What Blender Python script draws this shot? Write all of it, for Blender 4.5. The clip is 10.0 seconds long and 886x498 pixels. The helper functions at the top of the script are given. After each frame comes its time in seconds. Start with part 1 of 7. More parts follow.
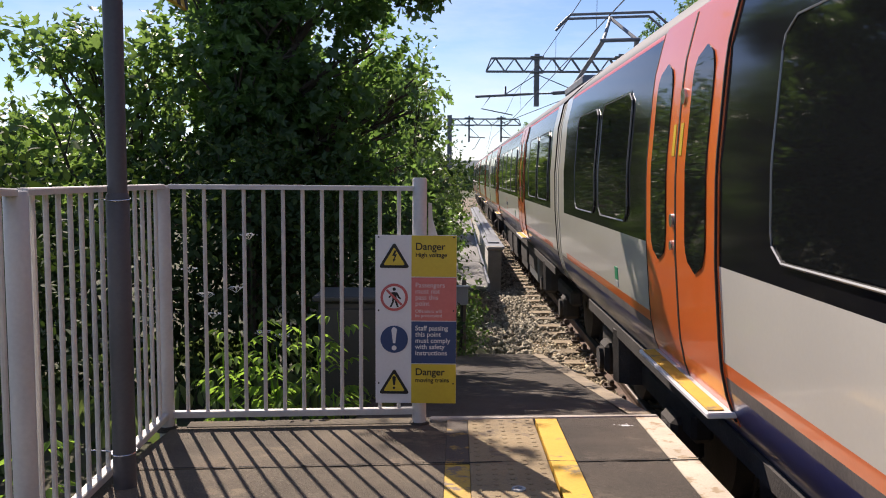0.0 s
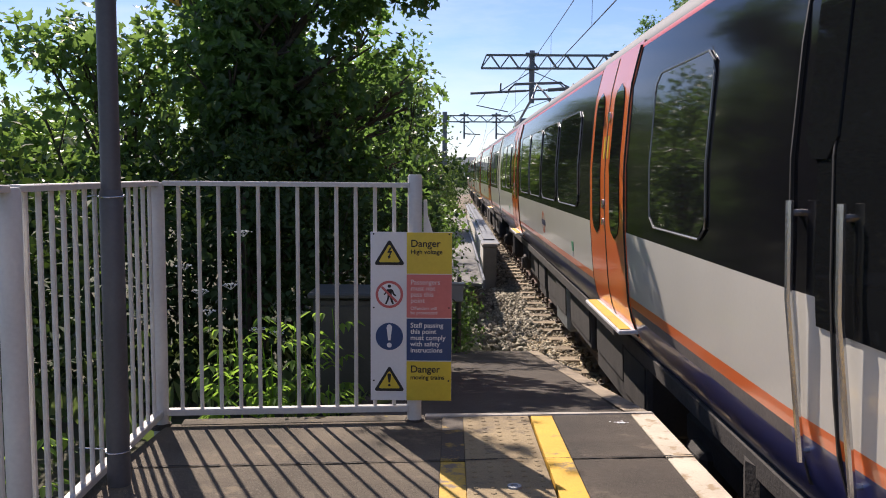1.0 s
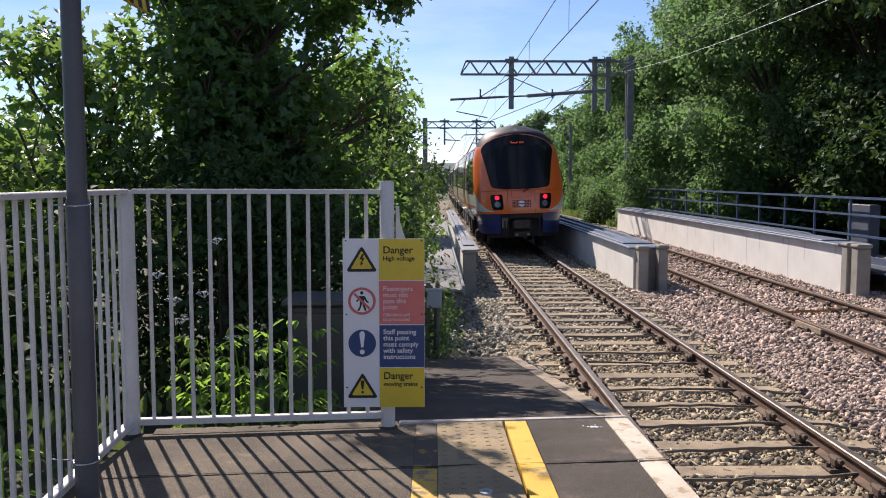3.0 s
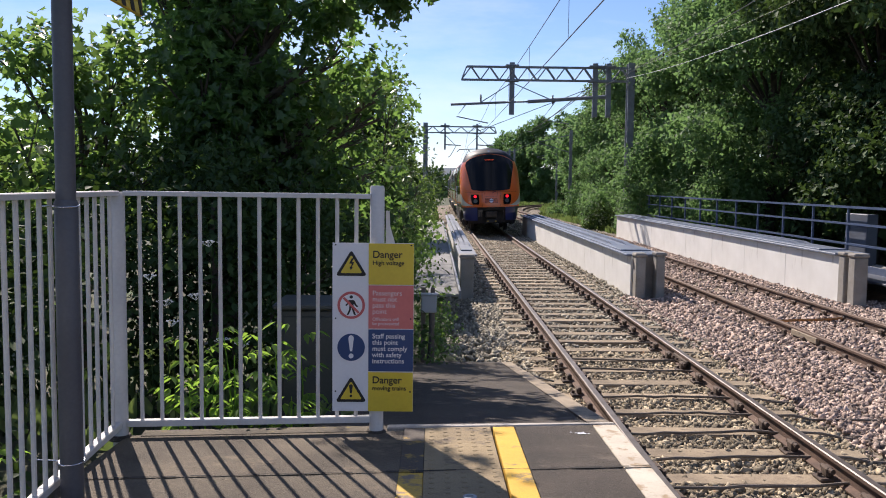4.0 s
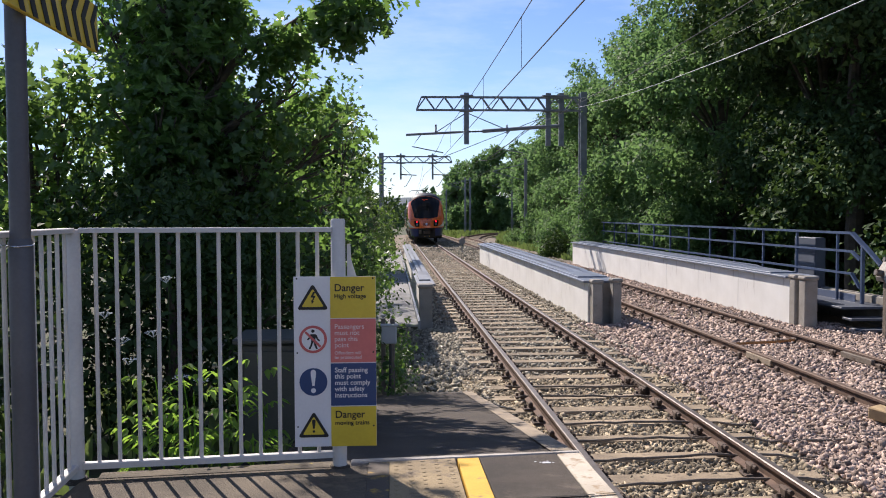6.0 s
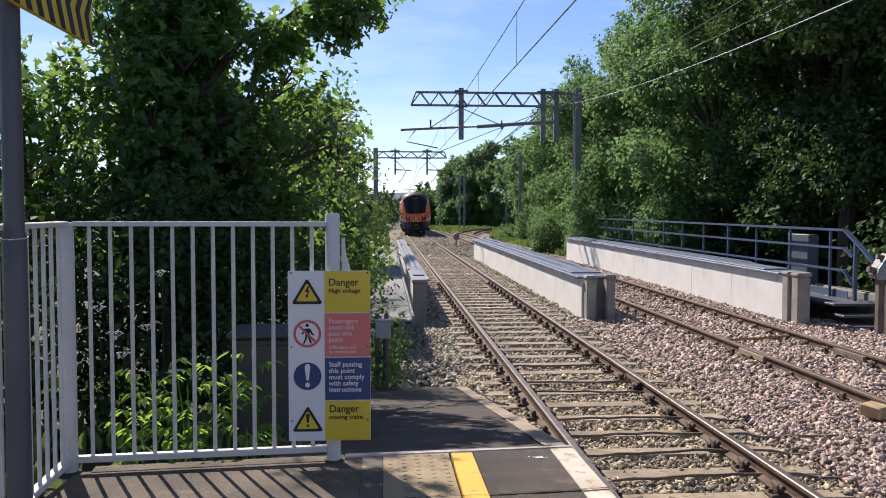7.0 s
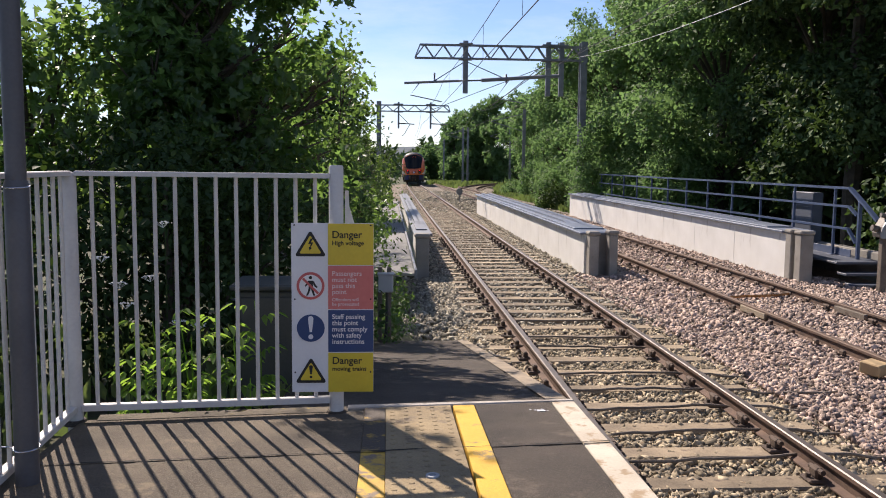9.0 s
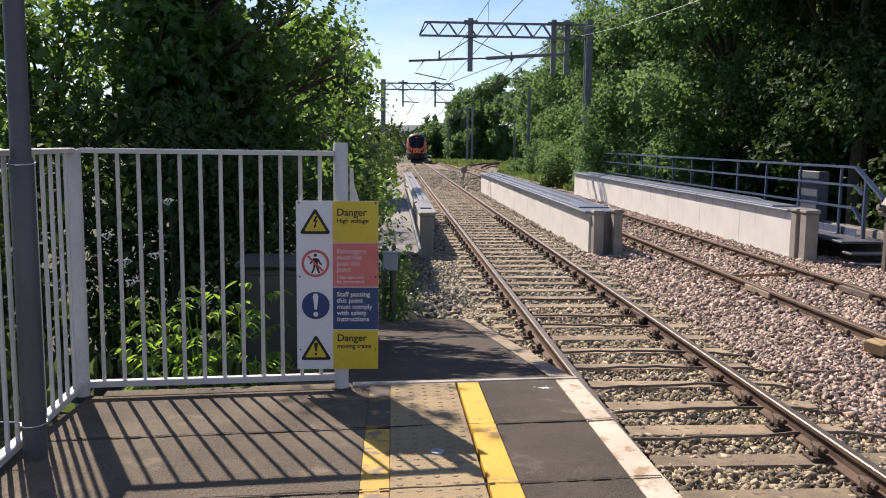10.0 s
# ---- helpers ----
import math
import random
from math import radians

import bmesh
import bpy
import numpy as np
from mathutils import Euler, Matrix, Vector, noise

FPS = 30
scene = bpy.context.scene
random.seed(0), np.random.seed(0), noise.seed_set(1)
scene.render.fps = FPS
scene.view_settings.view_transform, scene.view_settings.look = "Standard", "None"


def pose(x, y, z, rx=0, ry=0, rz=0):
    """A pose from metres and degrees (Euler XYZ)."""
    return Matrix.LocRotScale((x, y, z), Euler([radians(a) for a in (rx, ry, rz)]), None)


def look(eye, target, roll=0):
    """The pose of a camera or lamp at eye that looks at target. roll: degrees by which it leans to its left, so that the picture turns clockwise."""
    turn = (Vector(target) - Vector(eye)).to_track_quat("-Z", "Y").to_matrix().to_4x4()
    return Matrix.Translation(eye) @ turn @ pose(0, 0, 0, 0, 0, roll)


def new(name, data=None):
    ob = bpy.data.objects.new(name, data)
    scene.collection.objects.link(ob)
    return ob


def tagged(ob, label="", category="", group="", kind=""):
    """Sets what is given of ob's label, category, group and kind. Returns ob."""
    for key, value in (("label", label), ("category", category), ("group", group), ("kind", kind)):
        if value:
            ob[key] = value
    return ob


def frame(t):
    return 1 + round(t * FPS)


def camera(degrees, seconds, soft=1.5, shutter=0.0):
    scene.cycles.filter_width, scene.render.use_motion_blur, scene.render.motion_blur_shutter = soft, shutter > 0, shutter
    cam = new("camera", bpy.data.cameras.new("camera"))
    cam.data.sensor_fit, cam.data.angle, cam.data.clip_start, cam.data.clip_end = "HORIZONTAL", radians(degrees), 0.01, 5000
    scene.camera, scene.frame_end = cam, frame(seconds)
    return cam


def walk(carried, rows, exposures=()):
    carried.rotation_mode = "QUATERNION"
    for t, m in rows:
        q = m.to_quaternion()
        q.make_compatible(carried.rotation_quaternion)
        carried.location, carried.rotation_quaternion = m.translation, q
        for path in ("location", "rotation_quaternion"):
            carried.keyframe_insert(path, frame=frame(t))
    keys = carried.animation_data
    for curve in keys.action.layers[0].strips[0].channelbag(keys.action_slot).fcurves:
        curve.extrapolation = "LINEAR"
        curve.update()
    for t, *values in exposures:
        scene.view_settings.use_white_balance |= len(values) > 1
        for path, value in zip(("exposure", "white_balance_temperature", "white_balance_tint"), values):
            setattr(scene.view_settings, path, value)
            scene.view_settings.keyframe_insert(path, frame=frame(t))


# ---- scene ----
cam = camera(54.65, 10.0, soft=1.0)
PATH = [
    (0, (-0.045, -0.002, 2.102), (-0.201, 9.961, 1.252), 0.31),
    (0.5, (-0.046, 0.004, 2.103), (-0.162, 9.963, 1.205), 0.23),
    (1, (-0.046, 0.008, 2.102), (-0.145, 9.968, 1.215), 0.34),
    (1.5, (-0.044, 0.007, 2.103), (-0.156, 9.968, 1.225), 0.24),
    (2, (-0.042, 0.007, 2.104), (-0.063, 9.971, 1.251), 0.09),
    (2.5, (-0.030, 0.009, 2.103), (0.085, 9.974, 1.272), -0.21),
    (4, (0.046, -0.007, 2.107), (0.159, 9.963, 1.344), 0.64),
    (4.5, (0.022, 0.007, 2.117), (0.476, 9.974, 1.445), 0.69),
    (5, (0.019, 0.007, 2.119), (0.417, 9.987, 1.630), 0.17),
    (5.5, (0.027, -0.008, 2.119), (0.570, 9.969, 1.713), -0.26),
    (7, (0.024, -0.018, 2.117), (0.704, 9.948, 1.642), 0.05),
    (7.5, (0.023, -0.009, 2.113), (0.723, 9.951, 1.552), 0.29),
    (8, (0.022, -0.007, 2.109), (0.721, 9.930, 1.233), 0.42),
    (8.5, (0.020, 0.001, 2.109), (0.640, 9.937, 1.165), 0.37),
    (9, (0.019, -0.001, 2.109), (0.670, 9.927, 1.109), 0.58),
    (9.5, (0.014, 0.001, 2.107), (0.677, 9.904, 0.881), 0.92),
    (10, (0.017, -0.001, 2.104), (0.619, 9.903, 0.859), 0.65),
]
walk(cam, [(t, look(eye, target, roll)) for t, eye, target, roll in PATH], exposures=[(0.0, 0.73, 6420, 23), (1.0, 0.71, 6250, 23), (2.5, 0.71, 6200, 23), (5.0, 0.71, 6020, 22), (7.5, 0.72, 6050, 22), (8.5, 0.73, 6250, 23), (10.0, 0.74, 6420, 23)])

# ---- light ----
SUN_WAY = Vector((-0.53, 1.15, 1.09)).normalized()
world = bpy.data.worlds.new("sky")
scene.world = world
world.use_nodes = True
wn = world.node_tree
sky = wn.nodes.new("ShaderNodeTexSky")
sky.sky_type = "NISHITA"
sky.sun_disc = False
sky.sun_elevation = radians(40.7)
sky.sun_rotation = radians(-24.7)
sky.air_density, sky.dust_density, sky.ozone_density = 0.9, 0.05, 4.0
wn.nodes["Background"].inputs["Strength"].default_value = 0.076
# thin high cloud
sky_dir, sky_map, cirrus, cirrus_ramp, cirrus_mix = (wn.nodes.new("ShaderNode" + k) for k in ("TexCoord", "Mapping", "TexNoise", "ValToRGB", "MixRGB"))
sky_map.inputs["Scale"].default_value = (2.2, 2.2, 9.0)
cirrus.inputs["Scale"].default_value, cirrus.inputs["Detail"].default_value, cirrus.inputs["Roughness"].default_value = 1.6, 7, 0.6
cirrus_ramp.color_ramp.elements[0].position, cirrus_ramp.color_ramp.elements[1].position = 0.44, 0.86
cirrus_ramp.color_ramp.elements[1].color = (0.55, 0.55, 0.55, 1)
cirrus_mix.inputs[2].default_value = (9.0, 9.4, 9.8, 1)
wn.links.new(sky_dir.outputs["Generated"], sky_map.inputs["Vector"])
wn.links.new(sky_map.outputs[0], cirrus.inputs["Vector"])
wn.links.new(cirrus.outputs["Fac"], cirrus_ramp.inputs[0])
wn.links.new(cirrus_ramp.outputs[0], cirrus_mix.inputs[0])
wn.links.new(sky.outputs[0], cirrus_mix.inputs[1])
wn.links.new(cirrus_mix.outputs[0], wn.nodes["Background"].inputs["Color"])
sun_data = bpy.data.lights.new("sun", "SUN")
sun_data.energy, sun_data.angle, sun_data.color = 4.65, radians(0.55), (1.0, 0.905, 0.72)
sun = new("sun", sun_data)
sun.matrix_world = look(SUN_WAY * 100, (0, 0, 0))


# ---- materials ----
def mat(name, c1, c2=None, scale=3.0, fine=60.0, rough=0.7, metal=0.0, bump=0.15, vary=0.0, island=False, stain=None, stain_at=0.62, spec=0.5, coat=0.0, grit=None, streak=1.0):
    """A surface with two scales of variation, fine relief and, where given, stains of a third colour."""
    m = bpy.data.materials.new(name)
    m.use_nodes = True
    n, l = m.node_tree.nodes, m.node_tree.links
    b = n["Principled BSDF"]
    c2 = c2 or tuple(c * 0.78 for c in c1)
    tc = n.new("ShaderNodeTexCoord")
    big, small = n.new("ShaderNodeTexNoise"), n.new("ShaderNodeTexNoise")
    big.inputs["Scale"].default_value, small.inputs["Scale"].default_value = scale, fine
    big.inputs["Detail"].default_value = small.inputs["Detail"].default_value = 5
    for t in (big, small):
        l.new(tc.outputs["Object"], t.inputs["Vector"])
    add = n.new("ShaderNodeMath")
    add.operation = "MULTIPLY_ADD"
    l.new(small.outputs["Fac"], add.inputs[0])
    add.inputs[1].default_value = 0.5
    l.new(big.outputs["Fac"], add.inputs[2])
    ramp = n.new("ShaderNodeValToRGB")
    ramp.color_ramp.elements[0].position, ramp.color_ramp.elements[1].position = 0.52, 0.98
    ramp.color_ramp.elements[0].color, ramp.color_ramp.elements[1].color = (*c2, 1), (*c1, 1)
    l.new(add.outputs[0], ramp.inputs[0])
    out = ramp.outputs[0]
    if stain:
        st = n.new("ShaderNodeTexNoise")
        st.inputs["Scale"].default_value, st.inputs["Detail"].default_value, st.inputs["Roughness"].default_value = scale * 1.7, 9, 0.68
        way = n.new("ShaderNodeMapping")
        way.inputs["Scale"].default_value = (1, 1, streak)
        l.new(tc.outputs["Object"], way.inputs["Vector"])
        l.new(way.outputs[0], st.inputs["Vector"])
        sr = n.new("ShaderNodeValToRGB")
        sr.color_ramp.elements[0].position, sr.color_ramp.elements[1].position = stain_at, stain_at + 0.08
        l.new(st.outputs["Fac"], sr.inputs[0])
        mix = n.new("ShaderNodeMixRGB")
        mix.inputs[2].default_value = (*stain, 1)
        l.new(sr.outputs[0], mix.inputs[0])
        l.new(out, mix.inputs[1])
        out = mix.outputs[0]
    if grit:
        gt = n.new("ShaderNodeTexNoise")
        gt.inputs["Scale"].default_value, gt.inputs["Detail"].default_value = 210.0, 2
        l.new(tc.outputs["Object"], gt.inputs["Vector"])
        gr = n.new("ShaderNodeValToRGB")
        gr.color_ramp.elements[0].position, gr.color_ramp.elements[1].position = 0.58, 0.70
        l.new(gt.outputs["Fac"], gr.inputs[0])
        mix = n.new("ShaderNodeMixRGB")
        mix.inputs[2].default_value = (*grit, 1)
        l.new(gr.outputs[0], mix.inputs[0])
        l.new(out, mix.inputs[1])
        out = mix.outputs[0]
    if vary:
        rnd = n.new("ShaderNodeNewGeometry").outputs["Random Per Island"] if island else n.new("ShaderNodeObjectInfo").outputs["Random"]
        mr = n.new("ShaderNodeMapRange")
        mr.inputs[3].default_value, mr.inputs[4].default_value = 1 - vary, 1 + vary
        l.new(rnd, mr.inputs[0])
        hsv = n.new("ShaderNodeHueSaturation")
        l.new(mr.outputs[0], hsv.inputs["Value"])
        l.new(out, hsv.inputs["Color"])
        out = hsv.outputs[0]
    l.new(out, b.inputs["Base Color"])
    b.inputs["Roughness"].default_value, b.inputs["Metallic"].default_value = rough, metal
    b.inputs["Specular IOR Level"].default_value = spec
    b.inputs["Coat Weight"].default_value = coat
    b.inputs["Coat Roughness"].default_value = 0.06
    if bump:
        bp = n.new("ShaderNodeBump")
        bp.inputs["Strength"].default_value, bp.inputs["Distance"].default_value = bump, 0.02
        l.new(add.outputs[0], bp.inputs["Height"])
        l.new(bp.outputs[0], b.inputs["Normal"])
    return m


def leaf_mat(name, c1, c2, through_col, thin=0.45, gloss=0.45, clump=0.6, spec=0.28):
    """A leaf: diffuse above, light coming through from behind, a waxy sheen; each leaf and each patch of crown differs."""
    m = bpy.data.materials.new(name)
    m.use_nodes = True
    n, l = m.node_tree.nodes, m.node_tree.links
    b = n["Principled BSDF"]
    tc, tex = n.new("ShaderNodeTexCoord"), n.new("ShaderNodeTexNoise")
    tex.inputs["Scale"].default_value = clump
    l.new(tc.outputs["Object"], tex.inputs["Vector"])
    geo = n.new("ShaderNodeNewGeometry")
    add = n.new("ShaderNodeMath")
    add.operation = "MULTIPLY_ADD"
    l.new(geo.outputs["Random Per Island"], add.inputs[0])
    add.inputs[1].default_value = 0.6
    l.new(tex.outputs["Fac"], add.inputs[2])
    ramp = n.new("ShaderNodeValToRGB")
    ramp.color_ramp.elements[0].position, ramp.color_ramp.elements[1].position = 0.45, 1.1
    ramp.color_ramp.elements[0].color, ramp.color_ramp.elements[1].color = (*c2, 1), (*c1, 1)
    l.new(add.outputs[0], ramp.inputs[0])
    l.new(ramp.outputs[0], b.inputs["Base Color"])
    b.inputs["Roughness"].default_value = gloss
    b.inputs["Specular IOR Level"].default_value = spec
    tr = n.new("ShaderNodeBsdfTranslucent")
    tr.inputs["Color"].default_value = (*through_col, 1)
    mix = n.new("ShaderNodeMixShader")
    mix.inputs[0].default_value = thin
    l.new(b.outputs[0], mix.inputs[1])
    l.new(tr.outputs[0], mix.inputs[2])
    l.new(mix.outputs[0], n["Material Output"].inputs["Surface"])
    return m


def glow_mat(name, colour, strength):
    m = bpy.data.materials.new(name)
    m.use_nodes = True
    b = m.node_tree.nodes["Principled BSDF"]
    b.inputs["Base Color"].default_value = (*colour, 1)
    b.inputs["Emission Color"].default_value = (*colour, 1)
    b.inputs["Emission Strength"].default_value = strength
    b.inputs["Roughness"].default_value = 0.3
    return m


def plain(name, colour, rough=0.5, metal=0.0, coat=0.0):
    return mat(name, colour, tuple(c * 0.9 for c in colour), 2.0, 90.0, rough, metal, 0.03, coat=coat)


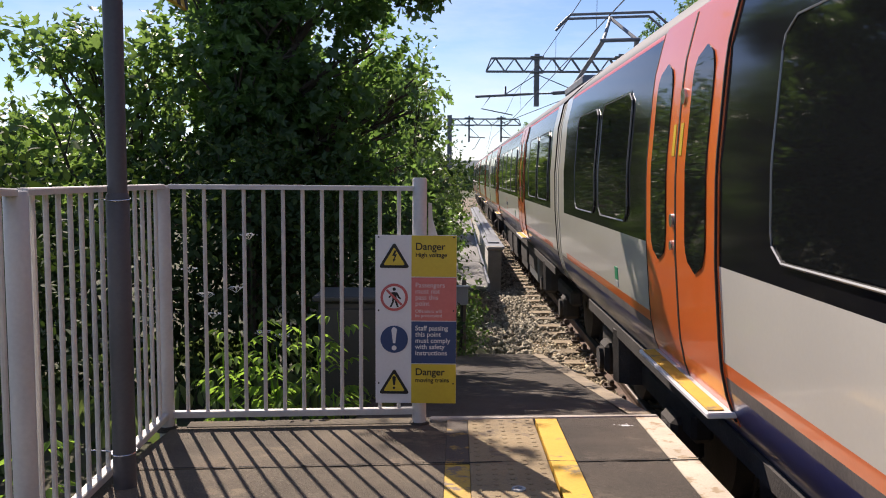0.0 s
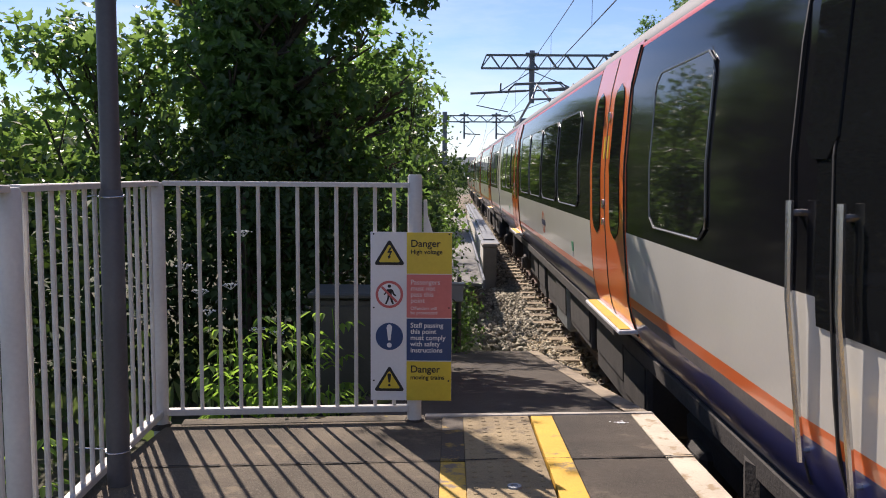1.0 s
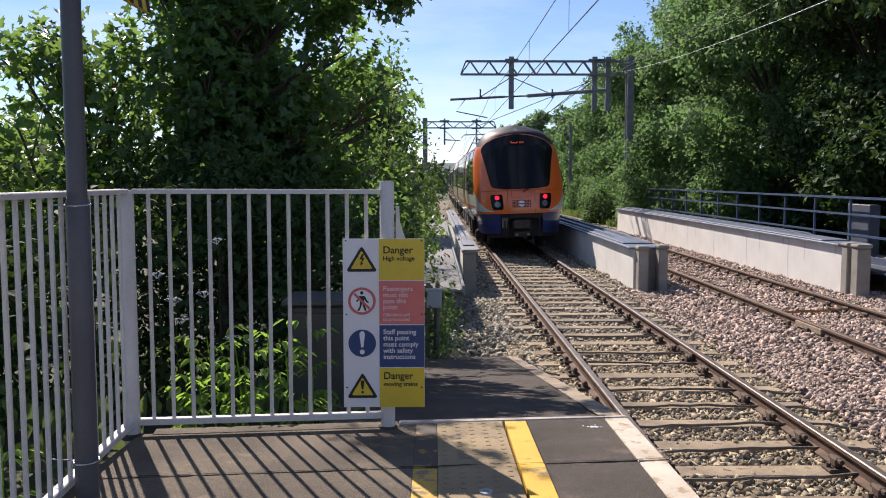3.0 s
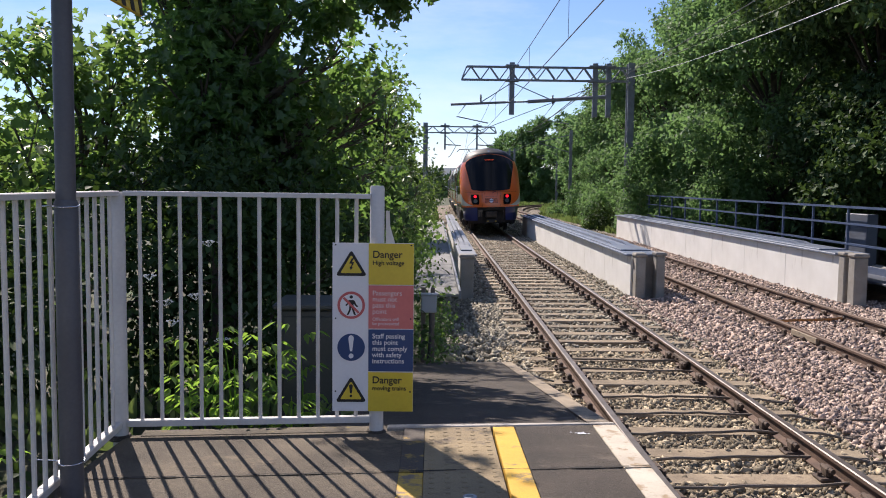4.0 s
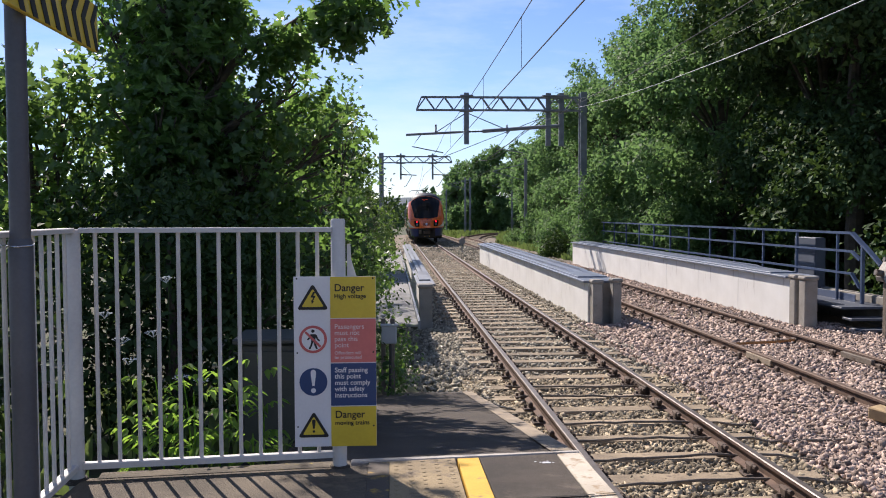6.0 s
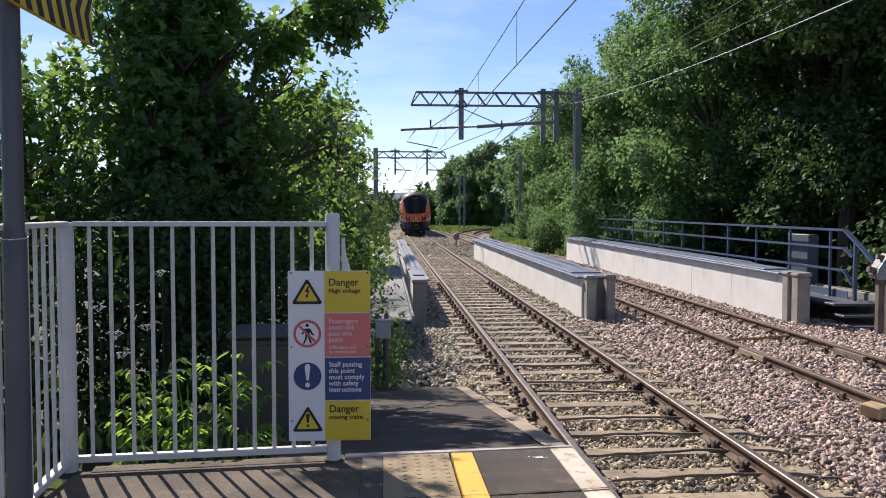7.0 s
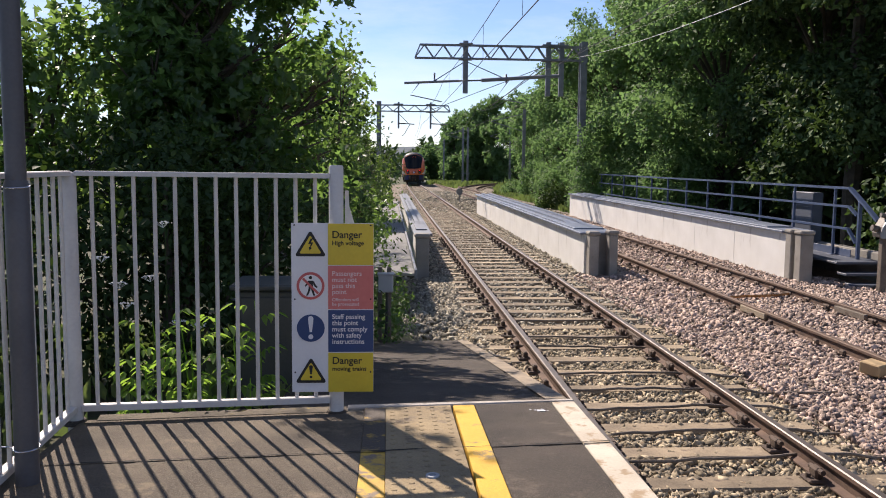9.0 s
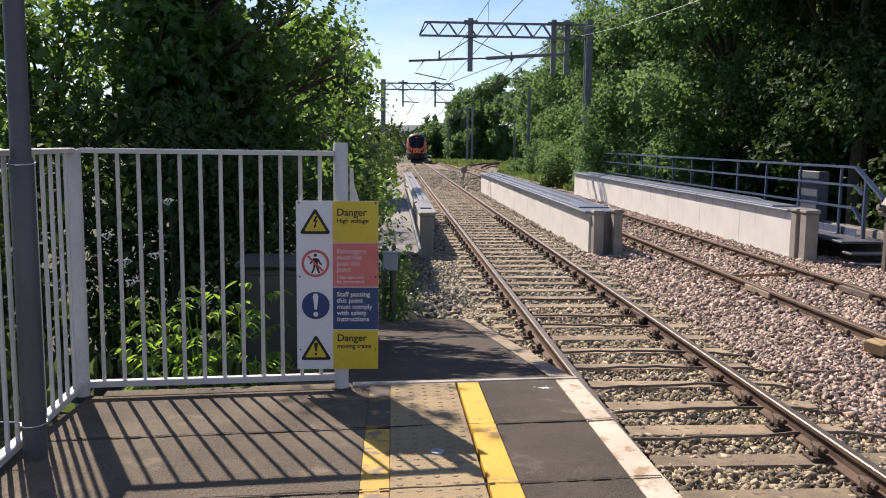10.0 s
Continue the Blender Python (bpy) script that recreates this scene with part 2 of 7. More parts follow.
M = {
    "asphalt": mat("asphalt", (0.160, 0.128, 0.088), (0.055, 0.045, 0.033), 2.2, 130, 0.92, bump=0.9, stain=(0.19, 0.148, 0.098), stain_at=0.57, grit=(0.22, 0.185, 0.135)),
    "asphalt_dark": mat("asphalt_dark", (0.082, 0.066, 0.050), (0.030, 0.025, 0.020), 2.6, 140, 0.92, bump=0.9, stain=(0.125, 0.098, 0.072), stain_at=0.57, grit=(0.15, 0.125, 0.098)),
    "tactile": mat("tactile", (0.37, 0.285, 0.155), (0.225, 0.172, 0.098), 3.0, 120, 0.9, bump=0.4, stain=(0.15, 0.118, 0.082), stain_at=0.56, vary=0.06, grit=(0.20, 0.155, 0.10)),
    "yellow_paint": mat("yellow_paint", (0.72, 0.44, 0.035), (0.60, 0.34, 0.03), 4.0, 90, 0.75, bump=0.25, stain=(0.26, 0.19, 0.08), stain_at=0.575),
    "yellow_worn": mat("yellow_worn", (0.66, 0.42, 0.05), (0.45, 0.29, 0.07), 5.0, 90, 0.8, bump=0.3, stain=(0.22, 0.17, 0.12), stain_at=0.52),
    "yellow_gone": mat("yellow_gone", (0.50, 0.32, 0.05), (0.30, 0.20, 0.06), 5.0, 90, 0.85, bump=0.4, stain=(0.09, 0.073, 0.056), stain_at=0.37),
    "white_paint": mat("white_paint", (0.60, 0.54, 0.43), (0.45, 0.39, 0.30), 5.0, 90, 0.8, bump=0.3, stain=(0.34, 0.25, 0.15), stain_at=0.54),
    "coping": mat("coping", (0.36, 0.29, 0.20), (0.22, 0.18, 0.13), 4.0, 90, 0.88, bump=0.4, stain=(0.13, 0.10, 0.08), stain_at=0.58),
    "nosing": mat("nosing", (0.50, 0.46, 0.40), (0.30, 0.27, 0.23), 5.0, 100, 0.85, bump=0.5, stain=(0.15, 0.13, 0.11), stain_at=0.58),
    "platform_brick": mat("platform_brick", (0.16, 0.11, 0.085), (0.07, 0.055, 0.05), 4.0, 60, 0.9, bump=0.6),
    "crack": mat("crack", (0.02, 0.018, 0.016), None, 8, 90, 0.95),
    "fence_paint": mat("fence_paint", (0.58, 0.56, 0.53), (0.47, 0.45, 0.43), 3.0, 70, 0.45, bump=0.12, stain=(0.30, 0.22, 0.15), stain_at=0.74, spec=0.4),
    "pole_paint": mat("pole_paint", (0.085, 0.085, 0.095), (0.06, 0.06, 0.07), 3.0, 80, 0.5, bump=0.1, stain=(0.16, 0.14, 0.13), stain_at=0.74),
    "galvanised": mat("galvanised", (0.34, 0.35, 0.36), (0.24, 0.25, 0.26), 5.0, 60, 0.5, metal=0.6, bump=0.1),
    # steel grey raised and blued to stand for haze and reflected sky
    "gantry_steel": mat("gantry_steel", (0.25, 0.265, 0.29), (0.16, 0.175, 0.195), 3.0, 40, 0.6, metal=0.3, bump=0.1),
    "sign_white": plain("sign_white", (0.70, 0.70, 0.72), 0.35),
    "sign_yellow": mat("sign_yellow", (0.62, 0.47, 0.035), (0.54, 0.40, 0.03), 5.0, 60, 0.35, bump=0.02, stain=(0.44, 0.34, 0.05), stain_at=0.68),
    "sign_pink": mat("sign_pink", (0.60, 0.17, 0.155), (0.52, 0.13, 0.12), 6.0, 60, 0.4, bump=0.02, stain=(0.62, 0.32, 0.30), stain_at=0.66),
    "sign_blue": plain("sign_blue", (0.010, 0.045, 0.15), 0.35),
    "sign_black": plain("sign_black", (0.010, 0.010, 0.011), 0.6),
    "sign_red": plain("sign_red", (0.50, 0.10, 0.10), 0.4),
    "sign_pale": plain("sign_pale", (0.70, 0.58, 0.58), 0.4),
    "stone": mat("stone", (0.43, 0.39, 0.30), (0.20, 0.18, 0.135), 9.0, 60, 0.9, bump=0.3, vary=0.5, island=True),
    "stone_pink": mat("stone_pink", (0.50, 0.385, 0.315), (0.22, 0.165, 0.135), 9.0, 60, 0.9, bump=0.3, vary=0.68, island=True),
    "stone_warm": mat("stone_warm", (0.42, 0.35, 0.235), (0.14, 0.115, 0.08), 9.0, 60, 0.92, bump=0.3, vary=0.68, island=True, stain=(0.30, 0.17, 0.085), stain_at=0.60),
    "bed": mat("bed", (0.28, 0.23, 0.165), (0.09, 0.074, 0.055), 14.0, 45, 0.95, bump=1.0, stain=(0.08, 0.06, 0.05), stain_at=0.56),
    "sleeper": mat("sleeper", (0.35, 0.275, 0.18), (0.16, 0.125, 0.085), 4.0, 70, 0.9, bump=0.4, vary=0.28, stain=(0.13, 0.095, 0.07), stain_at=0.6),
    "rail_side": mat("rail_side", (0.165, 0.105, 0.074), (0.085, 0.056, 0.042), 6.0, 70, 0.85, metal=0.2, bump=0.3),
    "rail_head": mat("rail_head", (0.19, 0.17, 0.155), (0.12, 0.105, 0.095), 8.0, 90, 0.55, metal=0.8, bump=0.05),
    "rail_head_rusty": mat("rail_head_rusty", (0.17, 0.115, 0.085), (0.10, 0.07, 0.052), 8.0, 90, 0.75, metal=0.4, bump=0.1),
    "rust_iron": mat("rust_iron", (0.15, 0.108, 0.08), (0.05, 0.038, 0.032), 8.0, 90, 0.85, metal=0.3, bump=0.3),
    "cable": plain("cable", (0.035, 0.033, 0.032), 0.6),
    "cable_orange": plain("cable_orange", (0.45, 0.20, 0.06), 0.7),
    "concrete": mat("concrete", (0.76, 0.755, 0.72), (0.66, 0.65, 0.61), 1.6, 60, 0.9, bump=0.25, stain=(0.48, 0.46, 0.42), stain_at=0.60, streak=0.22),
    "hood_steel": mat("hood_steel", (0.22, 0.205, 0.18), (0.10, 0.09, 0.08), 5.0, 60, 0.6, metal=0.3, bump=0.2, stain=(0.10, 0.065, 0.045), stain_at=0.55),
    "concrete_grey": mat("concrete_grey", (0.34, 0.32, 0.28), (0.22, 0.205, 0.18), 3.0, 70, 0.92, bump=0.35, stain=(0.13, 0.12, 0.10), stain_at=0.62),
    "moss_strip": mat("moss_strip", (0.15, 0.125, 0.09), (0.07, 0.06, 0.045), 4.0, 70, 0.95, bump=0.7, stain=(0.26, 0.20, 0.04), stain_at=0.58),
    "girder_paint": mat("girder_paint", (0.19, 0.225, 0.29), (0.13, 0.155, 0.205), 2.0, 60, 0.42, bump=0.1, stain=(0.30, 0.30, 0.31), stain_at=0.72),
    "girder_grey": mat("girder_grey", (0.21, 0.225, 0.245), (0.14, 0.15, 0.165), 2.0, 60, 0.5, bump=0.1, stain=(0.14, 0.13, 0.12), stain_at=0.68),
    "railing_blue": mat("railing_blue", (0.072, 0.104, 0.185), (0.05, 0.074, 0.135), 3.0, 60, 0.4, bump=0.08, stain=(0.16, 0.18, 0.22), stain_at=0.74),
    "cabinet_blue": mat("cabinet_blue", (0.085, 0.10, 0.13), (0.06, 0.07, 0.095), 2.5, 60, 0.55, bump=0.1, stain=(0.12, 0.12, 0.12), stain_at=0.68),
    "deck": mat("deck", (0.26, 0.26, 0.25), (0.17, 0.17, 0.16), 2.0, 90, 0.85, bump=0.3, stain=(0.18, 0.17, 0.13), stain_at=0.6),
    "train_cream": mat("train_cream", (0.60, 0.585, 0.53), (0.56, 0.545, 0.495), 1.5, 50, 0.3, bump=0.02, coat=0.5),
    "train_orange": mat("train_orange", (0.76, 0.155, 0.025), (0.71, 0.140, 0.023), 1.5, 50, 0.28, bump=0.02, coat=0.6),
    "train_blue": mat("train_blue", (0.022, 0.030, 0.14), (0.018, 0.025, 0.11), 1.5, 50, 0.3, bump=0.02, coat=0.5),
    "train_black": mat("train_black", (0.010, 0.010, 0.012), (0.008, 0.008, 0.010), 1.5, 50, 0.10, bump=0.0, spec=0.16),
    "train_roof": mat("train_roof", (0.018, 0.020, 0.028), (0.013, 0.015, 0.021), 1.5, 50, 0.5, bump=0.03, spec=0.18),
    "train_red": plain("train_red", (0.55, 0.06, 0.05), 0.35),
    "train_glass": mat("train_glass", (0.010, 0.011, 0.012), (0.008, 0.009, 0.010), 1.0, 30, 0.04, bump=0.0, spec=0.24),
    "under": mat("under", (0.055, 0.048, 0.044), (0.028, 0.025, 0.024), 4.0, 60, 0.85, bump=0.3, stain=(0.10, 0.075, 0.055), stain_at=0.64),
    "chrome": plain("chrome", (0.62, 0.63, 0.65), 0.22, 0.9),
    "grey_box": plain("grey_box", (0.40, 0.41, 0.42), 0.5),
    "lamp_red": glow_mat("lamp_red", (1.0, 0.015, 0.025), 1.0),
    "lamp_clear": mat("lamp_clear", (0.22, 0.24, 0.27), (0.16, 0.17, 0.19), 9, 60, 0.12, metal=0.4, bump=0.0),
    "display": glow_mat("display", (1.0, 0.12, 0.03), 0.30),
    "cabinet_green": mat("cabinet_green", (0.055, 0.06, 0.054), (0.035, 0.04, 0.035), 2.0, 60, 0.6, bump=0.1),
    "pale_timber": mat("pale_timber", (0.52, 0.38, 0.20), (0.38, 0.27, 0.14), 6.0, 80, 0.85, bump=0.3),
    "timber": mat("timber", (0.20, 0.165, 0.13), (0.11, 0.09, 0.07), 6.0, 80, 0.9, bump=0.4),
    "bark": mat("bark", (0.10, 0.08, 0.06), (0.05, 0.042, 0.033), 6.0, 60, 0.95, bump=0.8),
    "soil": mat("soil", (0.075, 0.075, 0.035), (0.035, 0.035, 0.018), 0.8, 25, 0.95, bump=0.6, stain=(0.055, 0.085, 0.02), stain_at=0.5),
    # distance haze is put into the bluish base colour of the hills
    "hill_haze": mat("hill_haze", (0.050, 0.078, 0.095), (0.030, 0.050, 0.062), 0.02, 0.4, 0.95, bump=0.0),
    "petal": plain("petal", (0.62, 0.64, 0.60), 0.8),
    "maple": leaf_mat("maple", (0.075, 0.135, 0.040), (0.040, 0.085, 0.026), (0.20, 0.33, 0.045), 0.42, 0.40, 0.6, 0.38),
    "sycamore": leaf_mat("sycamore", (0.068, 0.125, 0.046), (0.036, 0.076, 0.028), (0.21, 0.37, 0.075), 0.50, 0.36, 0.6, 0.45),
    "hedge_leaf": leaf_mat("hedge_leaf", (0.080, 0.145, 0.046), (0.036, 0.076, 0.026), (0.19, 0.33, 0.06), 0.42, 0.42, 0.9, 0.38),
    "sapling": leaf_mat("sapling", (0.095, 0.165, 0.052), (0.048, 0.10, 0.030), (0.24, 0.39, 0.08), 0.46, 0.40, 0.6, 0.40),
    # shrub leaf colour is lowered to stand for deep shade behind the railing
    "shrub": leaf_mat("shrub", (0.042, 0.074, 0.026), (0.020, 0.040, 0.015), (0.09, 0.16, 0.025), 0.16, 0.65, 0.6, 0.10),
    "elder": leaf_mat("elder", (0.12, 0.22, 0.05), (0.065, 0.14, 0.030), (0.30, 0.50, 0.06), 0.55, 0.6, 3.0, 0.12),
    # wood leaves in two tones, shade and sunlight put into the colour
    "wood_leaf_shaded": leaf_mat("wood_leaf_shaded", (0.090, 0.148, 0.058), (0.022, 0.042, 0.019), (0.14, 0.24, 0.05), 0.14, 0.65, 0.30, 0.10),
    "wood_leaf_lit": leaf_mat("wood_leaf_lit", (0.140, 0.225, 0.095), (0.064, 0.115, 0.050), (0.22, 0.38, 0.12), 0.42, 0.6, 0.25, 0.12),
    "grass": leaf_mat("grass", (0.165, 0.22, 0.075), (0.09, 0.135, 0.045), (0.22, 0.31, 0.08), 0.35),
}


# ---- mesh helpers ----
class Build:
    """Collects vertices and faces, with a material for each face, into one mesh."""

    def __init__(self):
        self.v, self.f, self.m, self.mats = [], [], [], []

    def slot(self, material):
        if material not in self.mats:
            self.mats.append(material)
        return self.mats.index(material)

    def add(self, verts, faces, material=None):
        k, s = len(self.v), self.slot(material) if material else 0
        self.v += [tuple(p) for p in verts]
        self.f += [tuple(k + i for i in f) for f in faces]
        self.m += [s] * len(faces)
        return self

    def box(self, x0, x1, y0, y1, z0, z1, c=0.0, material=None, turn=None):
        """A box whose edges are cut by c."""
        lo, hi = (x0, y0, z0), (x1, y1, z1)
        c = min(c, *(0.45 * (h - l) for h, l in zip(hi, lo)))
        if c <= 0:
            v = [(x, y, z) for x in (x0, x1) for y in (y0, y1) for z in (z0, z1)]
            f = [(0, 1, 3, 2), (4, 6, 7, 5), (0, 4, 5, 1), (2, 3, 7, 6), (0, 2, 6, 4), (1, 5, 7, 3)]
        else:
            v, key = [], {}
            for s in [(a, b, d) for a in (0, 1) for b in (0, 1) for d in (0, 1)]:
                for axis in range(3):
                    p = [hi[i] - c if s[i] else lo[i] + c for i in range(3)]
                    p[axis] = hi[axis] if s[axis] else lo[axis]
                    key[s, axis] = len(v)
                    v.append(tuple(p))
            f = []
            for a in range(3):
                b, d = (a + 1) % 3, (a + 2) % 3

                def corner(sa, sb, sd):
                    s = [0, 0, 0]
                    s[a], s[b], s[d] = sa, sb, sd
                    return tuple(s)

                for sa in (0, 1):
                    ring = [key[corner(sa, *q), a] for q in ((0, 0), (1, 0), (1, 1), (0, 1))]
                    f.append(tuple(ring if sa else ring[::-1]))
                for sb in (0, 1):
                    for sd in (0, 1):
                        q = [key[corner(0, sb, sd), b], key[corner(1, sb, sd), b], key[corner(1, sb, sd), d], key[corner(0, sb, sd), d]]
                        f.append(tuple(q if sb != sd else q[::-1]))
            for s in [(a, b, d) for a in (0, 1) for b in (0, 1) for d in (0, 1)]:
                q = [key[s, 0], key[s, 1], key[s, 2]]
                f.append(tuple(q if sum(s) % 2 else q[::-1]))
        if turn:
            v = [turn @ Vector(p) for p in v]
        return self.add(v, f, material)

    def tube(self, points, r, sides=8, material=None, caps=True):
        """A round bar along points; r may be a list."""
        pts = [Vector(p) for p in points]
        rs = r if isinstance(r, (list, tuple)) else [r] * len(pts)
        verts, faces = [], []
        for i, p in enumerate(pts):
            d = (pts[min(i + 1, len(pts) - 1)] - pts[max(i - 1, 0)]).normalized()
            ref = Vector((0, 0, 1)) if abs(d.z) < 0.9 else Vector((1, 0, 0))
            a = d.cross(ref).normalized()
            b = d.cross(a)
            verts += [p + rs[i] * (math.cos(2 * math.pi * k / sides) * a + math.sin(2 * math.pi * k / sides) * b) for k in range(sides)]
        for i in range(len(pts) - 1):
            for k in range(sides):
                q = (k + 1) % sides
                faces.append((i * sides + k, (i + 1) * sides + k, (i + 1) * sides + q, i * sides + q))
        if caps:
            faces += [tuple(range(sides)), tuple(range((len(pts) - 1) * sides, len(pts) * sides))[::-1]]
        return self.add(verts, faces, material)

    def bar(self, p, q, w, h, material=None):
        """A square bar from p to q, w wide and h high."""
        p, q = Vector(p), Vector(q)
        d = (q - p).normalized()
        ref = Vector((0, 0, 1)) if abs(d.z) < 0.95 else Vector((0, 1, 0))
        a = d.cross(ref).normalized()
        b = a.cross(d)
        v = [e + s * a * w / 2 + t * b * h / 2 for e in (p, q) for s, t in ((-1, -1), (1, -1), (1, 1), (-1, 1))]
        return self.add(v, [(0, 1, 2, 3), (7, 6, 5, 4), (0, 4, 5, 1), (1, 5, 6, 2), (2, 6, 7, 3), (3, 7, 4, 0)], material)

    def prism(self, outline, way, material=None):
        """An outline of 3D points pushed along way."""
        k, way = len(outline), Vector(way)
        v = [Vector(p) for p in outline] + [Vector(p) + way for p in outline]
        f = [tuple(range(k)), tuple(range(2 * k - 1, k - 1, -1))] + [(i, i + k, (i + 1) % k + k, (i + 1) % k) for i in range(k)]
        return self.add(v, f, material)

    def grid(self, rows, material=None):
        """A sheet through rows of points."""
        n = len(rows[0])
        f = [(i * n + j, i * n + j + 1, (i + 1) * n + j + 1, (i + 1) * n + j) for i in range(len(rows) - 1) for j in range(n - 1)]
        return self.add([p for r in rows for p in r], f, material)

    def mesh(self, name, material=None, smooth=False):
        me = bpy.data.meshes.new(name)
        me.from_pydata(self.v, [], self.f)
        mats = self.mats or [material]
        for m in mats:
            me.materials.append(M[m])
        if len(mats) > 1:
            me.polygons.foreach_set("material_index", self.m)
        bm = bmesh.new()
        bm.from_mesh(me)
        bmesh.ops.remove_doubles(bm, verts=bm.verts, dist=2e-5)
        bmesh.ops.recalc_face_normals(bm, faces=bm.faces)
        bm.to_mesh(me)
        bm.free()
        if smooth:
            me.shade_smooth()
            me.set_sharp_from_angle(angle=radians(35))
        return me


def part(name, build, material, parent=None, label="", smooth=False):
    ob = new(name, build.mesh(name, material, smooth) if isinstance(build, Build) else build)
    if parent is not None:
        ob.parent = parent
    if label:
        tagged(ob, label)
    return ob


def thing(name, label, category, m=None, group="", kind=""):
    ob = new(name)
    ob.empty_display_size = 0.2
    if m is not None:
        ob.matrix_basis = m
    return tagged(ob, label, category, group, kind)


def solid(name, build, material, label, category, kind="", group="", smooth=False):
    return tagged(part(name, build, material, smooth=smooth), label, category, group, kind)


def fast_mesh(name, verts, faces, material):
    """A mesh from arrays; all faces have equally many corners."""
    me = bpy.data.meshes.new(name)
    verts, faces = np.asarray(verts, np.float32), np.asarray(faces, np.int32)
    me.vertices.add(len(verts))
    me.vertices.foreach_set("co", verts.ravel())
    me.loops.add(faces.size)
    me.loops.foreach_set("vertex_index", faces.ravel())
    me.polygons.add(len(faces))
    me.polygons.foreach_set("loop_start", np.arange(len(faces), dtype=np.int32) * faces.shape[1])
    me.materials.append(M[material])
    me.update(calc_edges=True)
    return me


def lettering(text, size, material, m, parent, name="lettering", thick=0.0006, squeeze=1.0, bold=0.0):
    cu = bpy.data.curves.new(name, "FONT")
    cu.body, cu.size, cu.extrude, cu.offset = text, size, thick, size * bold
    tmp = bpy.data.objects.new(name, cu)
    scene.collection.objects.link(tmp)
    me = bpy.data.meshes.new_from_object(tmp.evaluated_get(bpy.context.evaluated_depsgraph_get()))
    bpy.data.objects.remove(tmp)
    bpy.data.curves.remove(cu)
    me.materials.clear()
    me.materials.append(M[material])
    ob = new(name, me)
    ob.parent = parent
    ob.matrix_basis = m @ Matrix.Diagonal((squeeze, 1, 1, 1))
    return ob


def noise2(x, y, s=1.0, seed=0.0):
    return noise.noise(Vector((x * s + seed, y * s - seed, seed * 1.7)))


# ---- lie of the land ----
TRACK, TRACK_2 = 2.47, 6.30
RAIL_LOW = -0.165


def bend(y):
    return 0.000117 * max(0.0, y - 30) ** 2


def fall(y):
    return -0.000088 * max(0.0, y - 30) ** 2


def deck_z(y):
    """The height of the platform, which falls towards its end, and of its ramp."""
    return 0.915 - 0.033 * (y - 4.19) if y < 4.19 else 0.915 - 0.154 * (y - 4.19)


def bed_z(x, y):
    """The ballast, over the rails' zero: lower outside the sleepers."""
    d = min(abs(x - TRACK - bend(y)), abs(x - TRACK_2 - bend(y)))
    z = -0.205 - 0.05 * max(0.0, min(1.0, (d - 1.3) / 0.5))
    if y < 60:
        z += 0.036 * max(0.0, min(1.0, (1.9 - abs(x - TRACK_2)) / 0.4))
    if 3.9 < x < 4.9:
        z += 0.05
    return z + fall(y) + 0.018 * noise2(x, y, 1.3)


def ground_z(x, y):
    """The earth around: a bank left of the platform, low under the ballast, level beyond."""
    z = -0.5 + (fall(y) if y < 150 else fall(150))
    if x < 1.0 and y < 40:
        edge = max(0.0, min(1.0, (0.9 - x) / 1.0))
        z = z * (1 - edge) + edge * max(-0.55, 0.62 - 0.10 * max(0.0, y - 4.5) - 0.05 * max(0.0, -1.6 - x))
    if y < 4.6 and x < 1.0:
        z = min(z, 0.55)
    return z


# ---- ground and track bed ----
def span(a, b, step):
    n = max(1, round((b - a) / step))
    return [a + (b - a) * i / n for i in range(n + 1)]


def make_ground():
    xs = [-2500, -900, -300, -120, -60] + span(-30, -6, 4) + span(-5, 1.5, 0.5) + span(3, 30, 3) + [60, 120, 300, 900, 2500]
    ys = [-600, -200, -60, -20] + span(-8, 16, 0.6) + span(18, 150, 4) + [200, 300, 500, 900, 1600, 2600]
    b = Build()
    b.grid([[(x, y, ground_z(x, y) + 0.05 * noise2(x, y, 0.5)) for x in xs] for y in ys])
    solid("ground", b, "soil", "dark earth and low weeds around the railway", "ground", "structure", smooth=True)


def make_bed():
    xs, ys = span(0.75, 10.4, 0.14), span(-8, 30, 0.2) + span(30.6, 120, 0.9)
    b = Build()
    b.grid([[(x + bend(y), y, bed_z(x + bend(y), y)) for x in xs] for y in ys])
    solid("ballast_bed", b, "bed", "brown-grey bed of packed railway ballast", "ballast", "structure")
    b = Build()
    b.grid([[(x + bend(y), y, bed_z(1.0, y) - 0.10 * (0.8 - x) / 2.5) for x in span(-1.7, 0.8, 0.5)] for y in span(39, 120, 2)])
    solid("cess_path", b, "bed", "gravel path beside the track", "path", "structure")


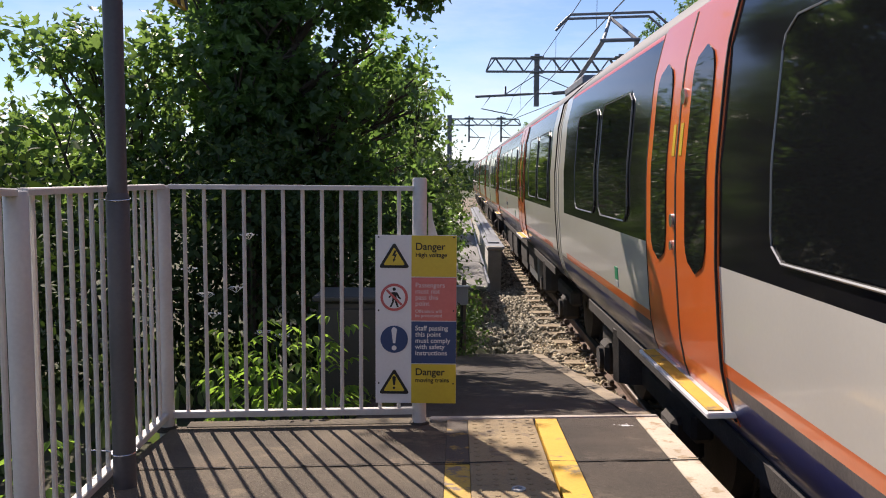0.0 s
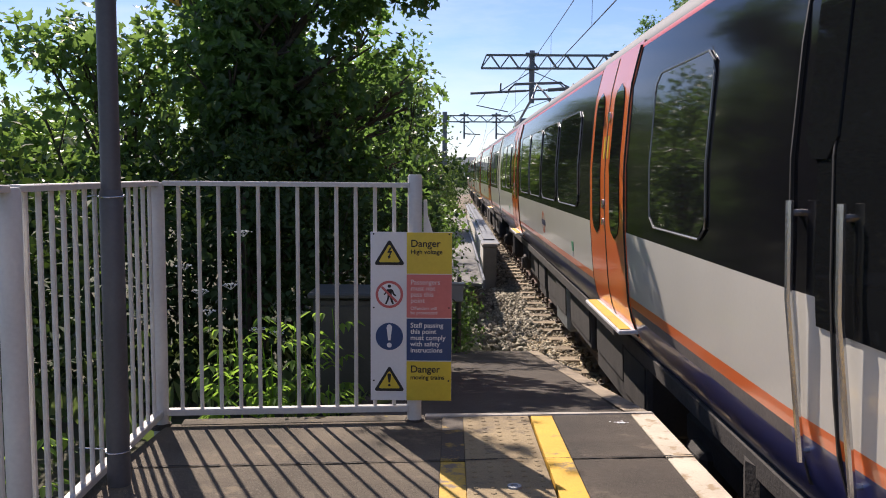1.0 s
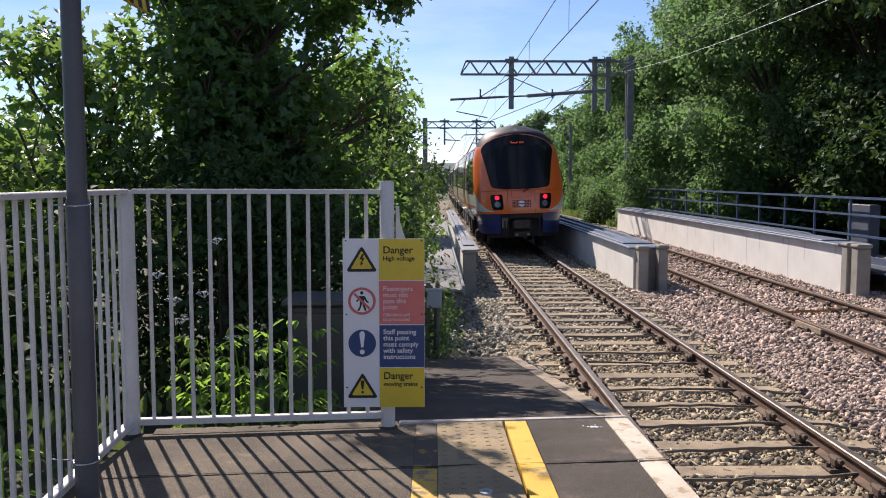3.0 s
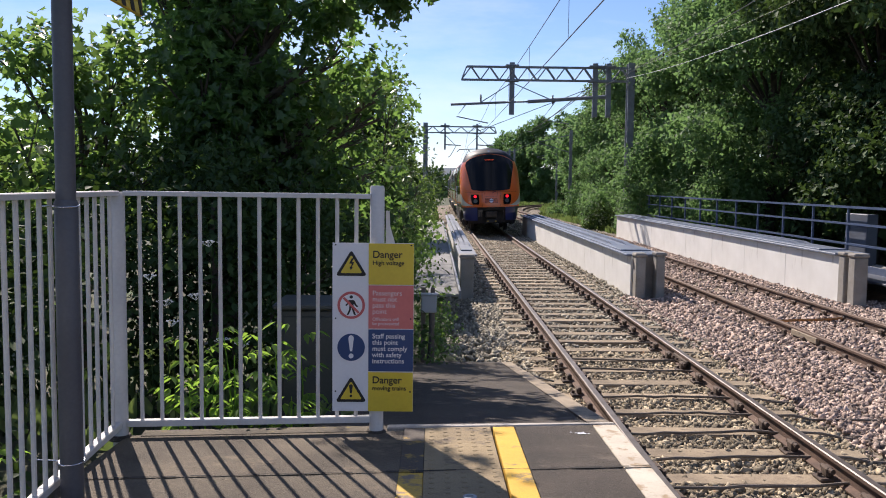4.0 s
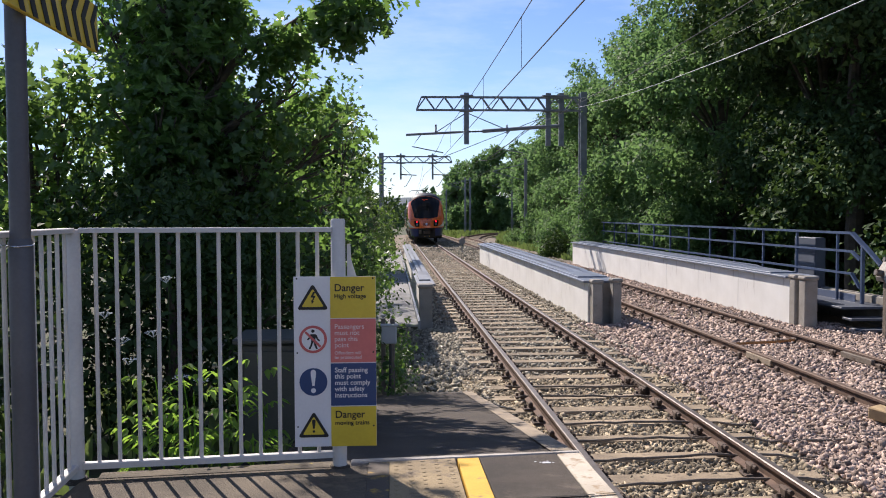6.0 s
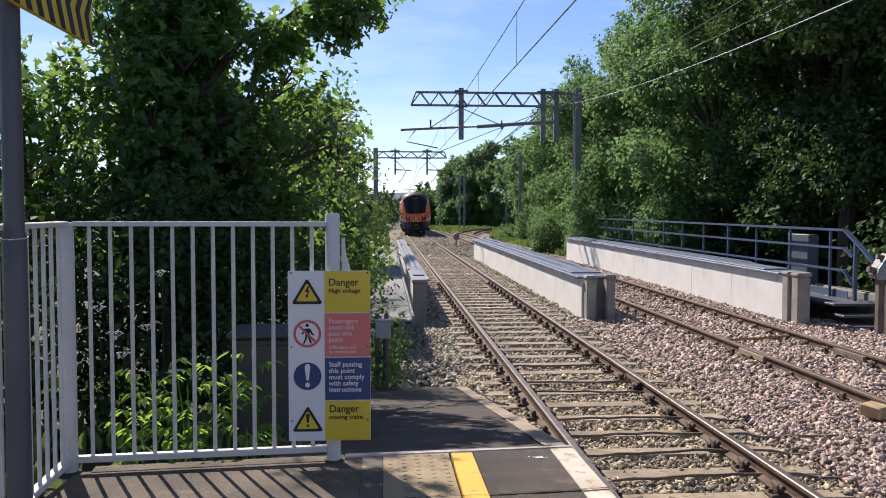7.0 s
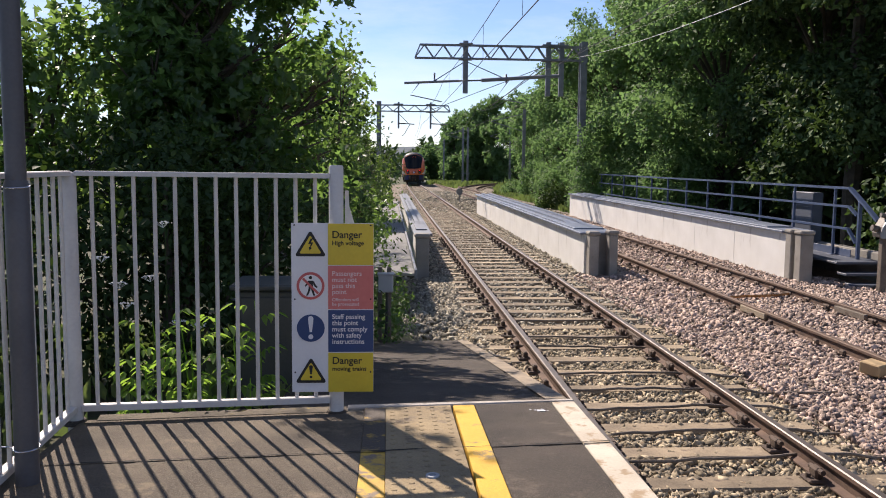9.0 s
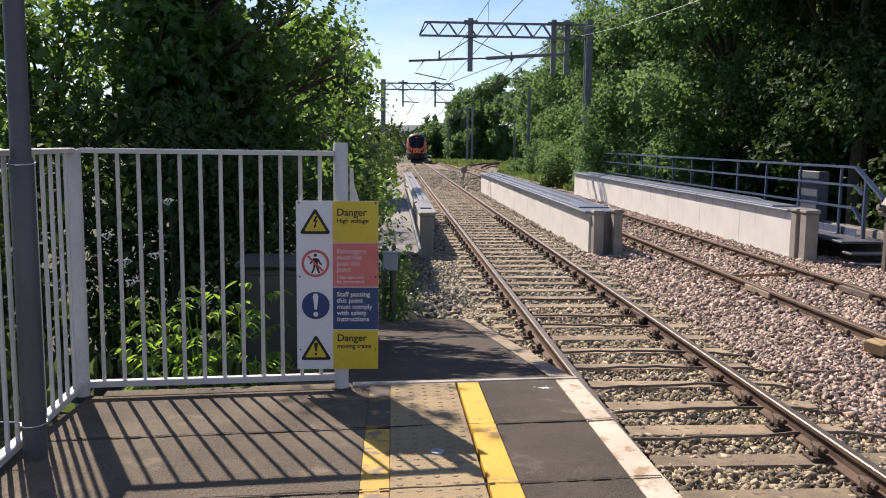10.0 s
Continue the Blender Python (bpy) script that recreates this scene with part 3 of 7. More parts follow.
def make_stones():
    """Loose ballast: many-cornered stones strewn between sleepers and tracks."""
    octa = np.array([(1, 0, 0), (-1, 0, 0), (0, 1, 0), (0, -1, 0), (0, 0, 1), (0, 0, -1)], float)
    octf = np.array([(0, 2, 4), (2, 1, 4), (1, 3, 4), (3, 0, 4), (2, 0, 5), (1, 2, 5), (3, 1, 5), (0, 3, 5)])
    rng = np.random.default_rng(5)

    def strew(name, label, x0, x1, y0, y1, per_m2, size, material, shape, keep=None):
        n = int((x1 - x0) * (y1 - y0) * per_m2)
        px, py = rng.uniform(x0, x1, n), rng.uniform(y0, y1, n)
        if keep:
            ok = np.array([keep(a, b) for a, b in zip(px, py)])
            px, py = px[ok], py[ok]
            n = len(px)
        base, face = shape
        r = size * rng.uniform(0.55, 1.35, n)
        v = base[None] * rng.uniform(0.42, 1.5, (n, len(base), 1)) * rng.uniform(0.5, 1.25, (n, 1, 3)) * r[:, None, None]
        q = rng.normal(size=(n, 4))
        q /= np.linalg.norm(q, axis=1)[:, None]
        w, x, y, z = q.T
        rot = np.array([[1 - 2 * (y * y + z * z), 2 * (x * y - z * w), 2 * (x * z + y * w)], [2 * (x * y + z * w), 1 - 2 * (x * x + z * z), 2 * (y * z - x * w)], [2 * (x * z - y * w), 2 * (y * z + x * w), 1 - 2 * (x * x + y * y)]]).transpose(2, 0, 1)
        v = np.einsum("nij,nkj->nki", rot, v)
        pz = np.array([bed_z(a, b) for a, b in zip(px, py)]) + r * rng.uniform(0.0, 0.55, n)
        v += np.stack([px + 0, py, pz], 1)[:, None]
        faces = face[None] + (np.arange(n) * len(base))[:, None, None]
        tagged(new(name, fast_mesh(name, v.reshape(-1, 3), faces.reshape(-1, 3), material)), label, "ballast", "", "stuff")

    def off_sleepers(x, y):
        d, cover = abs(x - TRACK - bend(y)), 0.30
        if abs(x - TRACK_2 - bend(y)) < d:
            d, cover = abs(x - TRACK_2 - bend(y)), -0.12
        return d > 1.22 + 0.08 * noise2(x, y, 7.0) or abs((y / 0.65 + 0.5) % 1 - 0.5) * 0.65 > 0.108 + 0.06 * noise2(x, y, 4.0) or noise2(x, y, 17.0) > cover

    far = (octa, octf)
    cube = np.array([(a, b, c) for a in (-1, 1) for b in (-1, 1) for c in (-1, 1)]) * 0.72
    shard = (cube, np.array([(0, 1, 3), (0, 3, 2), (4, 6, 7), (4, 7, 5), (0, 4, 5), (0, 5, 1), (2, 3, 7), (2, 7, 6), (0, 2, 6), (0, 6, 4), (1, 5, 7), (1, 7, 3)]))
    strew("ballast_stones", "loose brown-grey ballast stones between the sleepers", 0.98, 3.9, 3.6, 12, 1050, 0.027, "stone_warm", shard, off_sleepers)
    strew("ballast_stones", "loose pinkish granite ballast stones between the tracks", 3.8, 9.4, 6.0, 11, 880, 0.027, "stone_pink", shard, off_sleepers)
    strew("ballast_stones", "loose pinkish granite ballast stones between the tracks", 3.8, 9.4, 11, 17.4, 480, 0.032, "stone_pink", shard, off_sleepers)
    strew("ballast_stones", "loose ballast stones on the bridge", 0.9, 4.1, 12, 40, 240, 0.036, "stone", far, off_sleepers)
    strew("ballast_stones", "loose pinkish ballast stones on the bridge", 4.8, 8.4, 17.4, 40, 185, 0.040, "stone_pink", far, off_sleepers)
    strew("ballast_stones", "pale ballast stones at the foot of the ramp", 0.2, 1.3, 9.6, 17.3, 380, 0.031, "stone", shard)
    strew("ballast_stones", "grey ballast stones along the far track", 1.0, 8.5, 40, 75, 34, 0.062, "stone", far, off_sleepers)


RAIL_SHAPE = [(-0.070, -0.159), (0.070, -0.159), (0.070, -0.148), (0.012, -0.128), (0.010, -0.048), (0.035, -0.036), (0.035, -0.008), (0.026, 0.0), (-0.026, 0.0), (-0.035, -0.008), (-0.035, -0.036), (-0.010, -0.048), (-0.012, -0.128), (-0.070, -0.148)]


def rail_build(path, head="rail_head"):
    """A rail along path, a list of (x, y, z); the running top is bright, the sides rusty."""
    b, rows = Build(), []
    for i, p in enumerate(path):
        q0, q1 = Vector(path[max(0, i - 1)]), Vector(path[min(len(path) - 1, i + 1)])
        d = (q1 - q0).normalized()
        side = Vector((d.y, -d.x, 0)).normalized()
        rows.append([Vector(p) + side * a + Vector((0, 0, h)) for a, h in RAIL_SHAPE])
    n = len(RAIL_SHAPE)
    for k in range(n):
        j = (k + 1) % n
        b.grid([[r[k], r[j]] for r in rows], head if k in (6, 7, 8) else "rail_side")
    b.add(rows[0], [tuple(range(n))], "rail_side").add(rows[-1], [tuple(range(n))], "rail_side")
    return b


def sleeper_mesh():
    return Build().box(-1.27, 1.27, -0.125, 0.125, -0.30, RAIL_LOW, 0.015).mesh("sleeper", "sleeper")


def chair_mesh():
    """A rail chair with its key and bolts."""
    b = Build().box(-0.17, 0.17, -0.085, 0.085, -0.168, -0.135, 0.012)
    b.box(-0.115, -0.055, -0.06, 0.06, -0.14, -0.055, 0.016).box(0.06, 0.11, -0.055, 0.055, -0.14, -0.07, 0.014)
    b.tube([(-0.085, -0.10, -0.075), (-0.085, 0.09, -0.08)], 0.021, 7)
    for x in (-0.145, 0.145):
        b.tube([(x, 0, -0.14), (x, 0, -0.105)], 0.018, 6)
    return b.mesh("rail_chair", "rust_iron")


def make_track(name, centre, label, y0, y1, chairs_to, head):
    t = thing(name, label, "railway track")
    t["kind"] = "structure"
    ys = span(y0, 30, 3) + span(34, y1, 4)
    for s in (-1, 1):
        part("rail", rail_build([(centre + s * 0.7525 + bend(y), y, fall(y)) for y in ys], head), None, t, smooth=True)
    rng = random.Random(centre)
    sm, cm = sleeper_mesh(), chair_mesh()
    k = math.ceil(y0 / 0.65)
    while k * 0.65 < y1:
        y = k * 0.65
        s = part("sleeper", sm, None, t)
        s.matrix_basis = pose(centre + bend(y) + rng.uniform(-0.02, 0.02), y + rng.uniform(-0.015, 0.015), fall(y), 0, 0, rng.uniform(-0.6, 0.6))
        if 3 < y < chairs_to:
            for side in (-1, 1):
                c = part("rail_chair", cm, None, t)
                c.matrix_basis = pose(centre + side * 0.7525, y, 0, 0, 0, 0 if side > 0 else 180)
        k += 1
    return t


def make_junction():
    """The line that leaves to the other side beyond the bridge."""
    t = thing("branch_track", "rusty branch line curving away through grass", "railway track")
    t["kind"] = "structure"

    def way(u):
        y = 66 + 60 * u
        return Vector((TRACK_2 + 0.2 + 11.0 * u ** 1.6, y, fall(y) + 0.03 * u))

    pts = [way(i / 32) for i in range(41)]
    for s in (-1, 1):
        path = []
        for i, p in enumerate(pts):
            d = (pts[min(i + 1, 40)] - pts[max(i - 1, 0)]).normalized()
            path.append(p + Vector((d.y, -d.x, 0)) * s * 0.7525)
        part("rail", rail_build(path, "rail_head_rusty"), None, t, smooth=True)
    sm = sleeper_mesh()
    for i in range(100):
        u = i / 80
        p, q = way(u), way(u + 0.01)
        d = q - p
        s = part("sleeper", sm, None, t)
        s.matrix_basis = pose(p.x, p.y, p.z, 0, 0, math.degrees(math.atan2(-d.x, d.y)))


make_ground()
make_bed()
make_track("main_track", TRACK, "railway track of wooden sleepers and steel rails beside the platform", -8, 118, 26, "rail_head")
make_track("far_track", TRACK_2, "second railway track with rusty rails in pink ballast", -8, 118, 30, "rail_head_rusty")
make_junction()
make_stones()


# ---- platform ----
def skew(x):
    """The cross lines of the platform run slightly askew."""
    return 0.10 * (x - 0.95)


def slab(b, x0, x1, ya, yb, thick, lift=0.0, material=None, ske=True, c=0.006):
    """A slab on the sloping deck, with cut top edges, from line ya to line yb."""
    v = []
    for inset, dz in ((0, -thick), (0, -c), (c, 0)):
        for x, y in ((x0 + inset, ya + inset), (x1 - inset, ya + inset), (x1 - inset, yb - inset), (x0 + inset, yb - inset)):
            yy = y + (skew(x) if ske else 0)
            v.append((x, yy, deck_z(yy) + lift + dz))
    f = [(8, 9, 10, 11), (3, 2, 1, 0)]
    for k in (0, 4):
        f += [(k + i, k + (i + 1) % 4, k + 4 + (i + 1) % 4, k + 4 + i) for i in range(4)]
    return b.add(v, f, material)


LINES = [4.185, 3.475, 2.795, 2.10, 1.40, 0.70, 0.0, -0.8, -1.6, -2.6, -4.0, -6.0]


def make_platform():
    p = thing("platform", "sloping railway platform of patched asphalt slabs", "platform")
    p["kind"] = "structure"
    body = Build()
    body.prism([(x, y, deck_z(y) - 0.035) for x, y in ((-1.33, -6), (0.955, -6), (0.955, 4.18), (-0.20, 4.07), (-1.30, 3.86))], (0, 0, -1.6), "platform_brick")
    part("platform_wall", body, "platform_brick", p, "dark brick platform side")
    cols = [(-1.36, -0.085, "asphalt", "asphalt_panel"), (-0.085, 0.0145, "yellow_worn", "yellow_strip"), (0.0155, 0.335, "tactile", "tactile_paving"), (0.347, 0.452, "yellow_paint", "yellow_line"), (0.456, 0.845, "asphalt_dark", "asphalt_panel"), (0.849, 0.965, "white_paint", "edge_stone")]
    rng = random.Random(2)
    for i in range(len(LINES) - 1):
        y1, y0 = LINES[i], LINES[i + 1]
        for k, (xa, xb, m, name) in enumerate(cols):
            top = y1 - (0.05 if k == 0 and i == 0 else 0)
            lift = {"yellow_line": 0.002, "tactile_paving": 0.004}.get(name, 0) + rng.uniform(-0.002, 0.002)
            ob = part(name, slab(Build(), xa, xb, y0 + 0.001, top - 0.001, 0.05, lift, c=0.0025), "yellow_gone" if i == 0 and name == "yellow_strip" else m, p)
            if name == "tactile_paving" and i < 4:
                b = Build()
                nx, ny = 5, round((y1 - y0) / 0.064)
                for a in range(nx):
                    for d in range(ny):
                        x, y = xa + (a + 0.5) * (xb - xa) / nx, y0 + (d + 0.5) * (y1 - y0) / ny
                        yy = y + skew(x)
                        z = deck_z(yy) + lift
                        rs = ((0.0125, -0.001), (0.010, 0.0022), (0.005, 0.0028))
                        v = [(x + r * math.cos(j * math.pi / 4), yy + r * math.sin(j * math.pi / 4), z + h) for r, h in rs for j in range(8)]
                        f = [(q * 8 + j, q * 8 + (j + 1) % 8, q * 8 + 8 + (j + 1) % 8, q * 8 + 8 + j) for q in (0, 1) for j in range(8)] + [tuple(range(16, 24))]
                        b.add(v, f)
                part("blisters", b, "tactile", p)
    # dark repair seam beside the line, the pale nosing at the end, cracks between slabs
    part("end_nosing", slab(Build(), -0.17, 0.968, 4.186, 4.245, 0.06, 0.006, None), "nosing", p, "pale worn concrete nosing")
    b = Build()
    for i, y in enumerate(LINES[1:5]):
        x = -1.33
        while x < 0.95:
            w = rng.uniform(0.02, 0.07)
            o, hw = 0.008 * noise2(x, y, 9), rng.uniform(0.0008, 0.0085)
            pts = [(x, y + o - hw), (x + w, y + 0.008 * noise2(x + w, y, 9) - hw), (x + w, y + 0.008 * noise2(x + w, y, 9) + hw), (x, y + o + hw)]
            b.add([(a, c + skew(a), deck_z(c + skew(a)) + 0.0065) for a, c in pts], [(0, 1, 2, 3)])
            x += w
    part("joint", b, "crack", p, "dark cracked joints")
    ring = Build()
    cx, cy = 0.19, 3.06
    v = []
    for r, h in ((0.028, 0.0), (0.026, 0.007), (0.014, 0.008), (0.012, 0.004)):
        v += [(cx + r * math.cos(a * math.pi / 8), cy + r * math.sin(a * math.pi / 8), deck_z(cy) + 0.004 + h) for a in range(16)]
    ring.add(v, [(q * 16 + j, q * 16 + (j + 1) % 16, q * 16 + 16 + (j + 1) % 16, q * 16 + 16 + j) for q in range(3) for j in range(16)] + [tuple(range(48, 64))])
    part("survey_stud", ring, "galvanised", p, "small round metal stud")
    splash = Build()
    rr = random.Random(8)
    for _ in range(16):
        x, y, r = 0.765 + rr.gauss(0, 0.028), 4.00 + rr.gauss(0, 0.014), rr.uniform(0.003, 0.014)
        splash.add([(x + r * rr.uniform(0.7, 1.5) * math.cos(a), y + r * 0.7 * math.sin(a), deck_z(y) + 0.0045) for a in (0, 0.9, 1.9, 3.0, 4.1, 5.2)], [tuple(range(6))])
    part("paint_splash", splash, "sign_white", p, "white splash on the asphalt")
    # ramp
    ramp = thing("platform_ramp", "asphalt ramp running down from the platform end to the ballast", "ramp")
    ramp["kind"] = "structure"
    b = Build()
    for xa, xb, m in ((-0.55, 0.845, "asphalt_dark"), (0.845, 0.962, "coping")):
        ys = span(4.245, 9.85, 0.28)
        rows = [[(x, y + (skew(x) if y < 5 else 0), deck_z(y) - 0.006 + (0.012 * noise2(x, y, 1.4) if m != "coping" else 0.004)) for x in span(xa, xb, 0.14)] for y in ys]
        part("ramp_deck" if m != "coping" else "ramp_edge", Build().grid(rows), m, ramp)
    part("ramp_wall", Build().prism([(0.955, 4.2, 0.87), (0.955, 9.85, 0.02), (0.955, 9.85, -0.5), (0.955, 4.2, -0.5)], (-1.5, 0, 0)), "platform_brick", ramp)


make_platform()


# ---- fence, pole and sign ----
CORNER, END_POST, NEAR_POST = Vector((-1.385, 3.885, 0)), Vector((-0.218, 4.012, 0)), Vector((-1.315, 2.45, 0))


def fence_section(fence, a, b, bars, za, zb, skip=()):
    """Top and bottom rail with upright bars between two posts; za, zb: deck height at the ends."""
    d = b - a
    for lo, hi, w in ((1.118, 1.140, 0.045), (0.058, 0.086, 0.040)):
        r = Build()
        n = Vector((-d.y, d.x, 0)).normalized() * w / 2
        v = []
        for p, z in ((a, za), (b, zb)):
            for s, t, q in ((-1, lo, 1), (1, lo, 1), (1, hi - 0.004, 1), (0.8, hi, 1), (-0.8, hi, 1), (-1, hi - 0.004, 1)):
                v.append(p + n * s + Vector((0, 0, z + t)))
        r.add(v, [(i, (i + 1) % 6, 6 + (i + 1) % 6, 6 + i) for i in range(6)] + [tuple(range(6)), tuple(range(11, 5, -1))])
        part("rail", r, "fence_paint", fence)
    for i in range(bars):
        u = (i + 0.75) / (bars + 0.5)
        p, z = a + d * u, za + (zb - za) * u
        part("bar", Build().tube([p + Vector((0, 0, z + 0.08)), p + Vector((0, 0, z + 1.122))], 0.0095, 8), "fence_paint", fence, smooth=True)


def make_fence():
    f = thing("platform_fence", "grey-white painted steel railing with upright bars at the platform end", "fence")
    zc, ze, zn = 0.918, 0.914, 0.920
    c = Build().tube([CORNER + Vector((0, 0, 0.80)), CORNER + Vector((0, 0, 2.045)), CORNER + Vector((0, 0, 2.052))], [0.0345, 0.0345, 0.030], 18)
    part("post", c, "fence_paint", f, smooth=True)
    e = Build().tube([END_POST + Vector((0, 0, 0.80)), END_POST + Vector((0, 0, 2.085)), END_POST + Vector((0, 0, 2.093))], [0.034, 0.034, 0.029], 18)
    part("post", e, "fence_paint", f, smooth=True)
    n = Build().tube([NEAR_POST + Vector((0, 0, 0.80)), NEAR_POST + Vector((0, 0, 2.045)), NEAR_POST + Vector((0, 0, 2.052))], [0.0345, 0.0345, 0.030], 18)
    part("post", n, "fence_paint", f, smooth=True)
    fence_section(f, CORNER + Vector((0.03, 0.003, 0)), END_POST - Vector((0.03, 0.003, 0)), 12, zc, ze)
    fence_section(f, CORNER + Vector((0, -0.03, 0)), NEAR_POST + Vector((0, 0.03, 0)), 14, zc, zn)
    far = NEAR_POST + Vector((0.07, -1.45, 0))
    fence_section(f, NEAR_POST + Vector((0, -0.03, 0)), far, 14, zn, zn + 0.05)
    part("post", Build().tube([far + Vector((0, 0, 0.85)), far + Vector((0, 0, 2.10))], 0.0345, 18), "fence_paint", f, smooth=True)
    g = Build().prism([(-0.178, 4.03, 1.79), (-0.178, 4.03, 1.975), (-0.162, 4.03, 1.975), (-0.158, 4.03, 1.90), (-0.128, 4.03, 1.80), (-0.128, 4.03, 1.79)], (0, 0.012, 0))
    part("bracket", g, "fence_paint", f, "welded latch plate")
    for p in (CORNER, END_POST):
        part("base_collar", Build().tube([p + Vector((0, 0, deck_z(p.y) - 0.01)), p + Vector((0, 0, deck_z(p.y) + 0.012))], [0.055, 0.044], 14), "asphalt_dark", f, "dark mortar collar")
    k = thing("kerb_strip", "mossy concrete strip under the railing", "kerb")
    k["kind"] = "structure"
    a, b = Vector((-1.30, 3.93, 0.90)), Vector((-0.17, 4.06, 0.895))
    part("strip", Build().bar(a, b, 0.09, 0.06), "moss_strip", k)


def make_pole():
    p = thing("lamp_post", "dark grey steel lamp post strapped to the railing", "lamp post")
    x, y = -1.262, 3.06
    part("base_tube", Build().tube([(x, y, 0.94), (x, y, 2.02), (x, y, 2.034)], [0.041, 0.041, 0.036], 20), "pole_paint", p, smooth=True)
    part("upper_tube", Build().tube([(x, y, 2.03), (x, y, 5.2)], 0.0345, 20), "pole_paint", p, smooth=True)
    for z, tail in ((2.012, 0.05), (1.085, 0.11)):
        b = Build()
        pts = [(x + 0.044 * math.cos(a), y + 0.044 * math.sin(a), z + 0.004 * math.sin(a * 1.0)) for a in [i * math.pi / 10 for i in range(21)]]
        b.tube(pts, 0.0028, 6).tube([(x - 0.044, y, z), (x - 0.044 - tail, y + 0.02, z - 0.003)], 0.0028, 6)
        part("wire_tie", b, "chrome", p, "twisted metal tie", smooth=True)
    b = Build().tube([(x, y, 5.15), (x + 0.25, y, 5.28), (x + 0.7, y, 5.30)], 0.03, 10)
    part("bracket_arm", b, "pole_paint", p, smooth=True)
    part("lantern", Build().box(x + 0.55, x + 1.15, y - 0.11, y + 0.11, 5.24, 5.36, 0.04), "galvanised", p)
    # hazard board on the post
    s = thing("hazard_board", "yellow and black striped board fixed to the lamp post", "sign")
    y0, y1, z0, z1, xf = 2.86, 3.72, 2.80, 2.995, -1.20
    part("panel", Build().box(xf - 0.02, xf, y0, y1, z0, z1, 0.003), "sign_yellow", s)
    b = Build()
    yy = y0 + 0.03
    while yy < y1 - 0.03:
        mid = 2.91
        for za, zb in ((z0 + 0.002, mid), (mid, z1 - 0.002)):
            sh = 0.06
            oa, ob = (sh, 0) if zb == mid else (0, sh)
            pts = [(min(yy + oa, y1), za), (min(yy + oa + 0.045, y1), za), (min(yy + ob + 0.045, y1), zb), (min(yy + ob, y1), zb)]
            b.prism([(xf + 0.001, a, c) for a, c in pts], (0.0015, 0, 0))
        yy += 0.105
    part("stripe", b, "sign_black", s, "black chevrons")
    part("label_plate", Build().box(xf + 0.003, xf + 0.006, 2.98, 3.20, 2.925, 2.99, 0.001), "sign_blue", s, "small blue label")
    part("clamp", Build().box(-1.31, -1.24, 3.0, 3.12, 2.95, 2.99, 0.004), "galvanised", s)


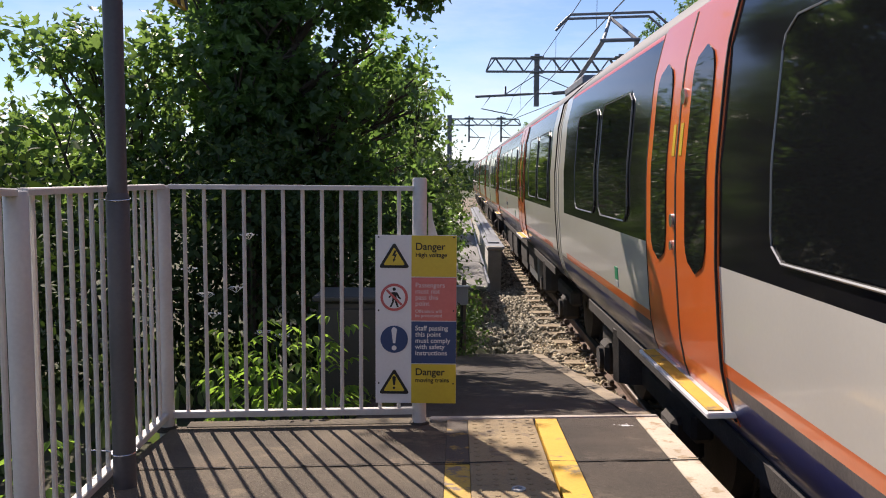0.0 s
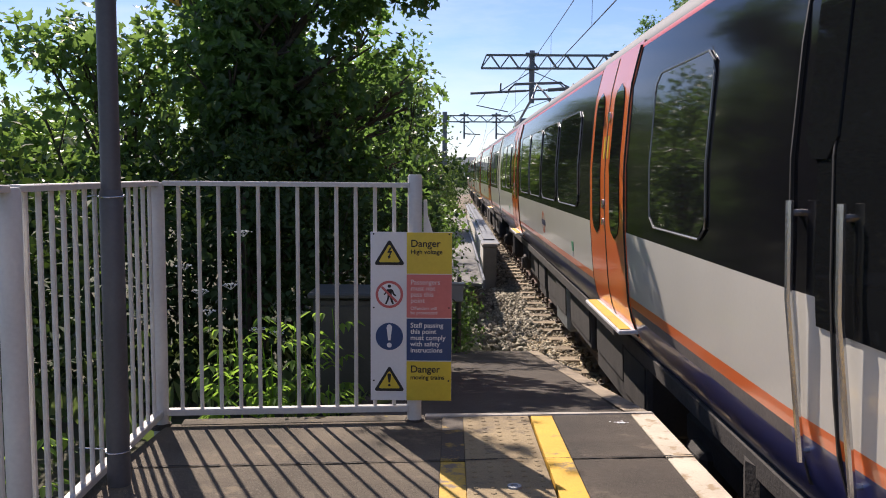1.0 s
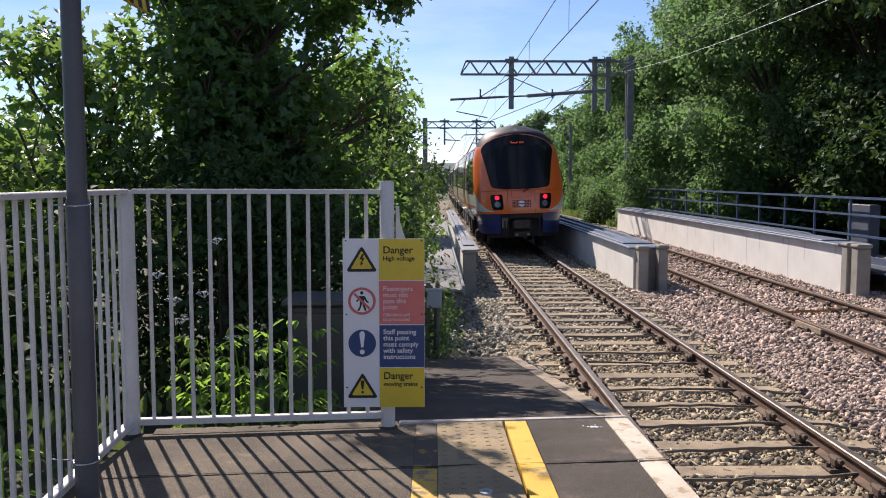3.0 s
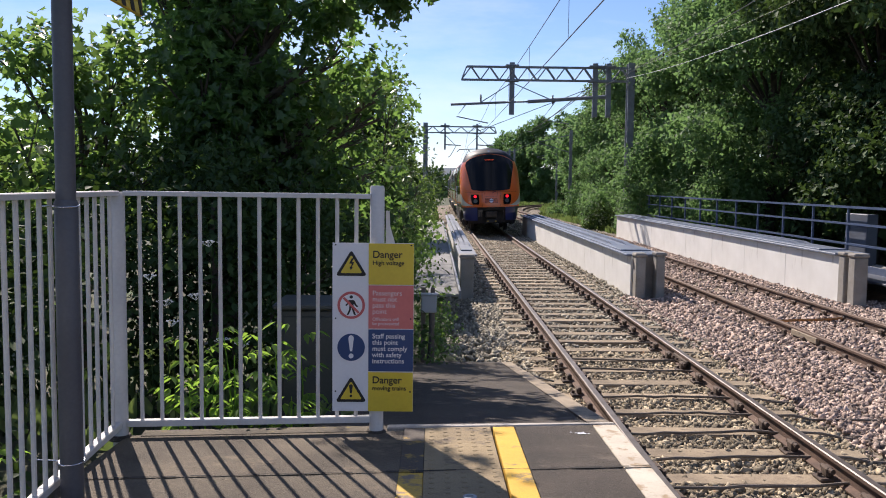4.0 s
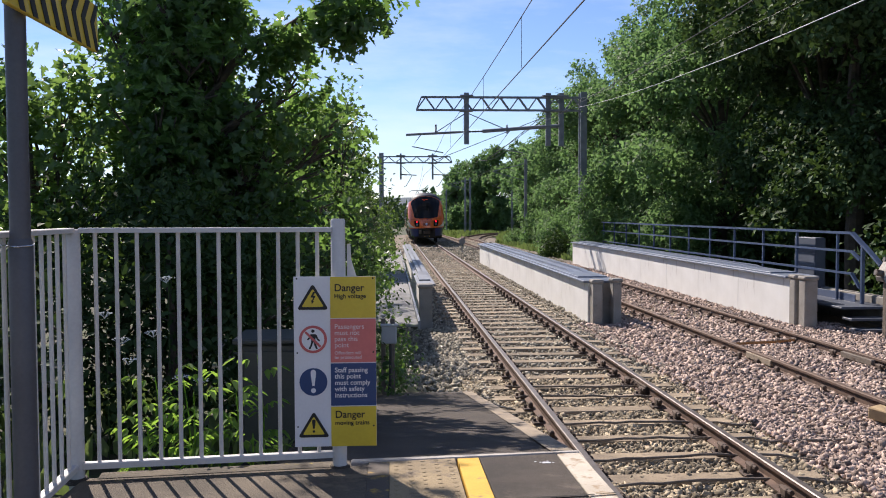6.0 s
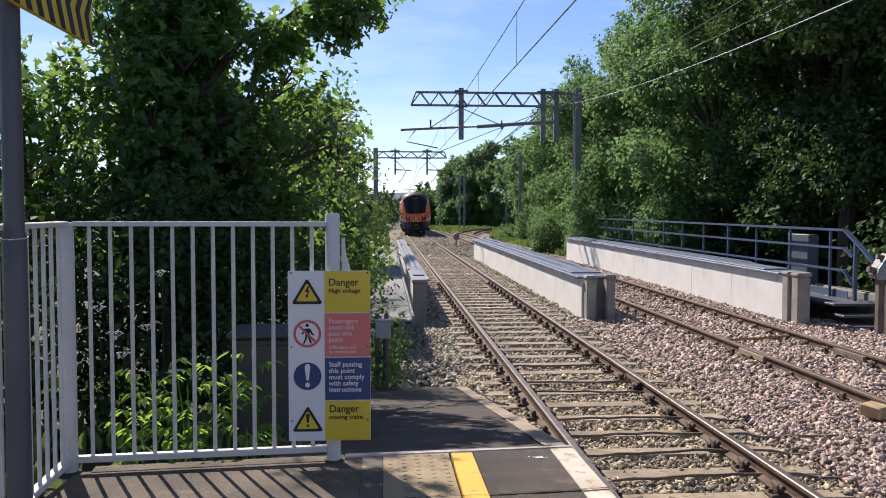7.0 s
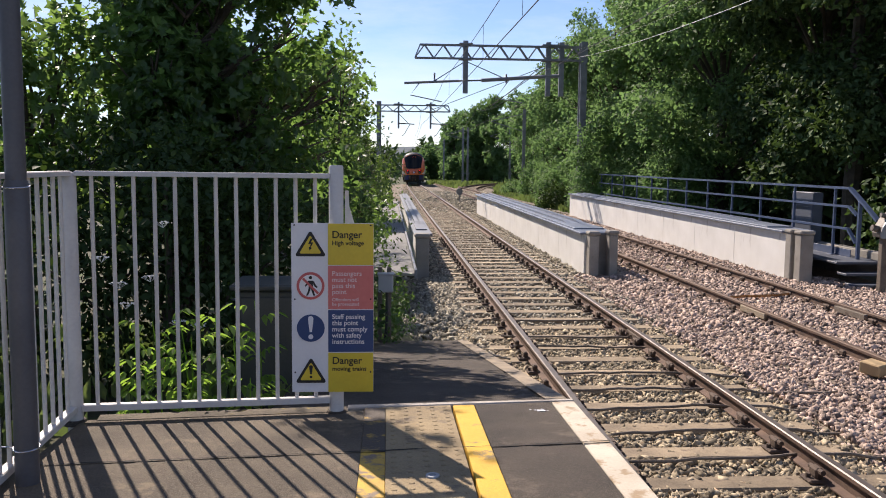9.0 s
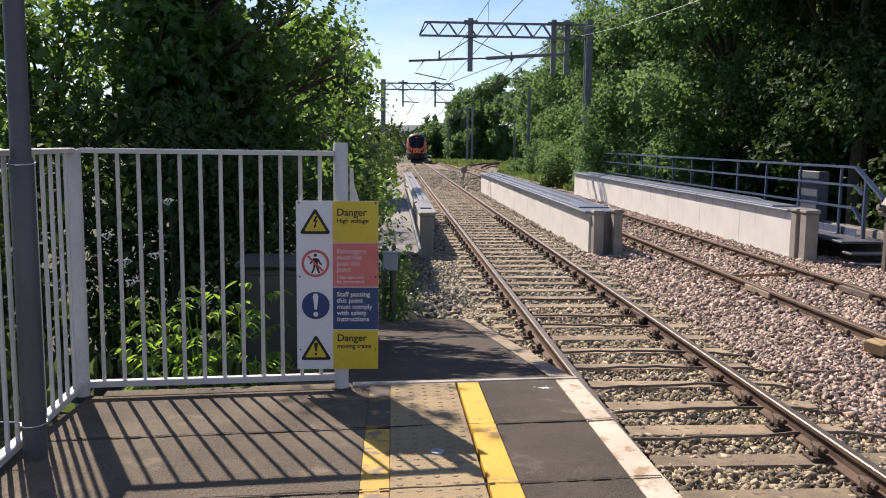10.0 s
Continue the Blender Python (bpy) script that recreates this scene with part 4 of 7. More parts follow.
def make_sign():
    s = thing("warning_sign", "tall white, yellow, red and blue safety notice on the railing post", "sign")
    x0, x1, z0, z1, y = -0.421, -0.043, 1.035, 1.828, 3.958
    W, H = x1 - x0, z1 - z0

    def P(u, v, layer=0):
        return Vector((x0 + u * W, y - 0.0025 - layer * 0.0008, z1 - v * H))

    part("backing", Build().box(x0, x1, y, y + 0.004, z0, z1, 0.0012), "sign_white", s, "white plastic sheet")

    def patch(name, outline, m, layer=1):
        return part(name, Build().prism([P(u, v, layer) for u, v in outline], (0, 0.0007 + 0.0025 * (layer == 1) , 0)), m, s)

    for v0, v1, m in ((0.0, 0.245, "sign_yellow"), (0.247, 0.505, "sign_pink"), (0.508, 0.760, "sign_blue"), (0.763, 1.0, "sign_yellow")):
        patch("panel", [(0.445, v0 + 0.002), (0.998, v0 + 0.002), (0.998, v1 - 0.001), (0.445, v1 - 0.001)], m)

    def ellipse(u, v, r, n=28):
        return [(u + r * math.cos(2 * math.pi * i / n), v + r * W / H * math.sin(2 * math.pi * i / n)) for i in range(n)]

    def triangle(u, v, w, h, r=0.02):
        pts = []
        for i, (a, c) in enumerate(((u, v - h / 2), (u + w / 2, v + h / 2), (u - w / 2, v + h / 2))):
            for q in range(4):
                ang = math.radians([-150, -30, 90][i] + q * 40)
                pts.append((a + (u - a) * 0.12 + r * math.cos(ang), c + (v + h * 0.1 - c) * 0.12 + r * W / H * math.sin(ang)))
        return pts

    for v in (0.120, 0.870):
        patch("icon_border", triangle(0.232, v, 0.36, 0.142), "sign_black", 1)
        patch("icon_field", triangle(0.232, v + 0.005, 0.26, 0.103, 0.012), "sign_yellow", 2)
    patch("icon_bolt", [(0.238, 0.090), (0.266, 0.090), (0.240, 0.112), (0.268, 0.112), (0.238, 0.142), (0.252, 0.144), (0.222, 0.160), (0.214, 0.138), (0.226, 0.140), (0.238, 0.122), (0.206, 0.122)], "sign_black", 3)
    patch("icon_mark", [(0.208, 0.845), (0.220, 0.838), (0.244, 0.838), (0.256, 0.845), (0.243, 0.892), (0.221, 0.892)], "sign_black", 3)
    patch("icon_dot", ellipse(0.232, 0.908, 0.016), "sign_black", 3)
    patch("icon_ring", ellipse(0.232, 0.367, 0.170), "sign_red", 1)
    patch("icon_disc", ellipse(0.232, 0.367, 0.138), "sign_white", 2)
    # the striding figure: head, trunk, arms, legs
    for outline in (ellipse(0.232, 0.318, 0.021, 14),
                    [(0.205, 0.336), (0.262, 0.336), (0.262, 0.378), (0.210, 0.378)],
                    [(0.212, 0.336), (0.207, 0.356), (0.172, 0.372), (0.160, 0.366), (0.190, 0.350), (0.198, 0.338)],
                    [(0.258, 0.336), (0.278, 0.342), (0.296, 0.362), (0.318, 0.372), (0.311, 0.379), (0.282, 0.371), (0.258, 0.352)],
                    [(0.210, 0.376), (0.238, 0.376), (0.222, 0.402), (0.200, 0.424), (0.176, 0.424), (0.202, 0.398)],
                    [(0.232, 0.376), (0.262, 0.376), (0.274, 0.400), (0.290, 0.424), (0.266, 0.424), (0.250, 0.404)]):
        patch("icon_figure", outline, "sign_black", 3)
    patch("icon_slash", [(0.128, 0.327), (0.150, 0.318), (0.336, 0.407), (0.314, 0.416)], "sign_red", 4)
    patch("icon_ring", ellipse(0.232, 0.617, 0.170), "sign_blue", 1)
    patch("icon_mark", [(0.198, 0.562), (0.206, 0.551), (0.222, 0.545), (0.242, 0.545), (0.258, 0.551), (0.266, 0.562), (0.246, 0.640), (0.218, 0.640)], "sign_white", 2)
    patch("icon_dot", ellipse(0.232, 0.668, 0.030), "sign_white", 2)
    up = Matrix.Rotation(radians(90), 4, "X")
    lines = [("Danger", 0.492, 0.086, 0.042, "sign_black"), ("High voltage", 0.492, 0.128, 0.0265, "sign_black"),
             ("Passengers", 0.492, 0.307, 0.0285, "sign_pale"), ("must not", 0.492, 0.343, 0.0285, "sign_pale"), ("pass this", 0.492, 0.379, 0.0285, "sign_pale"), ("point", 0.492, 0.415, 0.0285, "sign_pale"),
             ("Offenders will", 0.492, 0.457, 0.0195, "sign_pale"), ("be prosecuted", 0.492, 0.483, 0.0195, "sign_pale"),
             ("Staff passing", 0.492, 0.562, 0.0285, "sign_white"), ("this point", 0.492, 0.599, 0.0285, "sign_white"), ("must comply", 0.492, 0.636, 0.0285, "sign_white"), ("with safety", 0.492, 0.673, 0.0285, "sign_white"), ("instructions", 0.492, 0.710, 0.0285, "sign_white"),
             ("Danger", 0.492, 0.830, 0.042, "sign_black"), ("moving trains", 0.492, 0.872, 0.0265, "sign_black")]
    for text, u, v, size, m in lines:
        lettering(text, size * 1.12, m, Matrix.Translation(P(u, v, 2.5)) @ up, s, squeeze=0.99, bold=0.012 if m != "sign_pale" else 0.004)
    for u in (0.04, 0.965):
        for v in (0.012, 0.445, 0.88):
            c = P(u, v, 3)
            part("screw", Build().tube([c, c + Vector((0, 0.003, 0))], 0.004, 8), "sign_black", s)
    for z in (1.70, 1.18):
        part("clamp", Build().box(-0.262, -0.174, 3.962, 3.985, z - 0.02, z + 0.02, 0.003), "galvanised", s)


make_fence()
make_pole()
make_sign()


# ---- bridge ----
Y0, Y1 = 17.55, 39.2


def girder(name, label, xa, xb, ztop, foot, paint):
    """A bridge girder cased in concrete: pale face, steel top flange with raised strip, end posts."""
    g = thing(name, label, "bridge girder")
    g["kind"] = "structure"
    n = 8
    step = (Y1 - Y0) / n
    face = Build().box(xa + 0.02, xb - 0.02, Y0 + 0.05, Y1 - 0.05, foot - 0.5, ztop - 0.10)
    part("core", face, "concrete_grey", g)
    pm = Build().box(0, 0.05, 0.004, step - 0.004, foot - 0.45, ztop - 0.09, 0.006).mesh("face_panel", "concrete")
    for i in range(n):
        for x in (xa, xb - 0.05):
            part("face_panel", pm, None, g).matrix_basis = pose(x, Y0 + i * step, 0)
    part("flange", Build().box(xa - 0.09, xb + 0.09, Y0 + 0.02, Y1, ztop - 0.09, ztop - 0.045, 0.008), paint, g, "painted steel flange")
    part("flange_plate", Build().box(xa - 0.02, xb + 0.02, Y0 + 0.9, Y1 - 0.5, ztop - 0.045, ztop - 0.015, 0.006), paint, g)
    for x in (xa + 0.10, xb - 0.20):
        v = [(x, Y0 + 2.3, ztop - 0.015), (x + 0.12, Y0 + 2.3, ztop - 0.015), (x + 0.12, Y0 + 2.75, ztop + 0.035), (x, Y0 + 2.75, ztop + 0.035), (x, Y1 - 1, ztop + 0.035), (x + 0.12, Y1 - 1, ztop + 0.035), (x + 0.12, Y1 - 1, ztop - 0.015), (x, Y1 - 1, ztop - 0.015)]
        part("top_strip", Build().add(v, [(0, 1, 2, 3), (3, 2, 5, 4), (4, 5, 6, 7), (0, 3, 4, 7), (1, 6, 5, 2), (0, 7, 6, 1)]), paint, g)
    return g


def end_post(x0, x1, y0, y1, z0, z1, label):
    p = thing("girder_post", label, "concrete post", group="concrete posts at the bridge ends")
    part("shaft", Build().box(x0 + 0.015, x1 - 0.015, y0 + 0.02, y1 - 0.02, z0, z1 - 0.08, 0.02), "concrete_grey", p)
    part("cap", Build().box(x0 - 0.01, x1 + 0.01, y0, y1, z1 - 0.08, z1, 0.025), "concrete_grey", p)


girder("bridge_girder_west", "grey steel and concrete girder beside the near track", 0.66, 0.86, 0.70, -0.30, "girder_grey")
girder("bridge_girder_middle", "pale concrete girder with blue-grey steel top between the tracks", 4.12, 4.74, 0.74, -0.20, "girder_paint")
girder("bridge_girder_east", "pale concrete girder with blue-grey steel top beyond the far track", 8.44, 9.00, 0.80, -0.10, "girder_paint")
end_post(0.58, 0.88, 17.15, 17.5, -0.5, 0.68, "weathered concrete post at the end of the grey girder")
end_post(4.14, 4.37, 17.2, 17.52, -0.5, 0.74, "weathered concrete post at the end of the middle girder")
end_post(4.55, 4.76, 17.2, 17.52, -0.5, 0.76, "weathered concrete post at the end of the middle girder")
end_post(8.38, 8.60, 17.22, 17.52, -0.5, 0.80, "weathered concrete post beside the far girder")
end_post(8.40, 8.70, 16.82, 17.14, -0.5, 0.80, "broad pale concrete post before the far girder")


def make_west_walk():
    w = thing("bridge_walkway", "pale grey plank walkway beside the near girder", "walkway")
    w["kind"] = "structure"
    for k in range(26):
        y = 13.6 + k * 1.0
        part("deck_plank", Build().box(-0.28, 0.46, y + 0.01, y + 0.99, 0.30, 0.345, 0.006), "deck", w)
    part("edge_angle", Build().box(0.46, 0.50, 13.6, 39.4, 0.26, 0.40, 0.005), "girder_grey", w)


def make_east_walk():
    w = thing("bridge_deck_east", "dark steel walkway beyond the far girder", "walkway")
    w["kind"] = "structure"
    part("deck_plate", Build().box(9.05, 10.1, 16.6, 39.3, 0.15, 0.20, 0.01), "cabinet_blue", w)
    for i, (z, y) in enumerate(((0.0, 16.3), (-0.18, 15.98))):
        part("step", Build().box(9.1, 10.1, y, y + 0.36, z - 0.05, z, 0.008), "cabinet_blue", w)
    r = thing("bridge_railing", "blue painted steel railing along the bridge", "railing")
    x, z0, zt = 9.78, 0.20, 1.66
    ys = [18.14 + i * 1.87 for i in range(12)]
    for i, y in enumerate(ys):
        part("post", Build().box(x - 0.027, x + 0.027, y - 0.027, y + 0.027, z0, zt - 0.02, 0.006), "railing_blue", r)
        part("foot_plate", Build().box(x - 0.08, x + 0.08, y - 0.08, y + 0.08, z0, z0 + 0.015, 0.003), "railing_blue", r)
    part("post", Build().box(x - 0.035, x + 0.035, 17.10, 17.17, z0, 1.40, 0.006), "railing_blue", r)
    for z, h, w_, ends in ((zt, 0.05, 0.10, ((17.55, 0.0), (16.85, -0.38), (16.45, -0.62))), (1.27, 0.045, 0.07, ((17.55, 0.0), (17.22, -0.17))), (0.80, 0.045, 0.07, ((17.55, 0.0), (17.22, -0.28)))):
        b = Build().bar((x, ends[0][0], z), (x, 39.0, z), w_, h)
        for (ya, da), (yb, db) in zip(ends, ends[1:]):
            b.bar((x, ya, z + da), (x, yb, z + db), w_, h)
        part("rail", b, "railing_blue", r)
    part("toe_board", Build().box(x + 0.05, x + 0.065, 17.5, Y1, z0, z0 + 0.16, 0.003), "railing_blue", r)
    p = thing("trackside_cabinet", "grey sheet metal cabinet standing behind the blue railing", "cabinet")
    part("sheet", Build().box(10.0, 10.25, 19.55, 20.6, 0.2, 1.50, 0.012), "cabinet_blue", p)
    part("leg", Build().box(10.02, 10.08, 19.65, 19.71, -0.4, 0.2), "gantry_steel", p)
    part("leg", Build().box(10.02, 10.08, 20.4, 20.46, -0.4, 0.2), "gantry_steel", p)
    par = thing("bridge_parapet", "dark far parapet of the bridge deck", "parapet")
    par["kind"] = "structure"
    part("wall", Build().box(10.15, 10.35, 15.0, 39.4, -0.5, 0.35, 0.02), "concrete_grey", par)
    # hooded steel terminal on timber legs at the end of the walkway
    t = thing("steel_hood", "weathered grey steel hood on two timber legs", "trackside terminal")
    for xx in (9.34, 9.53):
        part("leg", Build().box(xx - 0.06, xx + 0.06, 15.42, 15.56, -0.45, 0.84, 0.014), "timber", t)
    hood = [(9.20, 0.88), (9.22, 0.80), (9.62, 0.80), (9.70, 0.86), (9.74, 1.00), (9.70, 1.16), (9.58, 1.27), (9.46, 1.27), (9.34, 1.16), (9.24, 1.00)]
    part("hood", Build().prism([(x, 15.36, z) for x, z in hood], (0, 0.30, 0)), "hood_steel", t)
    part("rim", Build().prism([(9.47 + (x - 9.47) * 1.06, 15.345, 1.03 + (z - 1.03) * 1.06) for x, z in hood], (0, 0.03, 0)), "galvanised", t)
    part("pipe", Build().tube([(9.10, 15.5, 0.98), (9.28, 15.5, 0.94)], 0.06, 12), "hood_steel", t, smooth=True)
    part("pipe", Build().tube([(9.26, 15.5, 1.22), (9.46, 15.5, 1.18)], 0.045, 12), "hood_steel", t, smooth=True)
    part("conduit", Build().tube([(9.62, 15.34, 0.8), (9.63, 15.33, 0.3), (9.60, 15.36, -0.45)], 0.02, 8), "cable", t, smooth=True)


make_west_walk()
make_east_walk()


# ---- overhead line ----
def truss(b, p, q, depth, n, r):
    """A flat lattice boom from p to q: two chords and zigzag braces."""
    p, q = Vector(p), Vector(q)
    up = Vector((0, 0, depth))
    for s in (-0.13, 0.13):
        o = Vector((0, s, 0))
        b.bar(p + o, q + o, 0.07, r)
        b.bar(p + up + o + (q - p) * 0.03, q + up + o, 0.07, r)
        pts = []
        for i in range(n + 1):
            c = p + (q - p) * i / n + o
            pts.append(c + (up if i % 2 else Vector()))
        for i in range(n):
            b.bar(pts[i], pts[i + 1], 0.035, 0.05)
    return b


def insulator(parent, p, q):
    p, q = Vector(p), Vector(q)
    pts, rs = [], []
    for i in range(17):
        pts.append(p + (q - p) * i / 16)
        rs.append(0.055 if i % 2 else 0.028)
    part("insulator", Build().tube(pts, rs, 8), "pole_paint", parent)


def make_gantry(name, y, x_col, x_tip, z_boom, drops, dz=0.0, depth=0.55, label="", post=0.12):
    g = thing(name, label, "overhead line gantry")
    w = 0.20
    col = Build()
    top = z_boom + depth + 0.25
    for s in (-1, 1):
        col.box(x_col - 0.16, x_col + 0.16, y + s * w - 0.03, y + s * w + 0.03, dz - 0.6, top, 0.005)
    col.box(x_col - 0.02, x_col + 0.02, y - w, y + w, dz - 0.6, top)
    part("column", col, "gantry_steel", g)
    end = x_col
    n = 2 * round(abs(end - x_tip) / 0.95)
    part("boom", truss(Build(), (x_tip, y, z_boom), (end, y, z_boom), depth, n, 0.07), "gantry_steel", g)
    part("boom_end", Build().bar((x_tip, y - 0.13, z_boom), (x_tip + (end - x_tip) * 0.03, y - 0.13, z_boom + depth), 0.06, 0.06), "gantry_steel", g)
    for x, zl, arm in drops:
        part("drop_post", Build().box(x - post, x + post, y - 0.075, y + 0.075, zl, z_boom + depth + 0.22, 0.008), "gantry_steel", g)
        for zz in (z_boom - 0.07, z_boom + depth + 0.03):
            part("clamp", Build().box(x - 0.32, x + 0.32, y - 0.22, y + 0.22, zz, zz + 0.07, 0.01), "gantry_steel", g)
        if arm:
            reach = arm
            tip = Vector((x + reach, y, zl + 0.30))
            insulator(g, (x, y, zl + 0.35), (x + 0.45 * (1 if reach > 0 else -1), y, zl + 0.33))
            a = Build().tube([(x, y, zl + 0.36), tuple(tip)], 0.035, 8)
            a.tube([(x, y, z_boom - 0.15), tuple(Vector((x, y, zl)) + Vector((reach * 0.62, 0, 0.36)))], 0.022, 6)
            a.tube([tuple(Vector((x + reach * 0.72, y, zl + 0.30))), (x + reach * 0.35, y, zl - 0.42), (x + reach * 0.2, y, zl - 0.52)], 0.024, 6)
            part("cantilever_arm", a, "gantry_steel", g, smooth=True)
    return g


GY = 41.5
near_gantry = make_gantry("overhead_gantry", GY, 9.42, 1.31, 7.07, [(3.73, 5.43, 0), (7.72, 5.35, 0), (8.36, 5.35, 0)], -0.4, 0.62, "grey steel lattice gantry reaching over both tracks")
part("register_tube", Build().tube([(0.81, GY, 5.88), (3.45, GY, 6.02)], 0.06, 8), "gantry_steel", near_gantry, smooth=True)
part("register_tube", Build().tube([(4.5, GY, 6.06), (8.3, GY, 6.34)], 0.09, 8), "gantry_steel", near_gantry, smooth=True)
insulator(near_gantry, (3.45, GY, 6.02), (4.5, GY, 6.06))
for p, q in (((3.73, GY, 6.95), (2.2, GY, 5.97)), ((3.73, GY, 6.95), (5.65, GY, 6.15))):
    part("stay_rod", Build().tube([p, q], 0.024, 6), "gantry_steel", near_gantry)
for p, q, e in (((1.55, GY, 5.92), (1.10, GY, 5.32), (2.6, GY, 5.02)), ((5.9, GY, 6.18), (5.2, GY, 5.22), (6.5, GY, 5.02))):
    part("steady_arm", Build().tube([p, q, e], 0.03, 6), "gantry_steel", near_gantry, smooth=True)
for x in (2.25, 5.7):
    insulator(near_gantry, (x, GY, 5.95), (x, GY, 6.38))
g2y = 60.0
make_gantry("overhead_gantry", g2y, -0.57, 4.35, 5.62, [(0.78, 4.45, 1.1), (3.0, 4.45, 1.2)], -0.4, 0.42, "distant grey steel lattice gantry standing beside the near track", 0.06)


def make_mast(x, y, h, label, w=0.2):
    m = thing("line_mast", label, "mast", group="masts beside the branch line")
    z = fall(y) - 0.6
    b = Build()
    for s in (-1, 1):
        b.box(x - w / 2, x + w / 2, y + s * 0.1 - 0.015, y + s * 0.1 + 0.015, z, z + h, 0.003)
    b.box(x - 0.015, x + 0.015, y - 0.1, y + 0.1, z, z + h)
    part("shaft", b, "gantry_steel", m)
    part("plate", Build().box(x - 0.25, x + 0.25, y - 0.13, y - 0.11, z + 1.9, z + 2.0).box(x - 0.14, x - 0.06, y - 0.135, y - 0.105, z + 1.6, z + 2.3).box(x + 0.06, x + 0.14, y - 0.135, y - 0.105, z + 1.6, z + 2.3), "gantry_steel", m)
    part("arm", Build().tube([(x, y, z + h - 0.3), (x - 2.4, y, z + h - 0.9)], 0.03, 6).tube([(x, y, z + h - 1.6), (x - 2.4, y, z + h - 0.9)], 0.03, 6), "gantry_steel", m)
    part("foundation", Build().box(x - 0.35, x + 0.35, y - 0.35, y + 0.35, z - 0.2, z + 0.35, 0.03), "concrete_grey", m)


make_mast(9.87, 62, 6.7, "grey steel mast among bushes")
make_mast(9.66, 110, 7.8, "grey steel mast beside the branch line", 0.24)
make_mast(10.28, 110, 7.8, "grey steel mast beside the branch line", 0.24)
make_mast(8.4, 128, 7.1, "far grey steel mast beside the line")
make_mast(14.3, 100, 7.2, "thin grey mast against the dark wood")


def wire(name, label, pts, r, material="cable", sag=0.0, group="overhead wires"):
    path = []
    for i in range(len(pts) - 1):
        p, q = Vector(pts[i]), Vector(pts[i + 1])
        for k in range(13):
            u = k / 12
            path.append(p + (q - p) * u - Vector((0, 0, sag * 4 * u * (1 - u))))
    solid(name, Build().tube(path, r, 5), material, label, "wire", "", group)


for c in (TRACK, TRACK_2):
    ys = [-15.0, GY, 60.0, 95.0, 135.0]
    contact = [(c + bend(y) + k * 0.2, y, z + fall(y)) for y, k, z in zip(ys, (-1, 1, -1, 1, -1), (4.62, 4.95, 4.8, 4.8, 4.8))]
    wire("contact_wire", "thin dark overhead contact wire above the track", contact if c == TRACK else contact[1:], 0.011)
    tops = [6.55, 6.05, 5.9, 5.7, 5.7]
    wire("catenary_wire", "thin dark catenary wire slung above the contact wire", [(c + bend(y) + k * 0.2, y, z + fall(y)) for y, k, z in zip(ys, (-1, 1, -1, 1, -1), tops)], 0.010, sag=0.5)
    for y in (2, 9, 16, 23, 30, 37) if c == TRACK else ():
        u = (y + 15) / (GY + 15)
        z = 6.55 - 0.5 * u + fall(y) - 0.5 * 4 * u * (1 - u)
        wire("dropper_wire", "short vertical dropper between two wires", [(c - 0.2 + 0.4 * u, y, 4.63 + 0.33 * u), (c - 0.2 + 0.4 * u, y, z)], 0.005)
# stands for the far track's contact wire; path fitted to the camera's view
wire("overhead_cable", "pale far-track contact wire with its path fitted to the view", [(9.1 - 2.1 * u, GY - 49.5 * u, 7.2 - 4.35 * u + 2.75 * u * u) for u in [i / 12 for i in range(13)]], 0.011, "gantry_steel")
wire("overhead_cable", "thin dark feeder wire slung from the gantry column", [(9.2, GY, 7.6), (8.8, -6, 7.2)], 0.006, "cable", 0.7)
for x0, z0, x1, z1 in ((7.9, 6.9, 2.6, 5.2), (8.3, 7.5, 6.2, 5.5), (8.3, 7.2, 5.8, 5.3)):
    wire("stay_wire", "taut stay wire at the gantry", [(x0, GY, z0), (x1, 51, z1)], 0.018)


